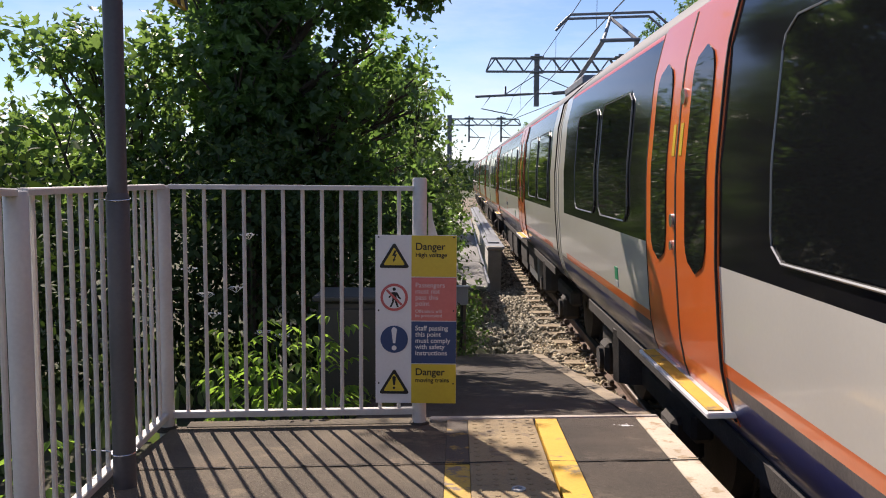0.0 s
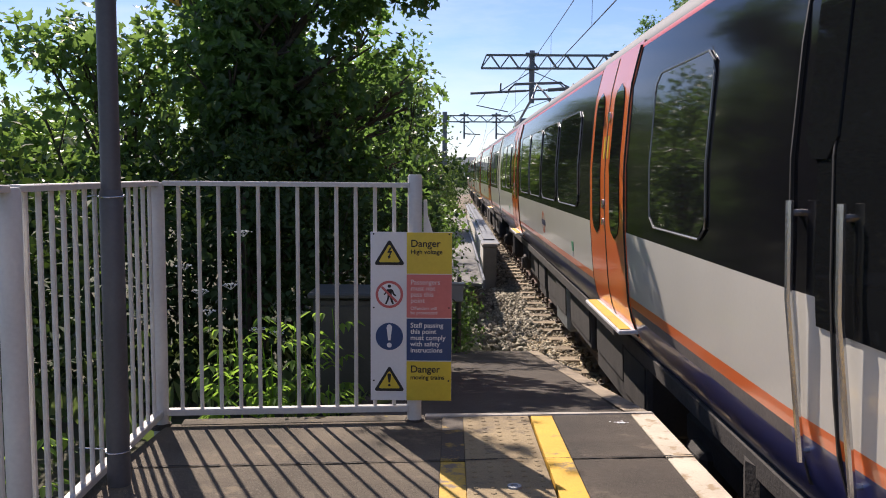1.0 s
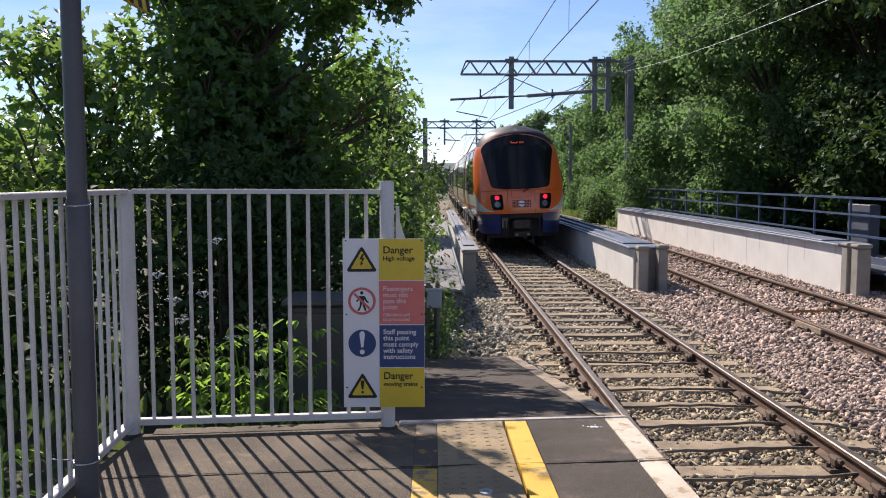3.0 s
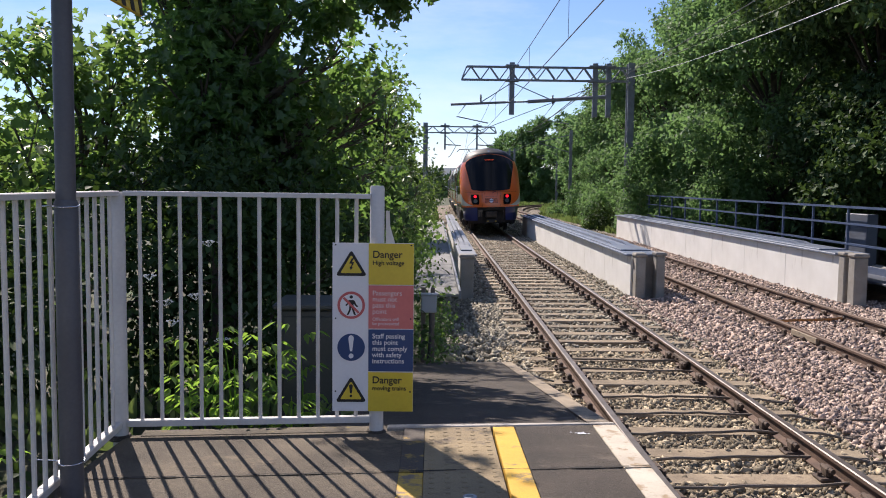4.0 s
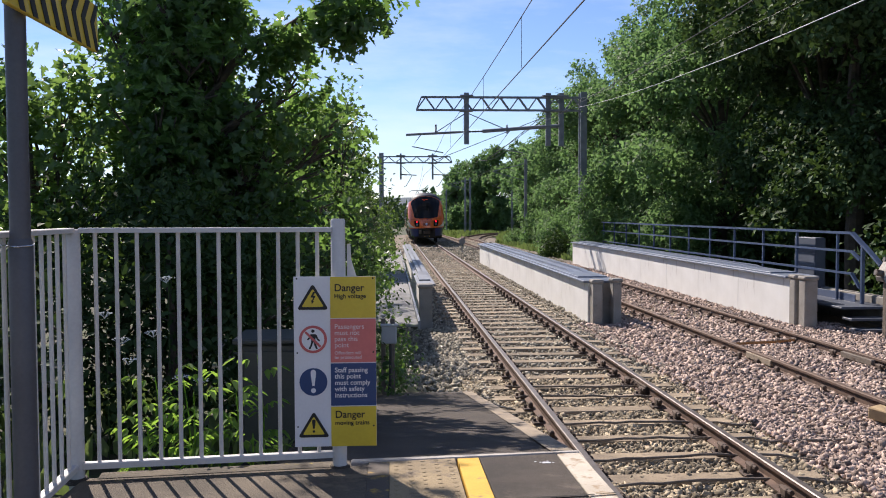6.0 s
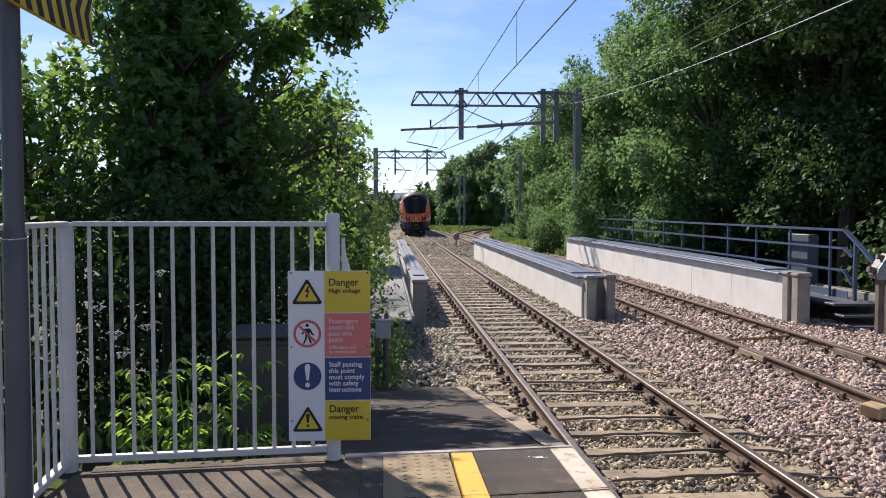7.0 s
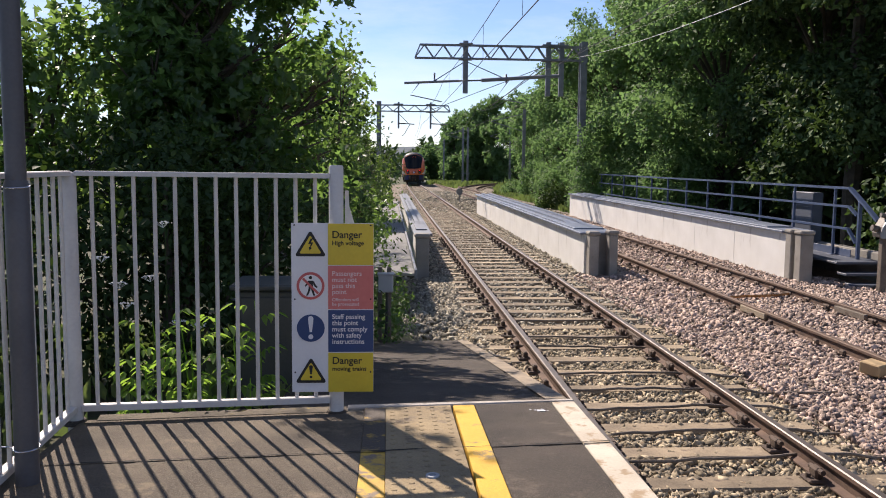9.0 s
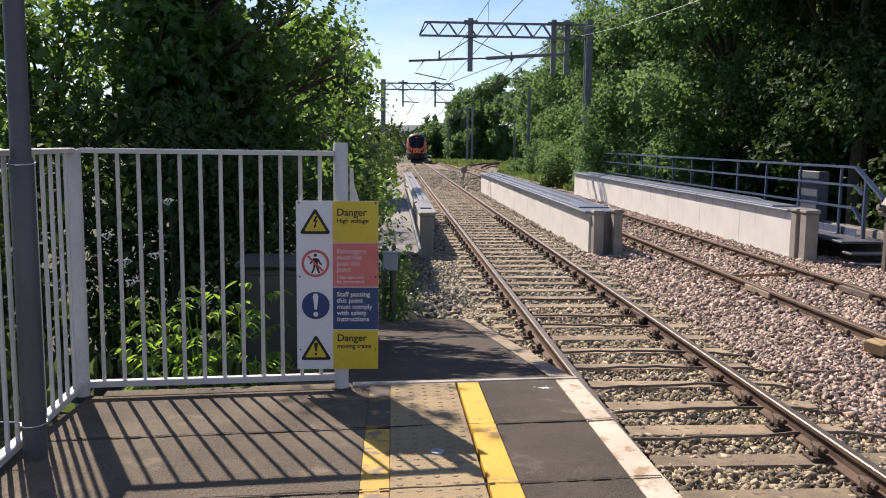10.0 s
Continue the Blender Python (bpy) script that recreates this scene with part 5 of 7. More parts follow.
# ---- trackside things ----
def make_trackside():
    b = thing("junction_box", "small pale grey electrical box on two posts", "electrical box")
    x, y = -0.01, 9.55
    part("box", Build().box(x - 0.07, x + 0.10, y - 0.05, y + 0.06, 0.66, 0.86, 0.012), "grey_box", b)
    part("lid", Build().box(x - 0.08, x + 0.11, y - 0.065, y + 0.07, 0.855, 0.875, 0.006), "grey_box", b)
    for xx in (x - 0.05, x + 0.055):
        part("post", Build().box(xx - 0.025, xx + 0.025, y + 0.06, y + 0.11, -0.5, 0.93, 0.006), "timber", b)
    part("conduit", Build().tube([(x + 0.03, y, 0.66), (x + 0.03, y - 0.01, 0.35), (x + 0.0, y - 0.02, -0.1)], 0.018, 8), "cable", b, smooth=True)
    c = thing("relay_cabinet", "dark grey-green steel cabinet in the undergrowth behind the railing", "cabinet")
    part("body", Build().box(-0.86, -0.34, 5.0, 5.35, 0.40, 1.36, 0.015), "cabinet_green", c)
    part("roof", Build().box(-0.89, -0.31, 4.96, 5.39, 1.36, 1.395, 0.01), "cabinet_green", c)
    part("door", Build().box(-0.83, -0.37, 4.985, 5.0, 0.46, 1.32, 0.006), "cabinet_green", c)
    part("handle", Build().box(-0.43, -0.40, 4.965, 4.985, 0.85, 0.97, 0.004), "galvanised", c)
    # timber block on the far track and orange cable
    y = thing("cable_block", "pale tan wooden block lying by the far rail", "wooden block")
    part("block", Build().box(-0.10, 0.10, -0.12, 0.12, 0, 0.13, 0.012), "pale_timber", y)
    y.matrix_basis = pose(5.30, 8.8, -0.12, 4, -3, 25)
    for px, py, rz in ((5.42, 12.4, 4), (7.1, 12.3, 2)):
        j = thing("joint_board", "pale timber board clamped along the rail", "board", group="boards at the rail joints")
        part("board", Build().box(-0.03, 0.03, -0.42, 0.42, 0, 0.09, 0.008), "coping" if px < 6 else "timber", j)
        j.matrix_basis = pose(px + 0.10 if px < 6 else px - 0.13, py, -0.12, 0, 0, rz * 0.2)
    wire("orange_cable", "orange cable lying across the far track", [(5.6, 13.95, -0.085), (6.1, 14.05, -0.09), (6.95, 14.25, -0.085)], 0.022, "cable_orange", 0.01, "cables on the track")
    rng = random.Random(4)
    for yy, xa, xb in ((6.1, 1.85, 4.4), (6.75, 1.9, 4.9), (7.45, 1.8, 4.3), (8.1, 1.8, 4.7), (8.75, 1.7, 3.9), (10.1, 1.6, 3.5), (10.7, 1.5, 3.4), (11.9, 1.4, 3.3)):
        pts, x = [], xa
        while x < xb:
            pts.append((x, yy + 0.16 + 0.05 * math.sin(x * 2.3 + yy) + rng.uniform(-0.02, 0.02), (-0.135 if abs(x - TRACK) < 1.2 else -0.17) + rng.uniform(0, 0.012)))
            x += 0.18
        solid("track_cable", Build().tube(pts, 0.013, 6), "timber", "dusty grey-brown cable lying across the sleepers", "cable", "", "cables on the track", smooth=True)
    for k in range(7):
        pts = [(0.15 + 0.02 * k + 0.17 * i + rng.uniform(-0.03, 0.03), 10.6 - 0.05 * k - 0.11 * i + 0.12 * math.sin(i * 0.8 + k), bed_z(1.0, 10) + 0.03 + rng.uniform(0, 0.07)) for i in range(8)]
        solid("loose_cable", Build().tube(pts, 0.011, 6), "cable", "loose black cable on the ballast by the ramp", "cable", "", "loose cables by the ramp", smooth=True)
    d = thing("track_disc", "grey disc marker on a short post between the tracks", "marker")
    part("post", Build().tube([(4.22, 50, -0.6), (4.22, 50, 0.5)], 0.03, 8), "gantry_steel", d)
    part("disc", Build().tube([(4.22, 49.93, 0.45), (4.22, 49.97, 0.45)], 0.19, 16), "gantry_steel", d)
    # fish plates at the joint of the near rail
    f = thing("rail_joint", "rusty fishplate bolted across a rail joint", "rail joint")
    xr = TRACK + 0.7525
    part("plate", Build().box(xr - 0.055, xr - 0.012, 10.35, 10.95, -0.125, -0.045, 0.008), "rust_iron", f)
    for i in range(4):
        part("bolt", Build().tube([(xr - 0.085, 10.43 + i * 0.145, -0.085), (xr - 0.05, 10.43 + i * 0.145, -0.085)], 0.016, 6), "rust_iron", f)


make_trackside()


# ---- train ----
PROFILE = [(0.92, 1.20), (1.02, 1.275), (1.13, 1.325), (1.225, 1.350), (1.285, 1.360), (1.35, 1.370), (1.77, 1.390), (2.2, 1.385), (2.7, 1.335), (2.95, 1.270), (2.98, 1.260), (3.33, 1.080), (3.54, 0.820), (3.68, 0.450), (3.72, 0.0)]
BANDS = ["train_blue", "train_blue", "train_blue", "train_blue", "train_orange", "train_cream", "train_black", "train_black", "train_black", "train_red", "train_roof", "train_roof", "train_roof", "train_roof"]
LENGTH, GAP = 20.7, 0.45
MID = 19.3


ROOF_DROP = {3.33: 0.19, 3.54: 0.20, 3.68: 0.12, 3.72: 0.08}


def half(z):
    for (za, ha), (zb, hb) in zip(PROFILE, PROFILE[1:]):
        if z <= zb:
            return ha + (hb - ha) * (z - za) / (zb - za)
    return 0.0


def half_cab(z):
    """The cab draws in towards its end."""
    return half(z) * (1 - 0.07 * max(0.0, min(1.0, (2.35 - rake(z)) / 2.35)))


def half_at(z, y, tapers):
    return half(z) * (1 - 0.07 * max(0.0, min(1.0, (3.2 - y) / 2.35))) if tapers else half(z)


def rake(z):
    if z < 1.8:
        return 0.12 * max(0.0, z - 1.3)
    if z < 3.08:
        return 0.06 + 0.62 * (z - 1.8)
    if z < 3.46:
        return 0.8536 + 0.70 * (z - 3.08)
    return 1.1196 + 2.6 * (z - 3.46)


def nose(x, z):
    """How far the cab's skin lies behind its foremost line."""
    a = min(1.0, abs(x) / max(half_cab(z), 1e-6))
    return rake(z) + 0.85 * (1 - (1 - a ** 2.3) ** (1 / 2.3))


def skin_strip(b, z0, z1, limits, off, side, material=None, n=12, tapers=False):
    """A panel on the car's side between two heights; limits(z) gives its ends along the car."""
    outer, inner = [], []
    for i in range(n + 1):
        z = z0 + (z1 - z0) * i / n
        ya, yb = limits(z)
        xa, xb = half_at(z, ya, tapers), half_at(z, yb, tapers)
        outer.append([(side * (xa + off), ya, z), (side * (xb + off), yb, z)])
        inner.append([(side * (xa - 0.01), ya - 0.001, z), (side * (xb - 0.01), yb + 0.001, z)])
    b.grid(outer, material)
    b.grid([[o[0], i[0]] for o, i in zip(outer, inner)], material)
    b.grid([[o[1], i[1]] for o, i in zip(outer, inner)], material)
    for k in (0, -1):
        b.grid([outer[k], inner[k]], material)
    return b


def rounded(yc, w, z0, z1, r):
    def limits(z):
        d = min(z - z0, z1 - z)
        cut = 0.0 if d >= r else r - math.sqrt(max(0.0, r * r - (r - d) ** 2))
        return yc - w / 2 + cut, yc + w / 2 - cut

    return limits


def nose_patch(name, rows, material, parent, off=0.006, cols=14, label=""):
    """A plate on the cab's face; rows of (z, x from, x to)."""
    b, grid = Build(), []
    for z, xa, xb in rows:
        line = []
        for i in range(cols + 1):
            x = xa + (xb - xa) * i / cols
            a = abs(x) / half_cab(z)
            line.append((x * (1 + off * a / half_cab(z)), nose(x, z) - off * (1.25 - 0.5 * a), z))
        grid.append(line)
    b.grid(grid)
    return part(name, b, material, parent, label, smooth=True)


def dense(rows, n=4):
    out = []
    for (za, a0, a1), (zb, b0, b1) in zip(rows, rows[1:]):
        out += [(za + (zb - za) * i / n, a0 + (b0 - a0) * i / n, a1 + (b1 - a1) * i / n) for i in range(n)]
    return out + [rows[-1]]


def disc_rows(x, z, r, n=10):
    return [(z - r * math.cos(math.pi * i / n), x - max(0.002, r * math.sin(math.pi * i / n)), x + max(0.002, r * math.sin(math.pi * i / n))) for i in range(n + 1)]


def car_shell(car, length, has_cab):
    b = Build()
    stations = [("nose", "cab"), (1.95, "taper"), (3.2, None), (length - 0.42, "end"), (length, None)] if has_cab else [(0.0, "end"), (0.42, None), (length - 0.42, "end"), (length, None)]
    for side in (-1, 1):
        for (ya, kind), (yb, _) in zip(stations, stations[1:]):
            for j, m in enumerate(BANDS):
                (z0, h0), (z1, h1) = PROFILE[j], PROFILE[j + 1]
                if kind == "end" and m in ("train_black", "train_red", "train_orange"):
                    m = "train_cream"
                if j == 3 and kind not in ("cab", "taper"):
                    m = "train_sill"
                if kind == "cab" and m in ("train_black", "train_red"):
                    m = "train_orange"
                row = []
                for z, h in ((z0, h0), (z1, h1)):
                    start = 0.85 + rake(z) if ya == "nose" else max(ya, 0.90 + rake(z)) if kind == "taper" else ya
                    stop = max(yb, start + 0.05)
                    low = [ROOF_DROP.get(z, 0.0) * (max(0.0, min(1.0, (y - 1.95) / 1.25)) if has_cab else 1.0) for y in (start, stop)]
                    row.append([(side * half_at(z, start, has_cab), start, z - low[0]), (side * half_at(z, stop, has_cab), stop, z - low[1])])
                b.grid(row, m)
    ends = [length] if has_cab else [0.0, length]
    for y in ends:
        b.add([(s * h, y, z - ROOF_DROP.get(z, 0.0)) for s, pts in ((-1, PROFILE), (1, PROFILE[::-1])) for z, h in pts], [tuple(range(2 * len(PROFILE)))], "train_black")
    b.grid([[(-1.2, 1.0 if has_cab else 0.0, 0.92), (1.2, 1.0 if has_cab else 0.0, 0.92)], [(-1.2, length, 0.92), (1.2, length, 0.92)]], "under")
    return part("body", b, None, car, "cream lower side, black window band and dark roof", smooth=True)


def car_window(car, yc, w, side):
    z0, z1 = 1.87, 2.70
    wnd = part("window", skin_strip(Build(), z0 - 0.02, z1 + 0.02, rounded(yc, w + 0.04, z0 - 0.02, z1 + 0.02, 0.11), 0.004, side, n=14), "train_black", car, smooth=True)
    part("pane", skin_strip(Build(), z0, z1, rounded(yc, w, z0, z1, 0.10), 0.010, side, n=14), "train_glass", wnd, "dark tinted glass", smooth=True)
    lim = rounded(yc, w + 0.03, z0 - 0.015, z1, 0.11)
    b = Build()
    loop = [(z, k) for k in (0, 1) for z in ([z0 - 0.015 + (z1 - z0 + 0.015) * i / 16 for i in range(17)][::1 - 2 * k])]
    ring = [(side * (half(z) + 0.009), lim(z)[k], z) for z, k in loop]
    b.tube(ring + ring[:1], 0.006, 5)
    part("trim", b, "window_trim", wnd, "thin metal trim", smooth=True)


def car_door(car, yc, side):
    z0, z1 = 1.06, 3.0
    part("door_frame", skin_strip(Build(), z0 - 0.0, z1, lambda z: (yc - 0.69, yc + 0.69), 0.005, side, n=16), "train_orange", car, smooth=True)
    for s in (-1, 1):
        c = yc + s * 0.345
        leaf = part("door", skin_strip(Build(), z0 + 0.02, z1 - 0.03, lambda z: (c - 0.335, c + 0.335), 0.013, side, n=16), "train_orange", car, "orange sliding door leaf", smooth=True)
        part("pane", skin_strip(Build(), 1.70, 2.76, rounded(c + s * 0.02, 0.34, 1.70, 2.76, 0.165), 0.019, side, n=24), "train_glass", leaf, "tall dark door glass", smooth=True)
        part("rubber_edge", skin_strip(Build(), z0 + 0.02, z1 - 0.03, lambda z: (yc + s * 0.001, yc + s * 0.012) if s > 0 else (yc - 0.012, yc - 0.001), 0.016, side, n=16), "sign_black", leaf)
        part("rubber_edge", skin_strip(Build(), z0 + 0.02, z1 - 0.03, lambda z: (c + s * 0.335 - (0.012 if s > 0 else 0), c + s * 0.335 + (0 if s > 0 else 0.012)), 0.015, side, n=16), "sign_black", leaf)
        part("notice", skin_strip(Build(), 2.26, 2.42, lambda z: (yc + s * 0.07 - 0.025, yc + s * 0.07 + 0.025), 0.016, side, n=3), "sign_yellow", leaf, "small yellow notice")
    x = half(1.9)
    for dy, z, r in ((0.05, 1.93, 0.035), (0.06, 1.80, 0.025), (-0.06, 2.55, 0.04)):
        part("button", Build().tube([(side * (half(z) + 0.012), yc + dy, z), (side * (half(z) + 0.026), yc + dy, z)], r, 12), "chrome", car, "round metal door button", smooth=True)
    a, e = sorted((side * 1.31, side * 1.445))
    st = part("step_board", Build().box(a, e, yc - 0.70, yc + 0.70, 1.10, 1.126, 0.006), "sign_white", car, "white step board with yellow tread")
    a, e = sorted((side * 1.36, side * 1.43))
    part("tread", Build().box(a, e, yc - 0.66, yc + 0.66, 1.127, 1.132), "yellow_paint", st)


def bogie(car, yc, keyed):
    f = Build()
    for s in (-1, 1):
        f.box(s * 1.02 - 0.07, s * 1.02 + 0.07, yc - 1.65, yc + 1.65, 0.48, 0.68, 0.03)
        for y in (yc - 1.25, yc + 1.25):
            f.box(s * 1.05 - 0.11, s * 1.05 + 0.11, y - 0.17, y + 0.17, 0.28, 0.58, 0.04)
            f.tube([(s * 1.12, y, 0.42), (s * 1.20, y, 0.42)], 0.11, 12)
        f.tube([(s * 1.08, yc, 0.50), (s * 1.08, yc, 0.92)], 0.20, 12)
    f.box(-0.9, 0.9, yc - 0.22, yc + 0.22, 0.42, 0.70, 0.03)
    part("bogie_frame", f, "under", car, "dark dirty bogie frame")
    for y in (yc - 1.25, yc + 1.25):
        w = Build().tube([(-0.8, 0, 0), (0.8, 0, 0)], 0.08, 10)
        for s in (-1, 1):
            xs = [s * 0.68, s * 0.70, s * 0.70, s * 0.82]
            w.tube([(x, 0, 0) for x in xs], [0.45, 0.45, 0.42, 0.415], 24)
            w.tube([(s * 0.825, 0.12, 0.0), (s * 0.835, 0.12, 0.0)], 0.05, 8)
        ob = part("wheelset", w, "under", car, smooth=True)
        ob.matrix_basis = pose(0, y, 0.42)
        keyed.append((ob, y))


def underframe(car, y0, y1, seed):
    rng = random.Random(seed)
    b = Build()
    for s in (-1, 1):
        b.box(s * 1.20 - 0.06, s * 1.20 + 0.06, y0 - 3.5, y1 + 3.5, 0.86, 0.97, 0.01)
    part("sole_bar", b, "under", car)
    for s in (-1, 1):
        y = y0
        while y < y1 - 0.7:
            w = rng.uniform(0.7, 1.7)
            a, e = sorted((s * rng.uniform(0.25, 0.5), s * rng.uniform(1.16, 1.24)))
            e2 = min(y + w, y1)
            box = part("equipment_case", Build().box(a, e, y, e2, rng.uniform(0.30, 0.42), 0.86, 0.03), rng.choice(["under", "under", "galvanised"]) if rng.random() > 0.8 else "under", car)
            part("lid", Build().box(e - 0.01 if s > 0 else a - 0.012, e + 0.012 if s > 0 else a + 0.01, y + 0.06, e2 - 0.06, 0.48, 0.82, 0.006), "under", box)
            y += w + rng.uniform(0.06, 0.35)


def cab(car):
    zs = [1.13, 1.2, 1.285, 1.35, 1.45, 1.58, 1.72, 1.9, 2.1, 2.3, 2.5, 2.7, 2.85, 2.95, 3.02, 3.08, 3.16, 3.26, 3.38, 3.46, 3.53, 3.60, 3.67, 3.71]
    cols = [math.sin(math.pi / 2 * (k / 14)) for k in range(-14, 15)]
    b = Build()
    for za, zb in zip(zs, zs[1:]):
        m = "train_orange" if zb <= 3.09 else "train_roof"
        b.grid([[(a * half_cab(z), nose(a * half_cab(z), z), z) for a in cols] for z in (za, zb)], m)
    part("cab_shell", b, None, car, "orange cab front under a dark roof", smooth=True)
    # windscreen
    ws = dense([(1.845, -0.58, 0.58), (1.855, -0.69, 0.69), (1.88, -0.765, 0.765), (1.93, -0.81, 0.81), (2.2, -0.865, 0.865), (2.5, -0.92, 0.92), (2.75, -0.975, 0.975), (2.92, -1.01, 1.01), (3.02, -0.995, 0.995), (3.11, -0.94, 0.94), (3.19, -0.84, 0.84), (3.26, -0.70, 0.70), (3.32, -0.54, 0.54), (3.365, -0.35, 0.35), (3.39, -0.15, 0.15)], 3)
    part_ws = nose_patch("windscreen", ws, "train_glass", car, 0.010, 20, "large dark windscreen")
    nose_patch("windscreen_rim", [(z, x0 * 1.03, x1 * 1.03) for z, x0, x1 in [(1.825, -0.48, 0.48)] + ws + [(3.405, -0.1, 0.1)]], "train_black", car, 0.006, 20)
    arch = dense([(2.97, -1.07, 1.07), (3.05, -1.035, 1.035), (3.13, -0.98, 0.98), (3.21, -0.88, 0.88), (3.28, -0.745, 0.745), (3.34, -0.58, 0.58), (3.385, -0.39, 0.39), (3.415, -0.18, 0.18)], 3)
    nose_patch("windscreen_arch", arch, "train_orange", car, 0.003, 28, "orange arch over the windscreen")
    # lamps
    for s in (-1, 1):
        lo = dense([(1.245, 0.545, 0.74), (1.26, 0.515, 0.79), (1.35, 0.505, 0.83), (1.5, 0.515, 0.855), (1.64, 0.53, 0.86), (1.675, 0.545, 0.83)], 2)
        lamp = nose_patch("lamp_unit", [(z, *sorted((s * a, s * c))) for z, a, c in lo], "train_black", car, 0.012, 8, "black lamp cluster")
        nose_patch("tail_lamp", disc_rows(s * 0.675, 1.585, 0.062), "lamp_red", lamp, 0.022, 8, "lit red tail lamp")
        nose_patch("headlamp", disc_rows(s * 0.665, 1.40, 0.085), "lamp_clear", lamp, 0.020, 8, "unlit round headlamp")
        # pale flash sweeping round the corner, blue corner skirt
        fl = dense([(1.19, 0.80, 1.10), (1.22, 0.90, 1.28), (1.28, 1.04, 1.352), (1.36, 1.16, 1.365), (1.46, 1.25, 1.376), (1.58, 1.31, 1.38), (1.70, 1.345, 1.385)], 3)
        nose_patch("corner_flash", [(z, *sorted((s * a * 0.93, s * min(c * 0.955, half_cab(z))))) for z, a, c in fl], "train_cream", car, 0.006, 30, "pale sweep at the corner")
        st = dense([(1.13, 0.62, 1.32), (1.18, 0.72, 1.335)], 3)
        nose_patch("corner_stripe", [(z, *sorted((s * a * 0.93, s * min(c * 0.93, half_cab(z) * 0.9995)))) for z, a, c in st], "train_orange", car, 0.008, 8)
        sk = Build()
        rows = []
        for z in (0.56, 0.64, 0.80, 0.97, 1.13):
            h = 1.10 + 0.15 * (z - 0.46)
            line = []
            for k in range(9):
                x = 0.60 + (h - 0.60) * k / 8
                a = (x / (h + 0.02)) ** 3.2
                line.append((s * x, 0.06 + 1.0 * (1 - max(0.0, 1 - a) ** 0.45), z))
            rows.append(line + [(s * h, 2.4 - 0.5 * (1.13 - z), z)])
        sk.grid(rows)
        sk.grid([[(x - s * 0.03 * (i > 0), y + 0.06, z) for i, (x, y, z) in enumerate(r)] for r in rows])
        part("corner_skirt", sk, "train_blue", car, "dark blue corner skirt", smooth=True)
    # face details
    for x in (-0.385, 0.385):
        nose_patch("panel_line", [(1.15, x - 0.005, x + 0.005), (1.80, x - 0.005, x + 0.005)], "sign_black", car, 0.008, 1)
    for rows in ([(1.585, -0.27, 0.27), (1.593, -0.27, 0.27)], [(1.59, -0.275, -0.267), (1.79, -0.275, -0.267)], [(1.59, 0.267, 0.275), (1.79, 0.267, 0.275)]):
        nose_patch("panel_line", rows, "sign_black", car, 0.008, 4)
    nose_patch("panel_line", [(1.775, -1.1, 1.1), (1.783, -1.1, 1.1)], "sign_black", car, 0.006, 20)
    gr = nose_patch("grille", [(1.295, -0.265, 0.265), (1.515, -0.265, 0.265)], "train_black", car, 0.010, 6, "dark perforated grille")
    for i in range(13):
        x = -0.265 + 0.53 * i / 12
        nose_patch("grille_bar", [(1.295, x - 0.007, x + 0.007), (1.515, x - 0.007, x + 0.007)], "train_orange", gr, 0.015, 1)
    for i in range(6):
        z = 1.297 + 0.216 * i / 5
        nose_patch("grille_bar", [(z - 0.006, -0.27, 0.27), (z + 0.006, -0.27, 0.27)], "train_orange", gr, 0.0155, 6)
    nose_patch("badge", disc_rows(0.0, 1.405, 0.085), "sign_white", car, 0.022, 8, "round white badge")
    nose_patch("badge_bar", [(1.39, -0.10, 0.10), (1.42, -0.10, 0.10)], "train_blue", car, 0.026, 4)
    part("wiper", Build().tube([(0.05, nose(0.05, 1.72) - 0.03, 1.72), (0.16, nose(0.16, 1.80) - 0.05, 1.80), (0.21, nose(0.21, 1.78) - 0.03, 1.78)], 0.014, 6).tube([(-0.12, nose(0.1, 1.86) - 0.05, 1.90), (0.16, nose(0.16, 1.80) - 0.05, 1.80)], 0.010, 6), "sign_black", car, smooth=True)
    nose_patch("roof_lamp", disc_rows(0.0, 3.55, 0.05), "lamp_clear", car, 0.02, 8, "roof marker lamp")
    # destination display behind the top of the glass
    t = lettering("Gospel Oak", 0.082, "display", pose(-0.20, nose(0.0, 3.14) - 0.026, 3.14, 60, 0, 0), car, "destination_display", 0.001)
    tagged(t, "glowing orange destination letters")
    # coupler and recess
    part("recess", Build().box(-0.95, 0.95, 0.55, 1.0, 0.42, 1.12, 0.02), "under", car)
    part("buffer_beam", Build().box(-0.64, 0.64, 0.20, 0.5, 0.98, 1.12, 0.02), "under", car)
    c = part("coupler", Build().box(-0.26, 0.26, 0.02, 0.5, 0.68, 0.95, 0.05), "under", car, "dark coupler head")
    part("coupler_face", Build().box(-0.22, 0.22, -0.02, 0.03, 0.70, 0.93, 0.02).tube([(-0.1, -0.05, 0.82), (-0.1, 0.0, 0.82)], 0.07, 12).tube([(0.1, -0.05, 0.82), (0.1, 0.0, 0.82)], 0.08, 12), "rust_iron", c)
    part("electric_head", Build().box(-0.22, 0.22, -0.04, 0.25, 0.47, 0.61, 0.02), "under", c, "grey and yellow coupler box")
    for x in (-0.20, 0.13):
        part("yellow_mark", Build().box(x, x + 0.07, -0.045, -0.03, 0.51, 0.56), "yellow_worn", c)
    for x in (-0.50, -0.42, 0.50):
        part("hose", Build().tube([(x, 0.25, 1.02), (x + 0.02, 0.10, 0.9), (x + 0.01, 0.06, 0.68), (x - 0.03, 0.10, 0.52)], 0.022, 8), "under", car, smooth=True)
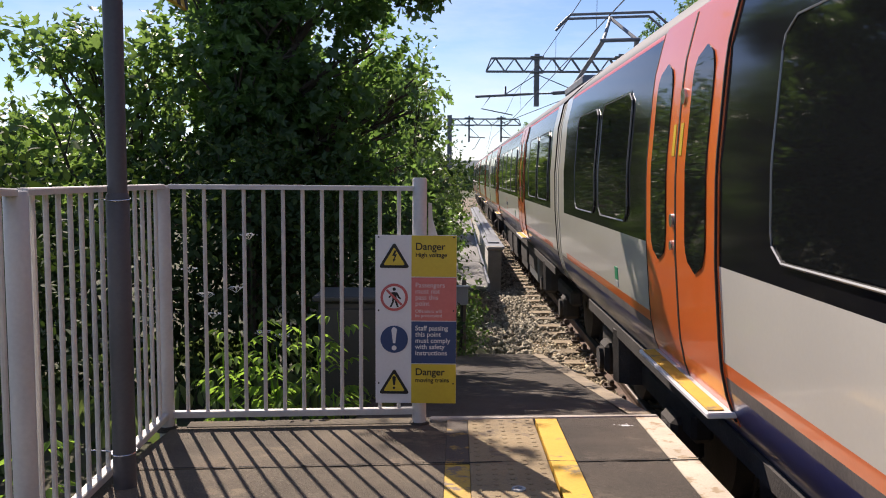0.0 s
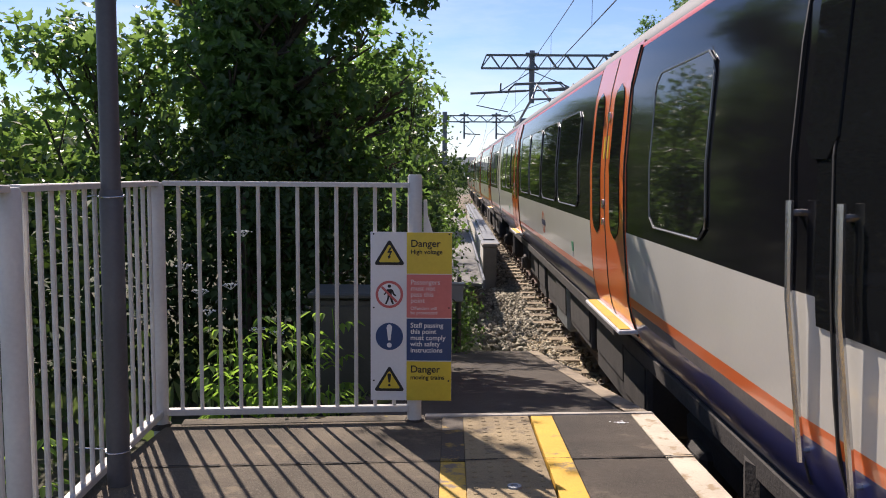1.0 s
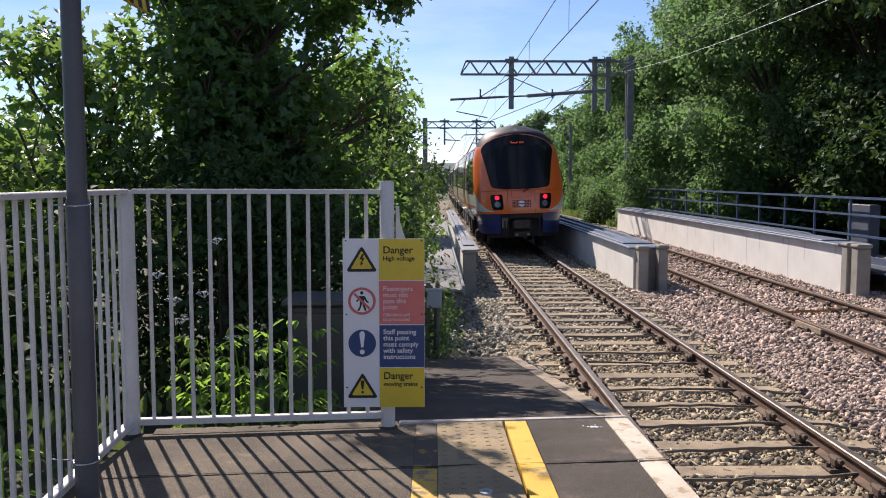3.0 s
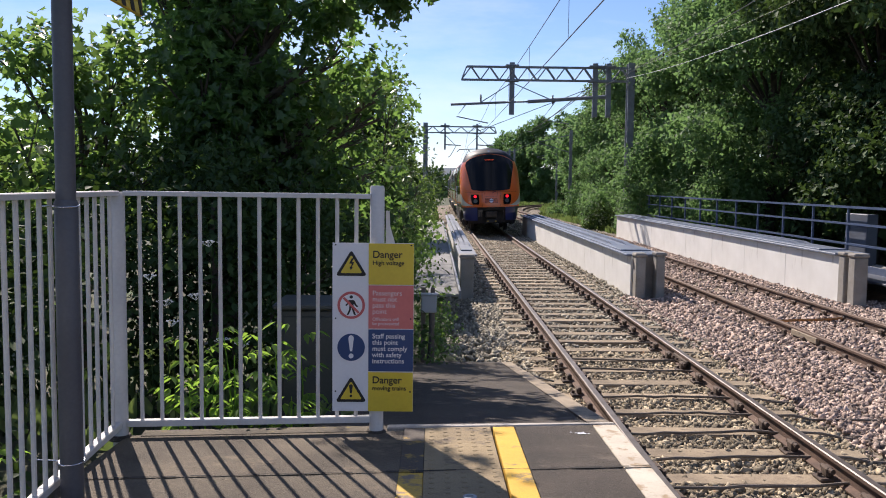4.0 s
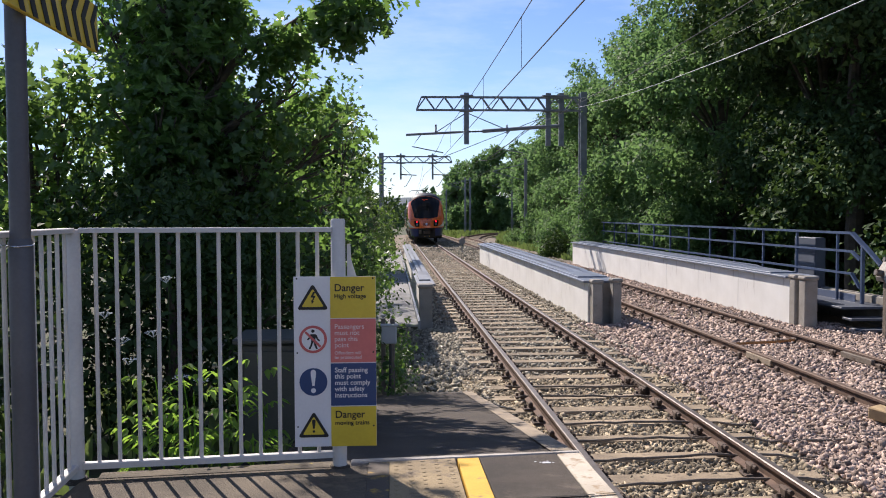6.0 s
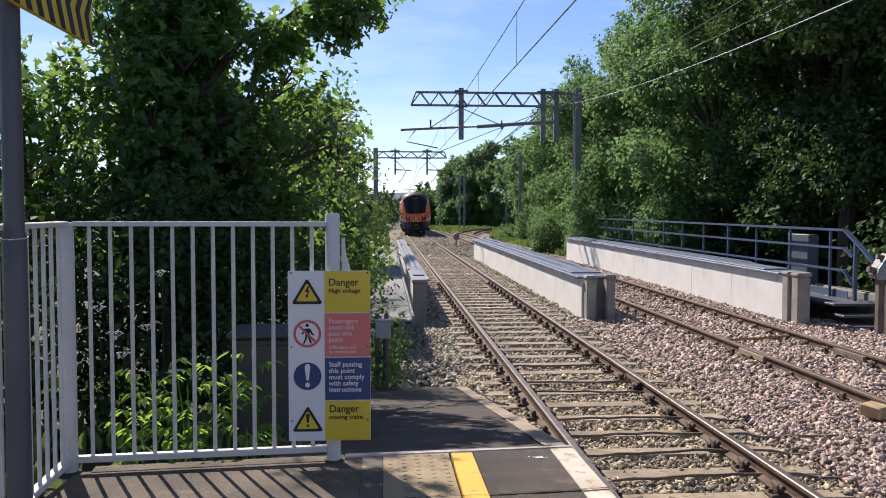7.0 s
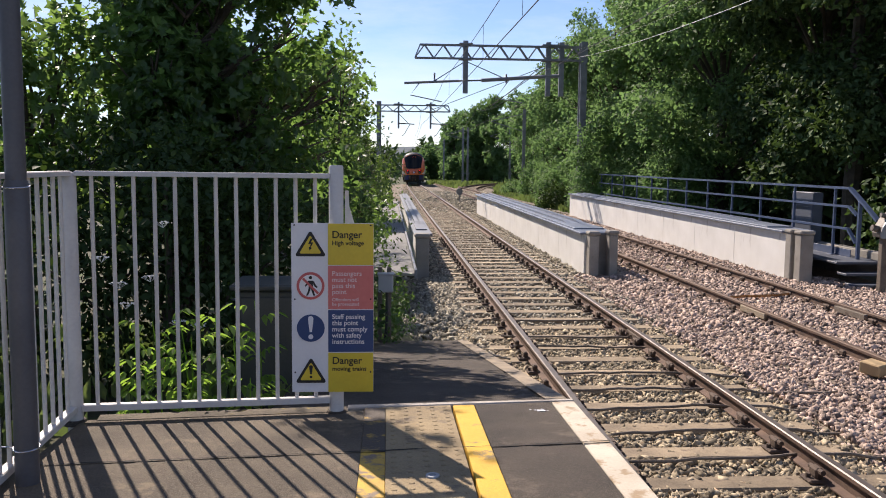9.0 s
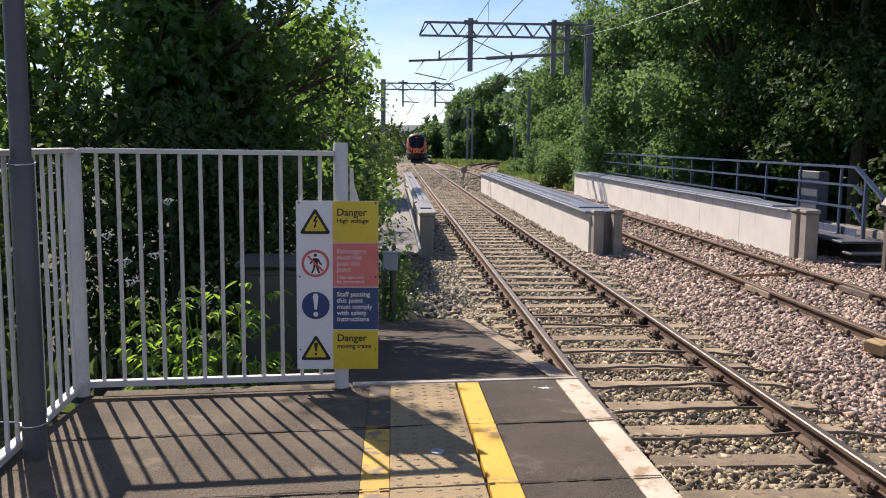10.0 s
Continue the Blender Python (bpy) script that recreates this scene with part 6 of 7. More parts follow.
    part("hook_plate", Build().box(-0.56, -0.38, 0.10, 0.16, 0.72, 1.02, 0.01), "timber", car)
    # cab sides
    for s in (-1, 1):
        def cab_lim(z):
            d = z - 1.68
            front = 2.95
            r = 0.38
            cut = 0.0 if d >= r else r - math.sqrt(max(0.0, r * r - (r - d) ** 2))
            return 1.0 + 0.85 * max(0.0, z - 1.92) + cut, front

        part("cab_side_window", skin_strip(Build(), 1.68, 2.96, cab_lim, 0.008, s, n=22, tapers=True), "train_glass", car, "dark curved cab side glass", smooth=True)
        part("door_line", skin_strip(Build(), 1.10, 2.95, lambda z: (2.84, 2.850), 0.012, s, n=10, tapers=True), "sign_black", car)
        part("door_line", skin_strip(Build(), 1.10, 2.95, lambda z: (3.13, 3.140), 0.012, s, n=10, tapers=True), "sign_black", car)
        for y in (2.74, 3.08):
            out = [s * (half_at(z, y, True) + 0.035) for z in (1.2, 1.75, 2.07)]
            part("handrail", Build().tube([(out[0], y, 1.2), (out[1], y, 1.75), (out[2], y, 2.07)], 0.013, 8), "chrome", car, "bright vertical handrail", smooth=True)
            for z in (1.24, 2.03):
                x = half_at(z, y, True)
                part("handrail_bracket", Build().tube([(s * (x - 0.01), y, z), (s * (x + 0.035), y, z)], 0.011, 8), "chrome", car, smooth=True)
        part("cab_door_window", skin_strip(Build(), 2.2, 2.85, rounded(2.93, 0.20, 2.2, 2.85, 0.05), 0.013, s, n=10, tapers=True), "train_glass", car, smooth=True)
        part("oval_hatch", skin_strip(Build(), 1.38, 1.66, rounded(2.25, 0.14, 1.38, 1.66, 0.07), 0.004, s, n=14, tapers=True), "train_cream", car, smooth=True)
        part("number_bar", skin_strip(Build(), 1.02, 1.10, lambda z: (1.75, 2.25), 0.005, s, n=3, tapers=True), "sign_white", car, "plain pale bar")


def make_car(length, has_cab, doors, windows, seed, keyed, panto=False, label=""):
    car = thing("train_car", label, "train car", group="cars of the departing train")
    car_shell(car, length, has_cab)
    for side in (-1, 1):
        for yc in doors:
            car_door(car, yc, side)
        for yc, w in windows:
            car_window(car, yc, w, side)
        for y in (doors[0] + 1.9, doors[1] + 1.78):
            part("exit_notice", skin_strip(Build(), 1.415, 1.505, lambda z: (y - 0.055, y + 0.055), 0.004, side, n=2), "exit_green", car, "small green notice")
            part("hatch", skin_strip(Build(), 1.365, 1.405, lambda z: (y - 0.045, y + 0.045), 0.004, side, n=2), "grey_box", car)
        mid = (doors[0] + doors[1]) / 2 - 0.08
        zc, r = 1.545, 0.135
        ring = Build()
        for i in range(28):
            p = [(mid + q * math.cos(a), zc + q * math.sin(a)) for a in (2 * math.pi * i / 28, 2 * math.pi * (i + 1) / 28) for q in (r, r * 0.72)]
            ring.add([(side * (half(z) + 0.004), y, z) for y, z in (p[0], p[1], p[3], p[2])], [(0, 1, 2, 3)])
        part("round_badge", ring, "train_orange", car, "orange ring badge")
        part("badge_bar", skin_strip(Build(), zc - 0.032, zc + 0.032, lambda z: (mid - 0.18, mid + 0.18), 0.006, side, n=2), "train_blue", car, "plain blue bar")
    front = 3.9 if has_cab else 2.6
    bogie(car, front, keyed.setdefault(car, []))
    bogie(car, length - 2.6, keyed[car])
    underframe(car, front + 2.1, length - 4.7, seed)
    if seed < 4:
        for k in range(5):
            y, w = length + 0.004 + k * (GAP - 0.008) / 5, 0.992 if k % 2 == 0 else 0.978
            hoop = [(sg * h * w, y, z - ROOF_DROP.get(z, 0.0) - 0.02) for sg, pts in ((-1, PROFILE[1:]), (1, PROFILE[-2:0:-1])) for z, h in pts]
            part("gangway_fold", Build().prism(hoop, (0, (GAP - 0.008) / 5 - 0.001, 0)), "gangway", car, "pale grey gangway fold" if k == 0 else "")
    for y in (length * 0.35, length * 0.65):
        part("roof_unit", Build().box(-0.75, 0.75, y - 1.3, y + 1.3, 3.16, 3.40, 0.08), "train_roof", car, "flat roof unit")
    if has_cab:
        cab(car)
    if panto:
        p = Build().tube([(-0.5, 4.9, 3.62), (-0.25, 3.2, 4.15)], 0.035, 8).tube([(0.5, 4.9, 3.62), (0.25, 3.2, 4.15)], 0.035, 8)
        p.tube([(-0.25, 3.2, 4.15), (0, 4.0, 4.62)], 0.028, 8).tube([(0.25, 3.2, 4.15), (0, 4.0, 4.62)], 0.028, 8).tube([(-0.3, 3.2, 4.15), (0.3, 3.2, 4.15)], 0.03, 8)
        for dy in (-0.18, 0.18):
            p.tube([(-0.85, 4.0 + dy, 4.48), (-0.65, 4.0 + dy, 4.66), (0.65, 4.0 + dy, 4.66), (0.85, 4.0 + dy, 4.48)], 0.022, 8)
        p.box(-0.6, 0.6, 3.0, 5.1, 3.50, 3.63, 0.02)
        part("pantograph", p, "gantry_steel", car, "folded steel current collector raised to the wire", smooth=True)
    return car


M["window_trim"] = plain("window_trim", (0.22, 0.225, 0.23), 0.35, 0.6)
M["train_sill"] = mat("train_sill", (0.17, 0.15, 0.14), (0.09, 0.08, 0.08), 3.0, 60, 0.7, bump=0.1)
M["gangway"] = mat("gangway", (0.46, 0.45, 0.41), (0.38, 0.37, 0.34), 2.0, 60, 0.6, bump=0.05)
M["exit_green"] = plain("exit_green", (0.02, 0.26, 0.12), 0.4)
WHEELS = {}
end_windows = [(4.62, 1.05)] + [(8.66 + 1.635 * i, 1.40) for i in range(4)] + [(17.45, 1.12), (18.80, 1.12)]
mid_windows = [(1.35, 1.25), (2.85, 1.25)] + [(7.15 + 1.60 * i, 1.42) for i in range(4)] + [(MID - 2.85, 1.25), (MID - 1.35, 1.25)]
CARS = [
    (make_car(LENGTH, True, (6.55, 15.6), end_windows, 1, WHEELS, False, "orange-fronted commuter train car with cream sides and lit red tail lamps"), 0.0, False),
    (make_car(MID, False, (5.1, MID - 5.1), mid_windows, 2, WHEELS, True, "commuter train car with orange doors and a pantograph on its roof"), LENGTH + GAP, False),
    (make_car(MID, False, (5.1, MID - 5.1), mid_windows, 3, WHEELS, False, "commuter train car with orange doors and black window band"), LENGTH + GAP + MID + GAP, False),
    (make_car(LENGTH, True, (6.55, 15.6), end_windows, 4, WHEELS, False, "leading commuter train car with orange front and doors"), 2 * LENGTH + 2 * MID + 3 * GAP, True),
]


# ---- plants ----
MAPLE_HALF = [(0.0, 0.0), (-0.08, 0.24), (0.16, 0.50), (0.34, 0.22), (0.64, 0.42), (0.68, 0.15), (1.0, 0.0)]


def leaf_shape(kind):
    """Corner points and faces of one leaf, folded along its rib: x to the tip, y across, z up."""
    if kind == "maple":
        up = [(x, y, 0.35 * y) for x, y in MAPLE_HALF]
        down = [(x, -y, 0.35 * y) for x, y in MAPLE_HALF[1:-1]]
        v = [(x, y, z - 0.18 * x * x) for x, y, z in up + down]
        return np.array(v), np.array([(0, 1, 2, 3, 4, 5, 6), (6, 11, 10, 9, 8, 7, 0)])
    if kind == "lance":
        v = [(0, 0, 0), (0.3, 0.19, 0.05), (0.65, 0.15, -0.02), (1, 0, -0.2), (0.65, -0.15, -0.02), (0.3, -0.19, 0.05)]
        return np.array(v, float), np.array([(0, 1, 2, 3), (0, 3, 4, 5)])
    if kind == "oval":
        v = [(0, 0, 0), (0.25, 0.27, 0.06), (0.62, 0.27, 0.04), (1, 0, -0.15), (0.62, -0.27, 0.04), (0.25, -0.27, 0.06)]
        return np.array(v, float), np.array([(0, 1, 2, 3), (0, 3, 4, 5)])
    v = [(0, 0, 0), (0.42, 0.34, 0.10), (1, 0, -0.12), (0.42, -0.34, 0.10)]
    return np.array(v, float), np.array([(0, 2, 1), (0, 3, 2)])


def leaf_mesh(name, places, tips, ups, sizes, kind, material):
    base, face = leaf_shape(kind)
    tips = tips / np.linalg.norm(tips, axis=1)[:, None]
    ups = ups - (ups * tips).sum(1)[:, None] * tips
    ups /= np.maximum(np.linalg.norm(ups, axis=1), 1e-6)[:, None]
    side = np.cross(ups, tips)
    v = places[:, None] + sizes[:, None, None] * (base[None, :, :1] * tips[:, None] + base[None, :, 1:2] * side[:, None] + base[None, :, 2:] * ups[:, None])
    f = face[None] + (np.arange(len(places)) * len(base))[:, None, None]
    return fast_mesh(name, v.reshape(-1, 3), f.reshape(-1, face.shape[1]), material)


def crown_leaves(name, blobs, density, size, kind, material, seed, per_twig=14, twig=0.35, shell=0.5, ground=None, gaps=0.25, face=0.25):
    """Leaves on short twigs that fill the outer part of each blob (x, y, z, rx, ry, rz); gaps open where a slow noise is low."""
    rng = np.random.default_rng(seed)
    P, T, U, S = [], [], [], []
    for bx, by, bz, rx, ry, rz, *thick in blobs:
        n = max(3, int(density * (thick[0] if thick else 1) * (rx * ry * rz) ** (2 / 3)))
        d = rng.normal(size=(n, 3))
        d /= np.linalg.norm(d, axis=1)[:, None]
        rad = shell + (1 - shell) * rng.uniform(0, 1, n) ** 0.6
        lump = np.array([noise.noise(Vector((bx + 1.4 * q[0] * 2, by + q[1] * 2.8, bz + 2.8 * q[2] + seed))) for q in d])
        rad *= 1 + 0.28 * lump
        c = np.array((bx, by, bz)) + d * rad[:, None] * np.array((rx, ry, rz))
        keep = np.array([noise.noise(Vector((p[0] * 1.7, p[1] * 1.7, p[2] * 1.7 + seed))) for p in c]) > -gaps
        if ground is not None:
            keep &= c[:, 2] > ground
        c, d = c[keep], d[keep]
        n = len(c)
        if not n:
            continue
        way = d + rng.normal(scale=0.45, size=(n, 3)) + np.array((0, 0, 0.25))
        way /= np.linalg.norm(way, axis=1)[:, None]
        k = per_twig
        u = (np.arange(k) + 0.5) / k
        spread = rng.normal(scale=0.30 * twig, size=(n, k, 3))
        pos = c[:, None] + way[:, None] * (u[None, :, None] * twig) + spread
        tip = way[:, None] * 0.4 + rng.normal(scale=0.7, size=(n, k, 3)) + np.array((0, 0, -0.25))
        up = np.array((0, 0, 1.0 - 0.6 * face)) + d[:, None] * 1.4 * face + rng.normal(scale=0.42, size=(n, k, 3))
        P.append(pos.reshape(-1, 3))
        T.append(tip.reshape(-1, 3))
        U.append(up.reshape(-1, 3))
        S.append(size * rng.uniform(0.55, 1.25, n * k))
    return leaf_mesh(name, np.concatenate(P), np.concatenate(T), np.concatenate(U), np.concatenate(S), kind, material)


def make_tree(name, label, base, height, blobs, density, size, kind, material, seed, category="tree", trunk_r=0.1, **more):
    t = thing(name, label, category)
    rng = random.Random(seed)
    b = Build()
    x, y, z = base
    pts, rs = [], []
    for i in range(7):
        u = i / 6
        pts.append((x + rng.uniform(-0.06, 0.06) * height * 0.15, y + rng.uniform(-0.06, 0.06) * height * 0.15, z - 0.25 + height * u))
        rs.append(trunk_r * (1.1 - 0.85 * u))
    b.tube(pts, rs, 9)
    part("trunk", b, "bark", t, smooth=True)
    for bx, by, bz, rx, ry, rz, *_ in blobs:
        if abs(by - y) > 4.5 or min(rx, rz) < 0.11:
            continue
        u = max(0.1, min(0.8, (bz - z - 0.5 * rz) / height * 0.8))
        p = Vector(pts[min(6, int(u * 6))])
        q = Vector((bx, by, bz + 0.2 * rz))
        mid = p.lerp(q, 0.5) + Vector((rng.uniform(-0.1, 0.1), rng.uniform(-0.1, 0.1), 0.12)) * (q - p).length
        lb = Build().tube([p, mid, q], [trunk_r * 0.34, trunk_r * 0.22, trunk_r * 0.08], 6)
        for _ in range(4):
            e = q + Vector((rng.uniform(-1, 1) * rx, rng.uniform(-1, 1) * ry, rng.uniform(-0.4, 1) * rz)) * 0.8
            lb.tube([mid.lerp(q, rng.uniform(0.2, 0.9)), e], [trunk_r * 0.14, trunk_r * 0.05], 4)
        part("limb", lb, "bark", t, smooth=True)
    part("crown", crown_leaves("crown", blobs, density, size, kind, material, seed, **more), None, t)
    return t


def cluster(seed, n, xs, ys, zs, rs, flat=0.7):
    """Blobs of leaf strewn through a block of space."""
    rng = random.Random(seed)
    out = []
    for _ in range(n):
        r = rng.uniform(*rs)
        out.append((rng.uniform(*xs), rng.uniform(*ys), rng.uniform(*zs), r, r, r * flat))
    return out


# the sycamore beyond the railing, its neighbours, the hedge beside the ramp
ARM = [(-1.12 + 0.95 * u, 7.95, 3.50 + 0.46 * u + 0.05 * math.sin(9 * u), 0.15 - 0.05 * u, 0.2, 0.07, 5) for u in (0, 0.14, 0.28, 0.42, 0.56, 0.7, 0.84, 1.0)]
make_tree("sycamore_tree", "broad sycamore tree with dense dark green leaves behind the railing", (-2.0, 8.3, 0.2), 4.3,
          [(-1.95, 8.4, 3.3, 0.5, 0.7, 1.1, 3.0), (-1.9, 8.2, 2.2, 0.65, 0.7, 0.9, 3.0), (-1.9, 8.5, 4.1, 0.45, 0.6, 0.6, 2.4)]
          + cluster(51, 14, (-2.4, -1.55), (7.6, 8.8), (1.8, 4.4), (0.26, 0.42)) + cluster(52, 13, (-1.8, -1.5), (7.6, 8.6), (1.8, 4.4), (0.16, 0.26))
          + cluster(65, 22, (-1.35, -0.82), (7.6, 8.7), (1.5, 3.35), (0.15, 0.25)) + cluster(66, 8, (-0.95, -0.50), (7.8, 9.0), (1.9, 3.0), (0.14, 0.22))
          # cluster 71 is leaf added above the view to shade the tactile paving
          + cluster(72, 4, (-2.8, -2.4), (7.9, 8.5), (3.6, 4.7), (0.2, 0.32)) + cluster(71, 5, (-1.98, -1.72), (7.7, 8.5), (4.35, 4.9), (0.09, 0.15)) + ARM + [(-0.58, 7.9, 3.62, 0.14, 0.2, 0.09, 4), (-0.36, 7.9, 3.70, 0.13, 0.16, 0.08, 4), (-0.25, 7.9, 3.86, 0.10, 0.12, 0.09, 4), (-0.72, 7.9, 3.45, 0.12, 0.18, 0.1, 4), (-0.45, 7.9, 4.02, 0.14, 0.16, 0.12, 4), (-0.62, 7.9, 3.95, 0.1, 0.14, 0.06, 3)],
          170, 0.094, "maple", "sycamore", 11, trunk_r=0.13, gaps=0.35, shell=0.3, face=0.35, twig=0.22)
make_tree("maple_tree", "young maple tree with sunlit yellow-green leaves", (-3.3, 8.2, 0.2), 3.0,
          cluster(53, 24, (-3.75, -2.45), (7.5, 8.5), (1.4, 3.15), (0.18, 0.36)) + cluster(54, 7, (-4.0, -2.7), (7.6, 8.2), (3.0, 3.45), (0.14, 0.26)),
          135, 0.112, "maple", "sapling", 12, trunk_r=0.07, gaps=0.25, twig=0.3)
make_tree("hazel_bush", "leafy hazel bush beside the young maple", (-4.4, 7.6, 0.2), 1.8,
          cluster(55, 16, (-5.2, -3.7), (6.9, 8.2), (0.7, 2.35), (0.3, 0.5)), 140, 0.11, "maple", "sapling", 19, "bush", trunk_r=0.05, gaps=0.3)
make_tree("sapling_hedge", "upright sapling thicket with sunlit leaves beside the ramp", (-0.62, 10.6, 0.0), 2.8,
          cluster(56, 34, (-1.1, -0.40), (9.8, 11.6), (0.8, 3.2), (0.14, 0.26)) + cluster(57, 9, (-0.42, -0.12), (9.9, 11.6), (0.3, 1.9), (0.16, 0.26))
          + [(-0.42, 10.6, 2.95, 0.16, 0.2, 0.25), (-0.37, 10.5, 3.3, 0.07, 0.08, 0.2), (-0.34, 10.5, 3.6, 0.05, 0.06, 0.16)],
          270, 0.062, "maple", "hedge_leaf", 13, "hedge", trunk_r=0.045, gaps=0.3, twig=0.24)
make_tree("hedge_bush", "dense green bush overhanging the bridge walkway", (-0.9, 14.5, 0.0), 1.8,
          cluster(58, 22, (-1.5, -0.62), (12.2, 19), (0.5, 2.1), (0.3, 0.5)) + cluster(67, 16, (-0.5, -0.12), (12.5, 17), (0.9, 2.5), (0.18, 0.28)) + cluster(59, 14, (-1.8, -0.9), (19, 32), (0.3, 2.2), (0.45, 0.7)),
          210, 0.066, "oval", "wood_leaf_shaded", 14, "hedge", trunk_r=0.05, gaps=0.4)
for k, (x, y, h, r) in enumerate(((-3.4, 14.5, 6.3, 1.5), (-6.2, 13.5, 3.5, 1.6), (-8.6, 17, 3.9, 2.0), (-4.6, 20, 6.8, 1.8), (-5.6, 27, 7.0, 2.0), (-5.6, 36, 7.0, 2.2), (-6.0, 47, 7.0, 2.4))):
    make_tree("lineside_tree", "leafy lineside tree behind the hedge", (x, y, -0.3), h * 0.75, cluster(70 + int(y), 16, (x - r * 0.6, x + r * 0.6), (y - r * 0.7, y + r * 0.7), (0.8, h - 1.0), (r * 0.35, r * 0.55)), 52, 0.17, "simple", "maple", 80 + k, trunk_r=0.13, gaps=0.5)
for x, y, r in ((-0.05, 9.95, 0.16), (0.16, 10.25, 0.14), (-0.12, 9.45, 0.15), (0.05, 9.35, 0.10), (0.18, 11.2, 0.18), (0.25, 12.3, 0.2), (0.12, 13.0, 0.2), (-0.1, 11.8, 0.3)):
    make_tree("ivy_clump", "low sunlit clump of ivy and weeds at the ramp foot", (x, y, -0.15), 0.2, [(x, y, 0.0, r, r, 0.16, 2.5), (x - 0.5 * r, y + 0.6 * r, 0.16, 0.8 * r, 0.8 * r, 0.2, 2.5)], 260, 0.055, "oval", "hedge_leaf", int(90 + 100 * y), "weeds", trunk_r=0.006, gaps=0.5, twig=0.1, per_twig=8)
make_tree("thicket", "thicket behind the platform railing with shade in its leaf colour", (-1.6, 6.4, 0.4), 1.8,
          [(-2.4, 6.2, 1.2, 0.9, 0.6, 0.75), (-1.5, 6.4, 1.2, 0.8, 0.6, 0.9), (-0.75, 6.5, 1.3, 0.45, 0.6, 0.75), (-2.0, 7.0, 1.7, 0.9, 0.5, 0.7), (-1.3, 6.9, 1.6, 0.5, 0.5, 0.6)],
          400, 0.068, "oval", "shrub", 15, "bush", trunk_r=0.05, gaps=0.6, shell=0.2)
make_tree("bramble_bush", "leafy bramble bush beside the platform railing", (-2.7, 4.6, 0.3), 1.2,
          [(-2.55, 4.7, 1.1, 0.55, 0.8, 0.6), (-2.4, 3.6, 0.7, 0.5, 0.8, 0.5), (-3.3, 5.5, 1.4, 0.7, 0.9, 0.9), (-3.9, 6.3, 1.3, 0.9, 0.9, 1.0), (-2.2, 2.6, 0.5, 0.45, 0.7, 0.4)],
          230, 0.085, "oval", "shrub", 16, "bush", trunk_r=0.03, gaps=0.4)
make_tree("round_tree", "round-topped green tree beyond the hedge", (-2.6, 28, -0.5), 5.2,
          [(-2.4, 28, 4.3, 1.5, 1.8, 1.3), (-3.4, 28, 3.4, 1.6, 1.8, 1.5), (-1.7, 27.5, 2.8, 1.1, 1.6, 1.5), (-2.6, 27, 1.6, 1.6, 1.8, 1.4)],
          150, 0.19, "simple", "maple", 17, trunk_r=0.16, gaps=0.5)
make_tree("lineside_bush", "green lineside bush beyond the bridge", (-2.2, 46, -0.6), 2.4,
          cluster(60, 38, (-4.6, -2.7), (38, 70), (0.2, 4.2), (0.6, 1.1)) + cluster(61, 36, (-5.5, -3.2), (70, 125), (-0.2, 4.0), (0.9, 1.5)) + cluster(62, 20, (-2.8, -0.6), (92, 150), (-1.2, 1.6), (0.7, 1.2)) + cluster(68, 30, (-2.3, -0.5), (40.5, 60), (-0.2, 2.3), (0.45, 0.75)),
          36, 0.28, "simple", "maple", 18, "bush", trunk_r=0.08, gaps=0.5)


def make_elder():
    """Bright shoots with long leaflets just behind the railing."""
    rng = np.random.default_rng(21)
    for k, (x, y, h) in enumerate(((-1.30, 4.42, 0.34), (-1.16, 4.50, 0.42), (-1.02, 4.40, 0.36), (-0.90, 4.52, 0.44), (-0.78, 4.45, 0.34), (-0.66, 4.6, 0.50), (-1.22, 4.3, 0.20), (-0.95, 4.32, 0.22), (-1.05, 4.65, 0.46), (-0.72, 4.3, 0.16), (-1.95, 3.05, 0.30), (-1.8, 3.4, 0.3))):
        e = thing("elder_shoot", "bright green leafy shoot growing by the railing", "plant", group="green shoots by the railing")
        z0 = 0.50 if x > -1.5 else 0.30
        top = Vector((x + rng.uniform(-0.06, 0.06), y + rng.uniform(-0.08, 0.03), 0.86 + h if x > -1.5 else 0.85 + h * 0.6))
        mid = Vector((x, y, z0)).lerp(top, 0.6) + Vector((0.02, 0, 0.02))
        part("stem", Build().tube([(x, y, z0 - 0.2), mid, top], [0.006, 0.005, 0.002], 6), "elder", e)
        P, T, U, S = [], [], [], []
        for j in range(9):
            u = 0.35 + 0.65 * (j + 0.5) / 9
            c = Vector((x, y, z0)).lerp(top, u)
            ang = rng.uniform(0, 6.28)
            out = Vector((math.cos(ang), math.sin(ang), rng.uniform(0.0, 0.5))).normalized()
            side = out.cross(Vector((0, 0, 1))).normalized()
            for q in range(5):
                stem = 0.05 + 0.035 * (q // 2)
                d = out if q == 4 else (out * 0.5 + side * (1 if q % 2 else -1)).normalized()
                P.append(c + out * (stem if q < 4 else 0.12))
                T.append(d + Vector((0, 0, -0.55)))
                U.append(Vector((0, 0, 1)) + Vector(rng.normal(scale=0.25, size=3)))
                S.append(rng.uniform(0.05, 0.092))
        part("leaves", leaf_mesh("leaves", np.array(P), np.array(T), np.array(U), np.array(S), "lance", "elder"), None, e)


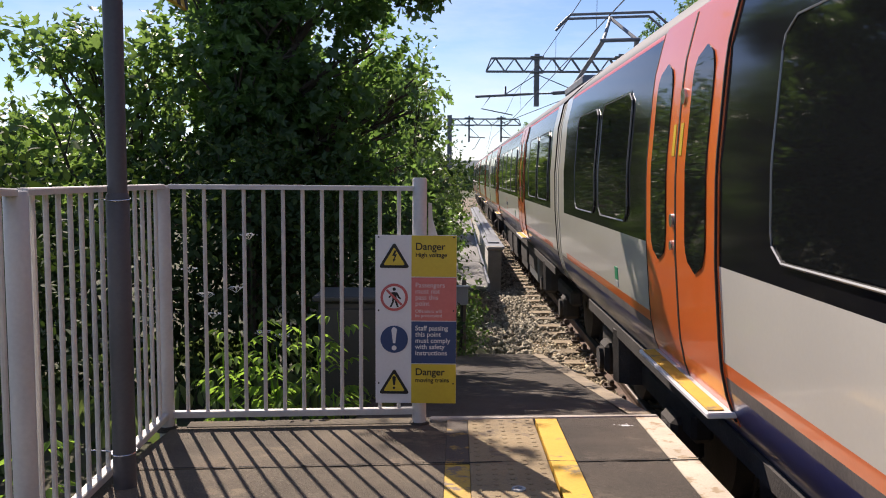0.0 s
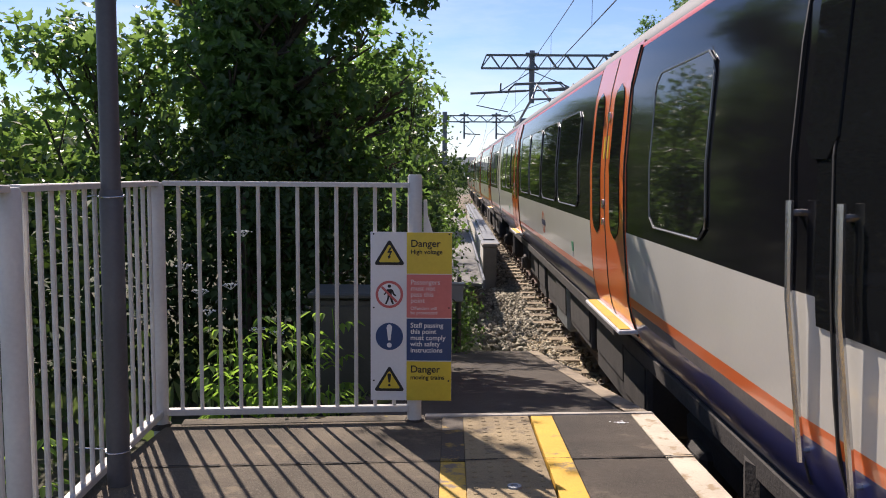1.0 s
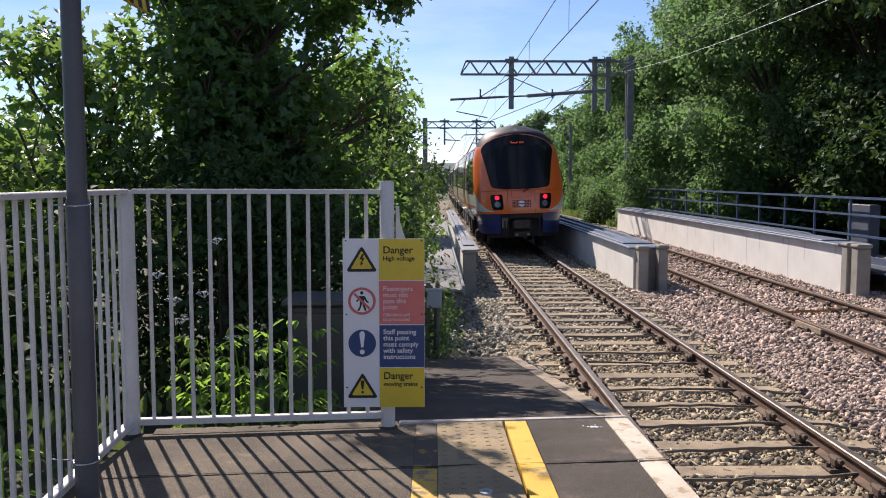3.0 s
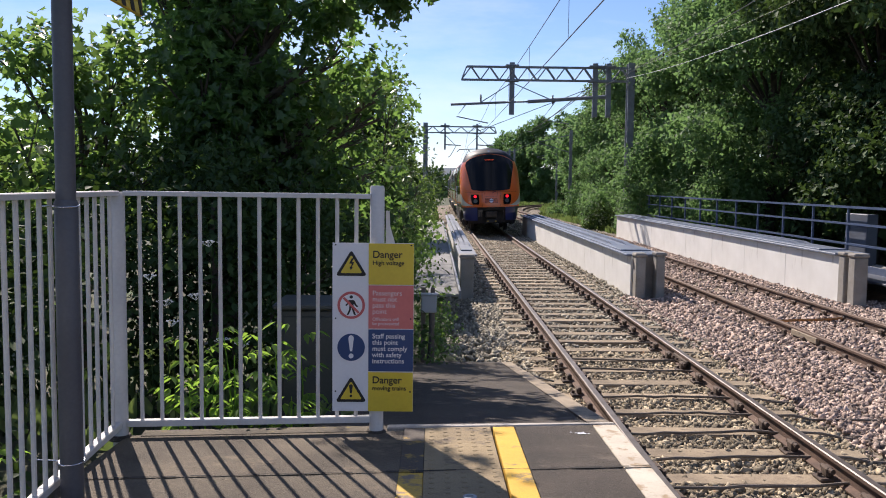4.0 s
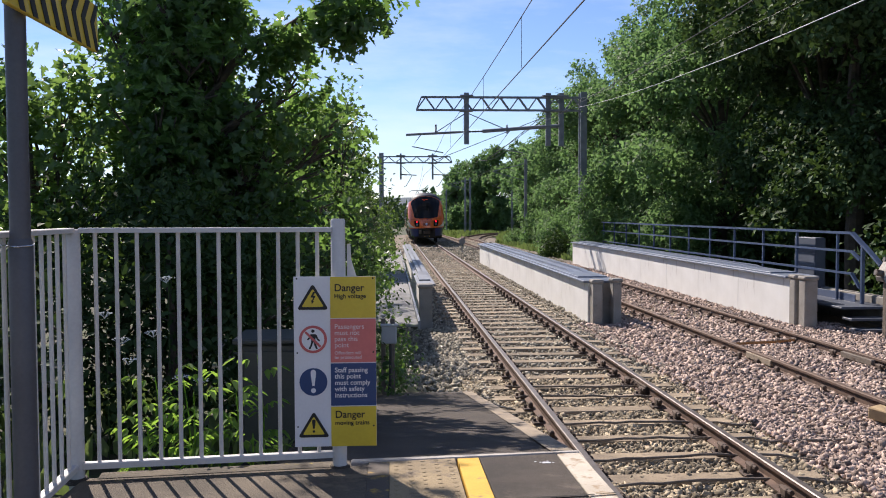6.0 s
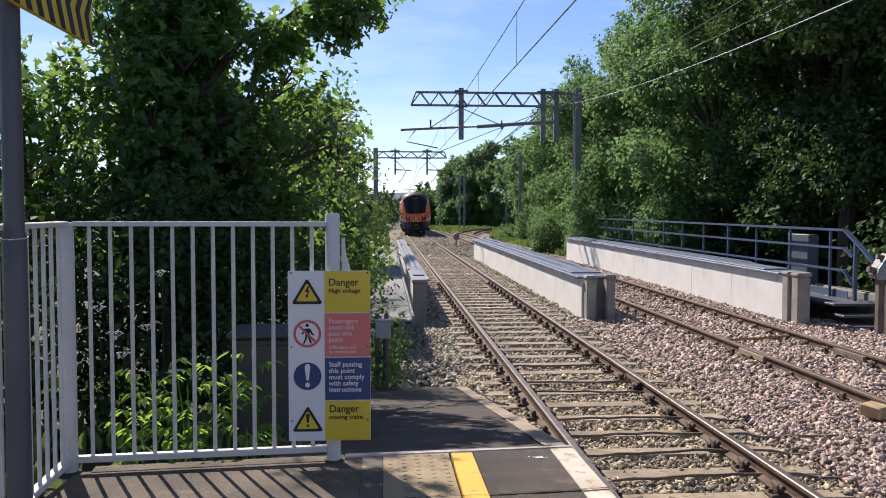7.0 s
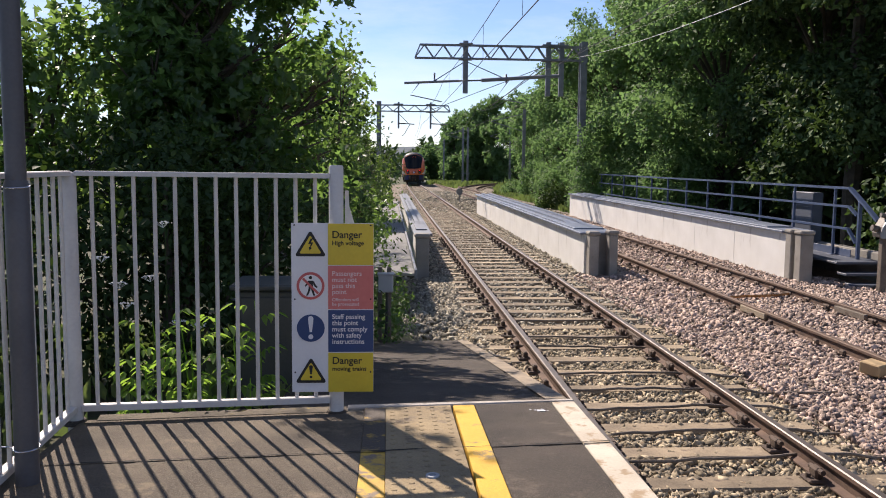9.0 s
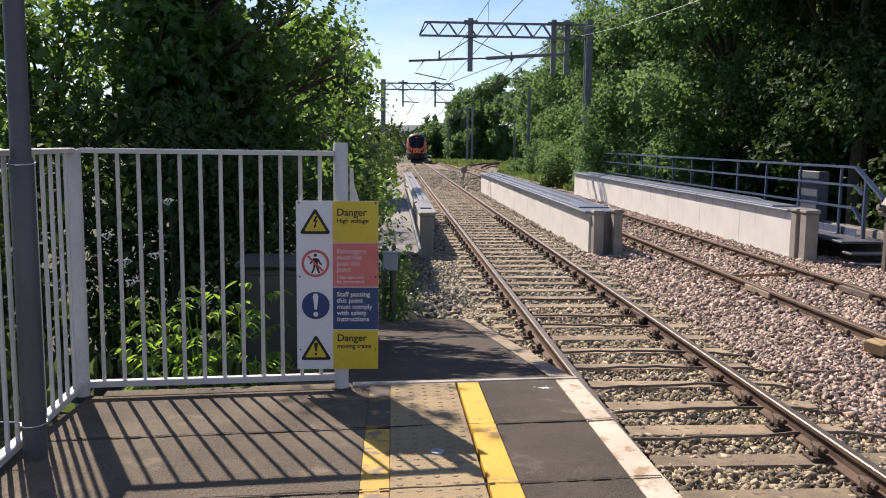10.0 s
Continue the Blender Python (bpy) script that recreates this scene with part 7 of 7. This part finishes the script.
def make_umbels():
    rng = random.Random(31)
    for x, y, z in ((-1.25, 4.95, 1.76), (-1.60, 4.95, 1.56), (-1.49, 4.9, 1.42), (-1.33, 4.95, 1.45), (-1.44, 4.85, 1.31), (-1.16, 4.9, 1.20), (-1.05, 4.9, 1.18), (-2.35, 4.0, 1.25), (-2.2, 3.7, 1.1)):
        u = thing("umbel_flower", "white flat-topped flower head on a thin green stem", "flower", group="white flowers in the thicket")
        part("stem", Build().tube([(x, y + 0.05, 0.3), (x + 0.01, y, z - 0.03)], 0.0025, 5), "shrub", u)
        b = Build()
        for k in range(26):
            a, r = rng.uniform(0, 6.28), 0.05 * math.sqrt(rng.random())
            px, py, pz = x + r * math.cos(a), y + r * math.sin(a), z - 3 * r * r + rng.uniform(-0.003, 0.003)
            s = 0.006
            b.add([(px + s, py, pz), (px, py + s, pz), (px - s, py, pz), (px, py - s, pz), (px, py, pz + s * 0.7), (px, py, pz - s * 0.5)], [(0, 1, 4), (1, 2, 4), (2, 3, 4), (3, 0, 4), (1, 0, 5), (2, 1, 5), (3, 2, 5), (0, 3, 5)])
            if k % 3 == 0:
                b.tube([(x, y, z - 0.035), (px, py, pz)], 0.0012, 4)
        part("flower_head", b, "petal", u, "white flower head")


make_elder()
make_umbels()


def wood_tree(x, y, h, r, seed, leaves=150, size=0.24, leaf="wood_leaf_shaded"):
    rng = random.Random(seed)
    z0 = -0.5 + fall(min(y, 150))
    blobs = []
    for i in range(28):
        u = ((i * 0.618) % 1 * 0.5 + i / 28 * 0.5 + 0.02) if i % 3 else (i + 0.6) / 28
        wide = r * (0.62 + 0.5 * math.sin(math.pi * min(1, u * 1.05)) - 0.45 * max(0, u - 0.72) / 0.28)
        a = rng.uniform(0, 6.28)
        q = wide * rng.uniform(0.30, 0.85)
        s = r * rng.uniform(0.19, 0.36)
        edge = 12.6 if y < 34 and u < 0.5 else 9.9
        blobs.append((max(edge + s * 0.6, x + q * math.cos(a)) if x > 9.5 else x + q * math.cos(a), y + q * math.sin(a), z0 + 0.9 + (h - 1.2) * u, s, s, s * 0.72))
    make_tree("wood_tree", "tall broad-leaved tree at the edge of a shady wood", (x, y, z0), h * 0.8, blobs, leaves, size, "simple", leaf, seed, trunk_r=0.22, per_twig=16, twig=0.5, gaps=0.75, shell=0.3, face=0.45 if leaf == "wood_leaf_shaded" else 0.8)


NEAR_WOOD = [(15.5, 14, 12.5, 4.6), (14.6, 21, 13.5, 4.6), (14.6, 28, 14.2, 4.8), (13.8, 35, 14.0, 4.3), (13.6, 42, 13.6, 4.0), (13.2, 49, 12.6, 3.8), (13.2, 57, 12.4, 3.5), (13.2, 67, 10.8, 3.2)]
BACK_WOOD = [(20, 24, 16, 5), (20, 34, 16, 5), (19, 46, 15.5, 5), (18, 60, 14, 4.6), (17.5, 74, 13, 4.5), (20, 12, 14, 5), (18.5, 84, 11.5, 3.6), (17, 92, 12, 4.5)]
FAR_WOOD = [(20, 104, 12.5, 4.8), (22.5, 116, 13.0, 5.0), (19.5, 130, 13.5, 4.6), (16.8, 138, 13.6, 4.6), (14.0, 140, 12.4, 4.2), (11.6, 146, 10.8, 4.0), (9.6, 152, 8.6, 3.4), (8.0, 160, 7.2, 3.0), (24, 140, 15, 5), (24, 95, 12, 5), (13.5, 156, 13, 4.6), (18, 158, 15, 5)]
# near trees get the leaf colour with shade in it, farther ones the sunlit
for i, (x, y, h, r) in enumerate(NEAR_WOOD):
    wood_tree(x, y, h, r, 100 + i, 78 if y < 38 else 60, 0.215, "wood_leaf_lit" if y > 34 else "wood_leaf_shaded")
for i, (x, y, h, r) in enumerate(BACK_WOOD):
    wood_tree(x, y, h, r, 120 + i, 18, 0.40, "wood_leaf_lit" if y > 50 else "wood_leaf_shaded")
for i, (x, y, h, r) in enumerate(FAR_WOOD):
    wood_tree(x, y, h, r, 130 + i, 26, 0.46, "wood_leaf_lit")
# high crown added mostly out of view to shade the near trees
make_tree("wood_tree", "tall tree with a high crown added to shade the wood below", (14.0, 25, -0.5), 12.5, cluster(63, 11, (9.9, 13.6), (17, 36), (10.4, 13.8), (1.2, 1.8)), 60, 0.22, "simple", "wood_leaf_lit", 150, trunk_r=0.28, per_twig=16, twig=0.5, gaps=0.8, shell=0.3, face=0.5)
# backing leaf mass added to close sky gaps and keep the wood dark
depth = crown_leaves("wood_backing", cluster(69, 50, (18, 24), (8, 62), (1.0, 10.0), (1.6, 2.4)) + cluster(73, 34, (14.5, 22), (10, 48), (0.0, 1.6), (1.1, 1.7)), 15, 0.5, "simple", "wood_leaf_shaded", 69, per_twig=12, twig=0.9, gaps=0.9)
tagged(new("wood_backing", depth), "dark backing of leaves added to fill gaps in the wood", "woods", "", "stuff")
for i, (x, y, h, r) in enumerate(((11.5, 33.5, 3.2, 1.4), (11.3, 38, 3.0, 1.3), (10.6, 43.5, 2.6, 1.2), (9.0, 45.5, 1.3, 0.75), (9.9, 50, 2.2, 1.0), (10.6, 55, 2.6, 1.1), (9.75, 40.3, 4.4, 0.95), (10.4, 61, 2.4, 0.9), (9.7, 66, 1.2, 0.7))):
    z = -0.5 + fall(y)
    make_tree("wood_bush", "dense bush below the trees", (x, y, z), h * 0.7, [(x, y, z + 0.55 * h, r, r, 0.5 * h), (x + 0.4 * r, y + 0.8 * r, z + 0.75 * h, 0.7 * r, 0.7 * r, 0.35 * h), (x - 0.2 * r, y - 0.5 * r, z + 0.3 * h, 0.9 * r, 0.8 * r, 0.3 * h)], 120, 0.17, "simple", "shrub" if i == 3 else "wood_leaf_lit", 200 + i, "bush", trunk_r=0.05, gaps=0.6)


def make_grass(name, label, x0, x1, y0, y1, n, h, seed, keep=None):
    rng = np.random.default_rng(seed)
    px, py = rng.uniform(x0, x1, n), rng.uniform(y0, y1, n)
    if keep:
        ok = np.array([keep(a, b) for a, b in zip(px, py)])
        px, py = px[ok], py[ok]
    pz = np.array([ground_z(a, b) + 0.1 for a, b in zip(px, py)])
    m = len(px)
    tip = np.stack([rng.normal(scale=0.35, size=m), rng.normal(scale=0.35, size=m), np.ones(m)], 1)
    up = np.stack([rng.normal(size=m), -np.ones(m) + rng.normal(scale=0.5, size=m), np.zeros(m)], 1)
    tagged(new(name, leaf_mesh(name, np.stack([px, py, pz], 1), tip, up, h * rng.uniform(0.6, 1.4, m), "lance", "grass")), label, "grass", "", "stuff")


def off_branch(x, y):
    u = max(0.0, (y - 66) / 60)
    d = x - (TRACK_2 + 0.2 + 11.0 * u ** 1.6)
    return d < -1.6 or d > 2.6


make_grass("lineside_grass", "tall sunlit grass beside the branch line", 6.8, 24, 74, 150, 12000, 0.66, 41, off_branch)
make_grass("lineside_grass", "tufts of grass at the foot of the bushes", 8.9, 10.8, 40, 72, 3000, 0.40, 42)
make_grass("lineside_grass", "rough grass between the near track and the bushes", -2.6, 0.2, 40, 110, 6000, 0.45, 43)
make_grass("bank_weeds", "weeds on the bank behind the railing", -3.5, -0.2, 4.3, 10, 700, 0.16, 44)


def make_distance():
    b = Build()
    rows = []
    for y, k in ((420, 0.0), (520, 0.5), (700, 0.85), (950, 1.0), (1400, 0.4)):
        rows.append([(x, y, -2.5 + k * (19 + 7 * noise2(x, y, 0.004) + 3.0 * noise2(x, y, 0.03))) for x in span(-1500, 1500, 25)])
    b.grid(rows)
    solid("distant_hills", b, "hill_haze", "wooded hills on the horizon with haze in their bluish colour", "hills", "structure", smooth=True)


make_distance()
far_woods = crown_leaves("far_woods", cluster(64, 70, (-70, 75), (190, 300), (-5, 2.5), (3, 6)), 1.8, 1.8, "simple", "wood_leaf_shaded", 64, per_twig=14, twig=2.0, gaps=0.8)
tagged(new("far_woods", far_woods), "dark line of distant trees beyond the railway", "woods", "", "stuff")


# ---- movement ----
REAR = [-11.22, -5.85, -0.28, 5.9, 11.9, 18.05]
SPEED = 12.25
LEAN = 2.0


def rear_at(t):
    """Where the last car's end stands: early rows fitted to the camera's view, slower at first."""
    i = int(t * 2)
    if i >= len(REAR) - 1:
        return REAR[-1] + SPEED * (t - 2.5)
    return REAR[i] + (REAR[i + 1] - REAR[i]) * (t * 2 - i)


def on_track(y):
    return Vector((TRACK + bend(y), y, fall(y)))


def motions():
    for car, back, turned in CARS:
        rows = []
        for i in range(21):
            t = i * 0.5
            rear = rear_at(t)
            if turned:
                p, q = on_track(rear + back), on_track(rear + back - 18)
            else:
                p, q = on_track(rear + back), on_track(rear + back + 18)
            d = q - p
            rows.append((t, pose(p.x + 1.9 * math.sin(radians(LEAN)), p.y, p.z, math.degrees(math.atan2(d.z, math.hypot(d.x, d.y))), LEAN if turned else -LEAN, math.degrees(math.atan2(-d.x, d.y)))))
        walk(car, rows)
        for ob, y in WHEELS[car]:
            turn = -math.degrees(SPEED / 0.42) * (-1 if turned else 1)
            walk(ob, [(k / 30, pose(0, y, 0.42, turn * k / 30, 0, 0)) for k in range(301)])


motions()
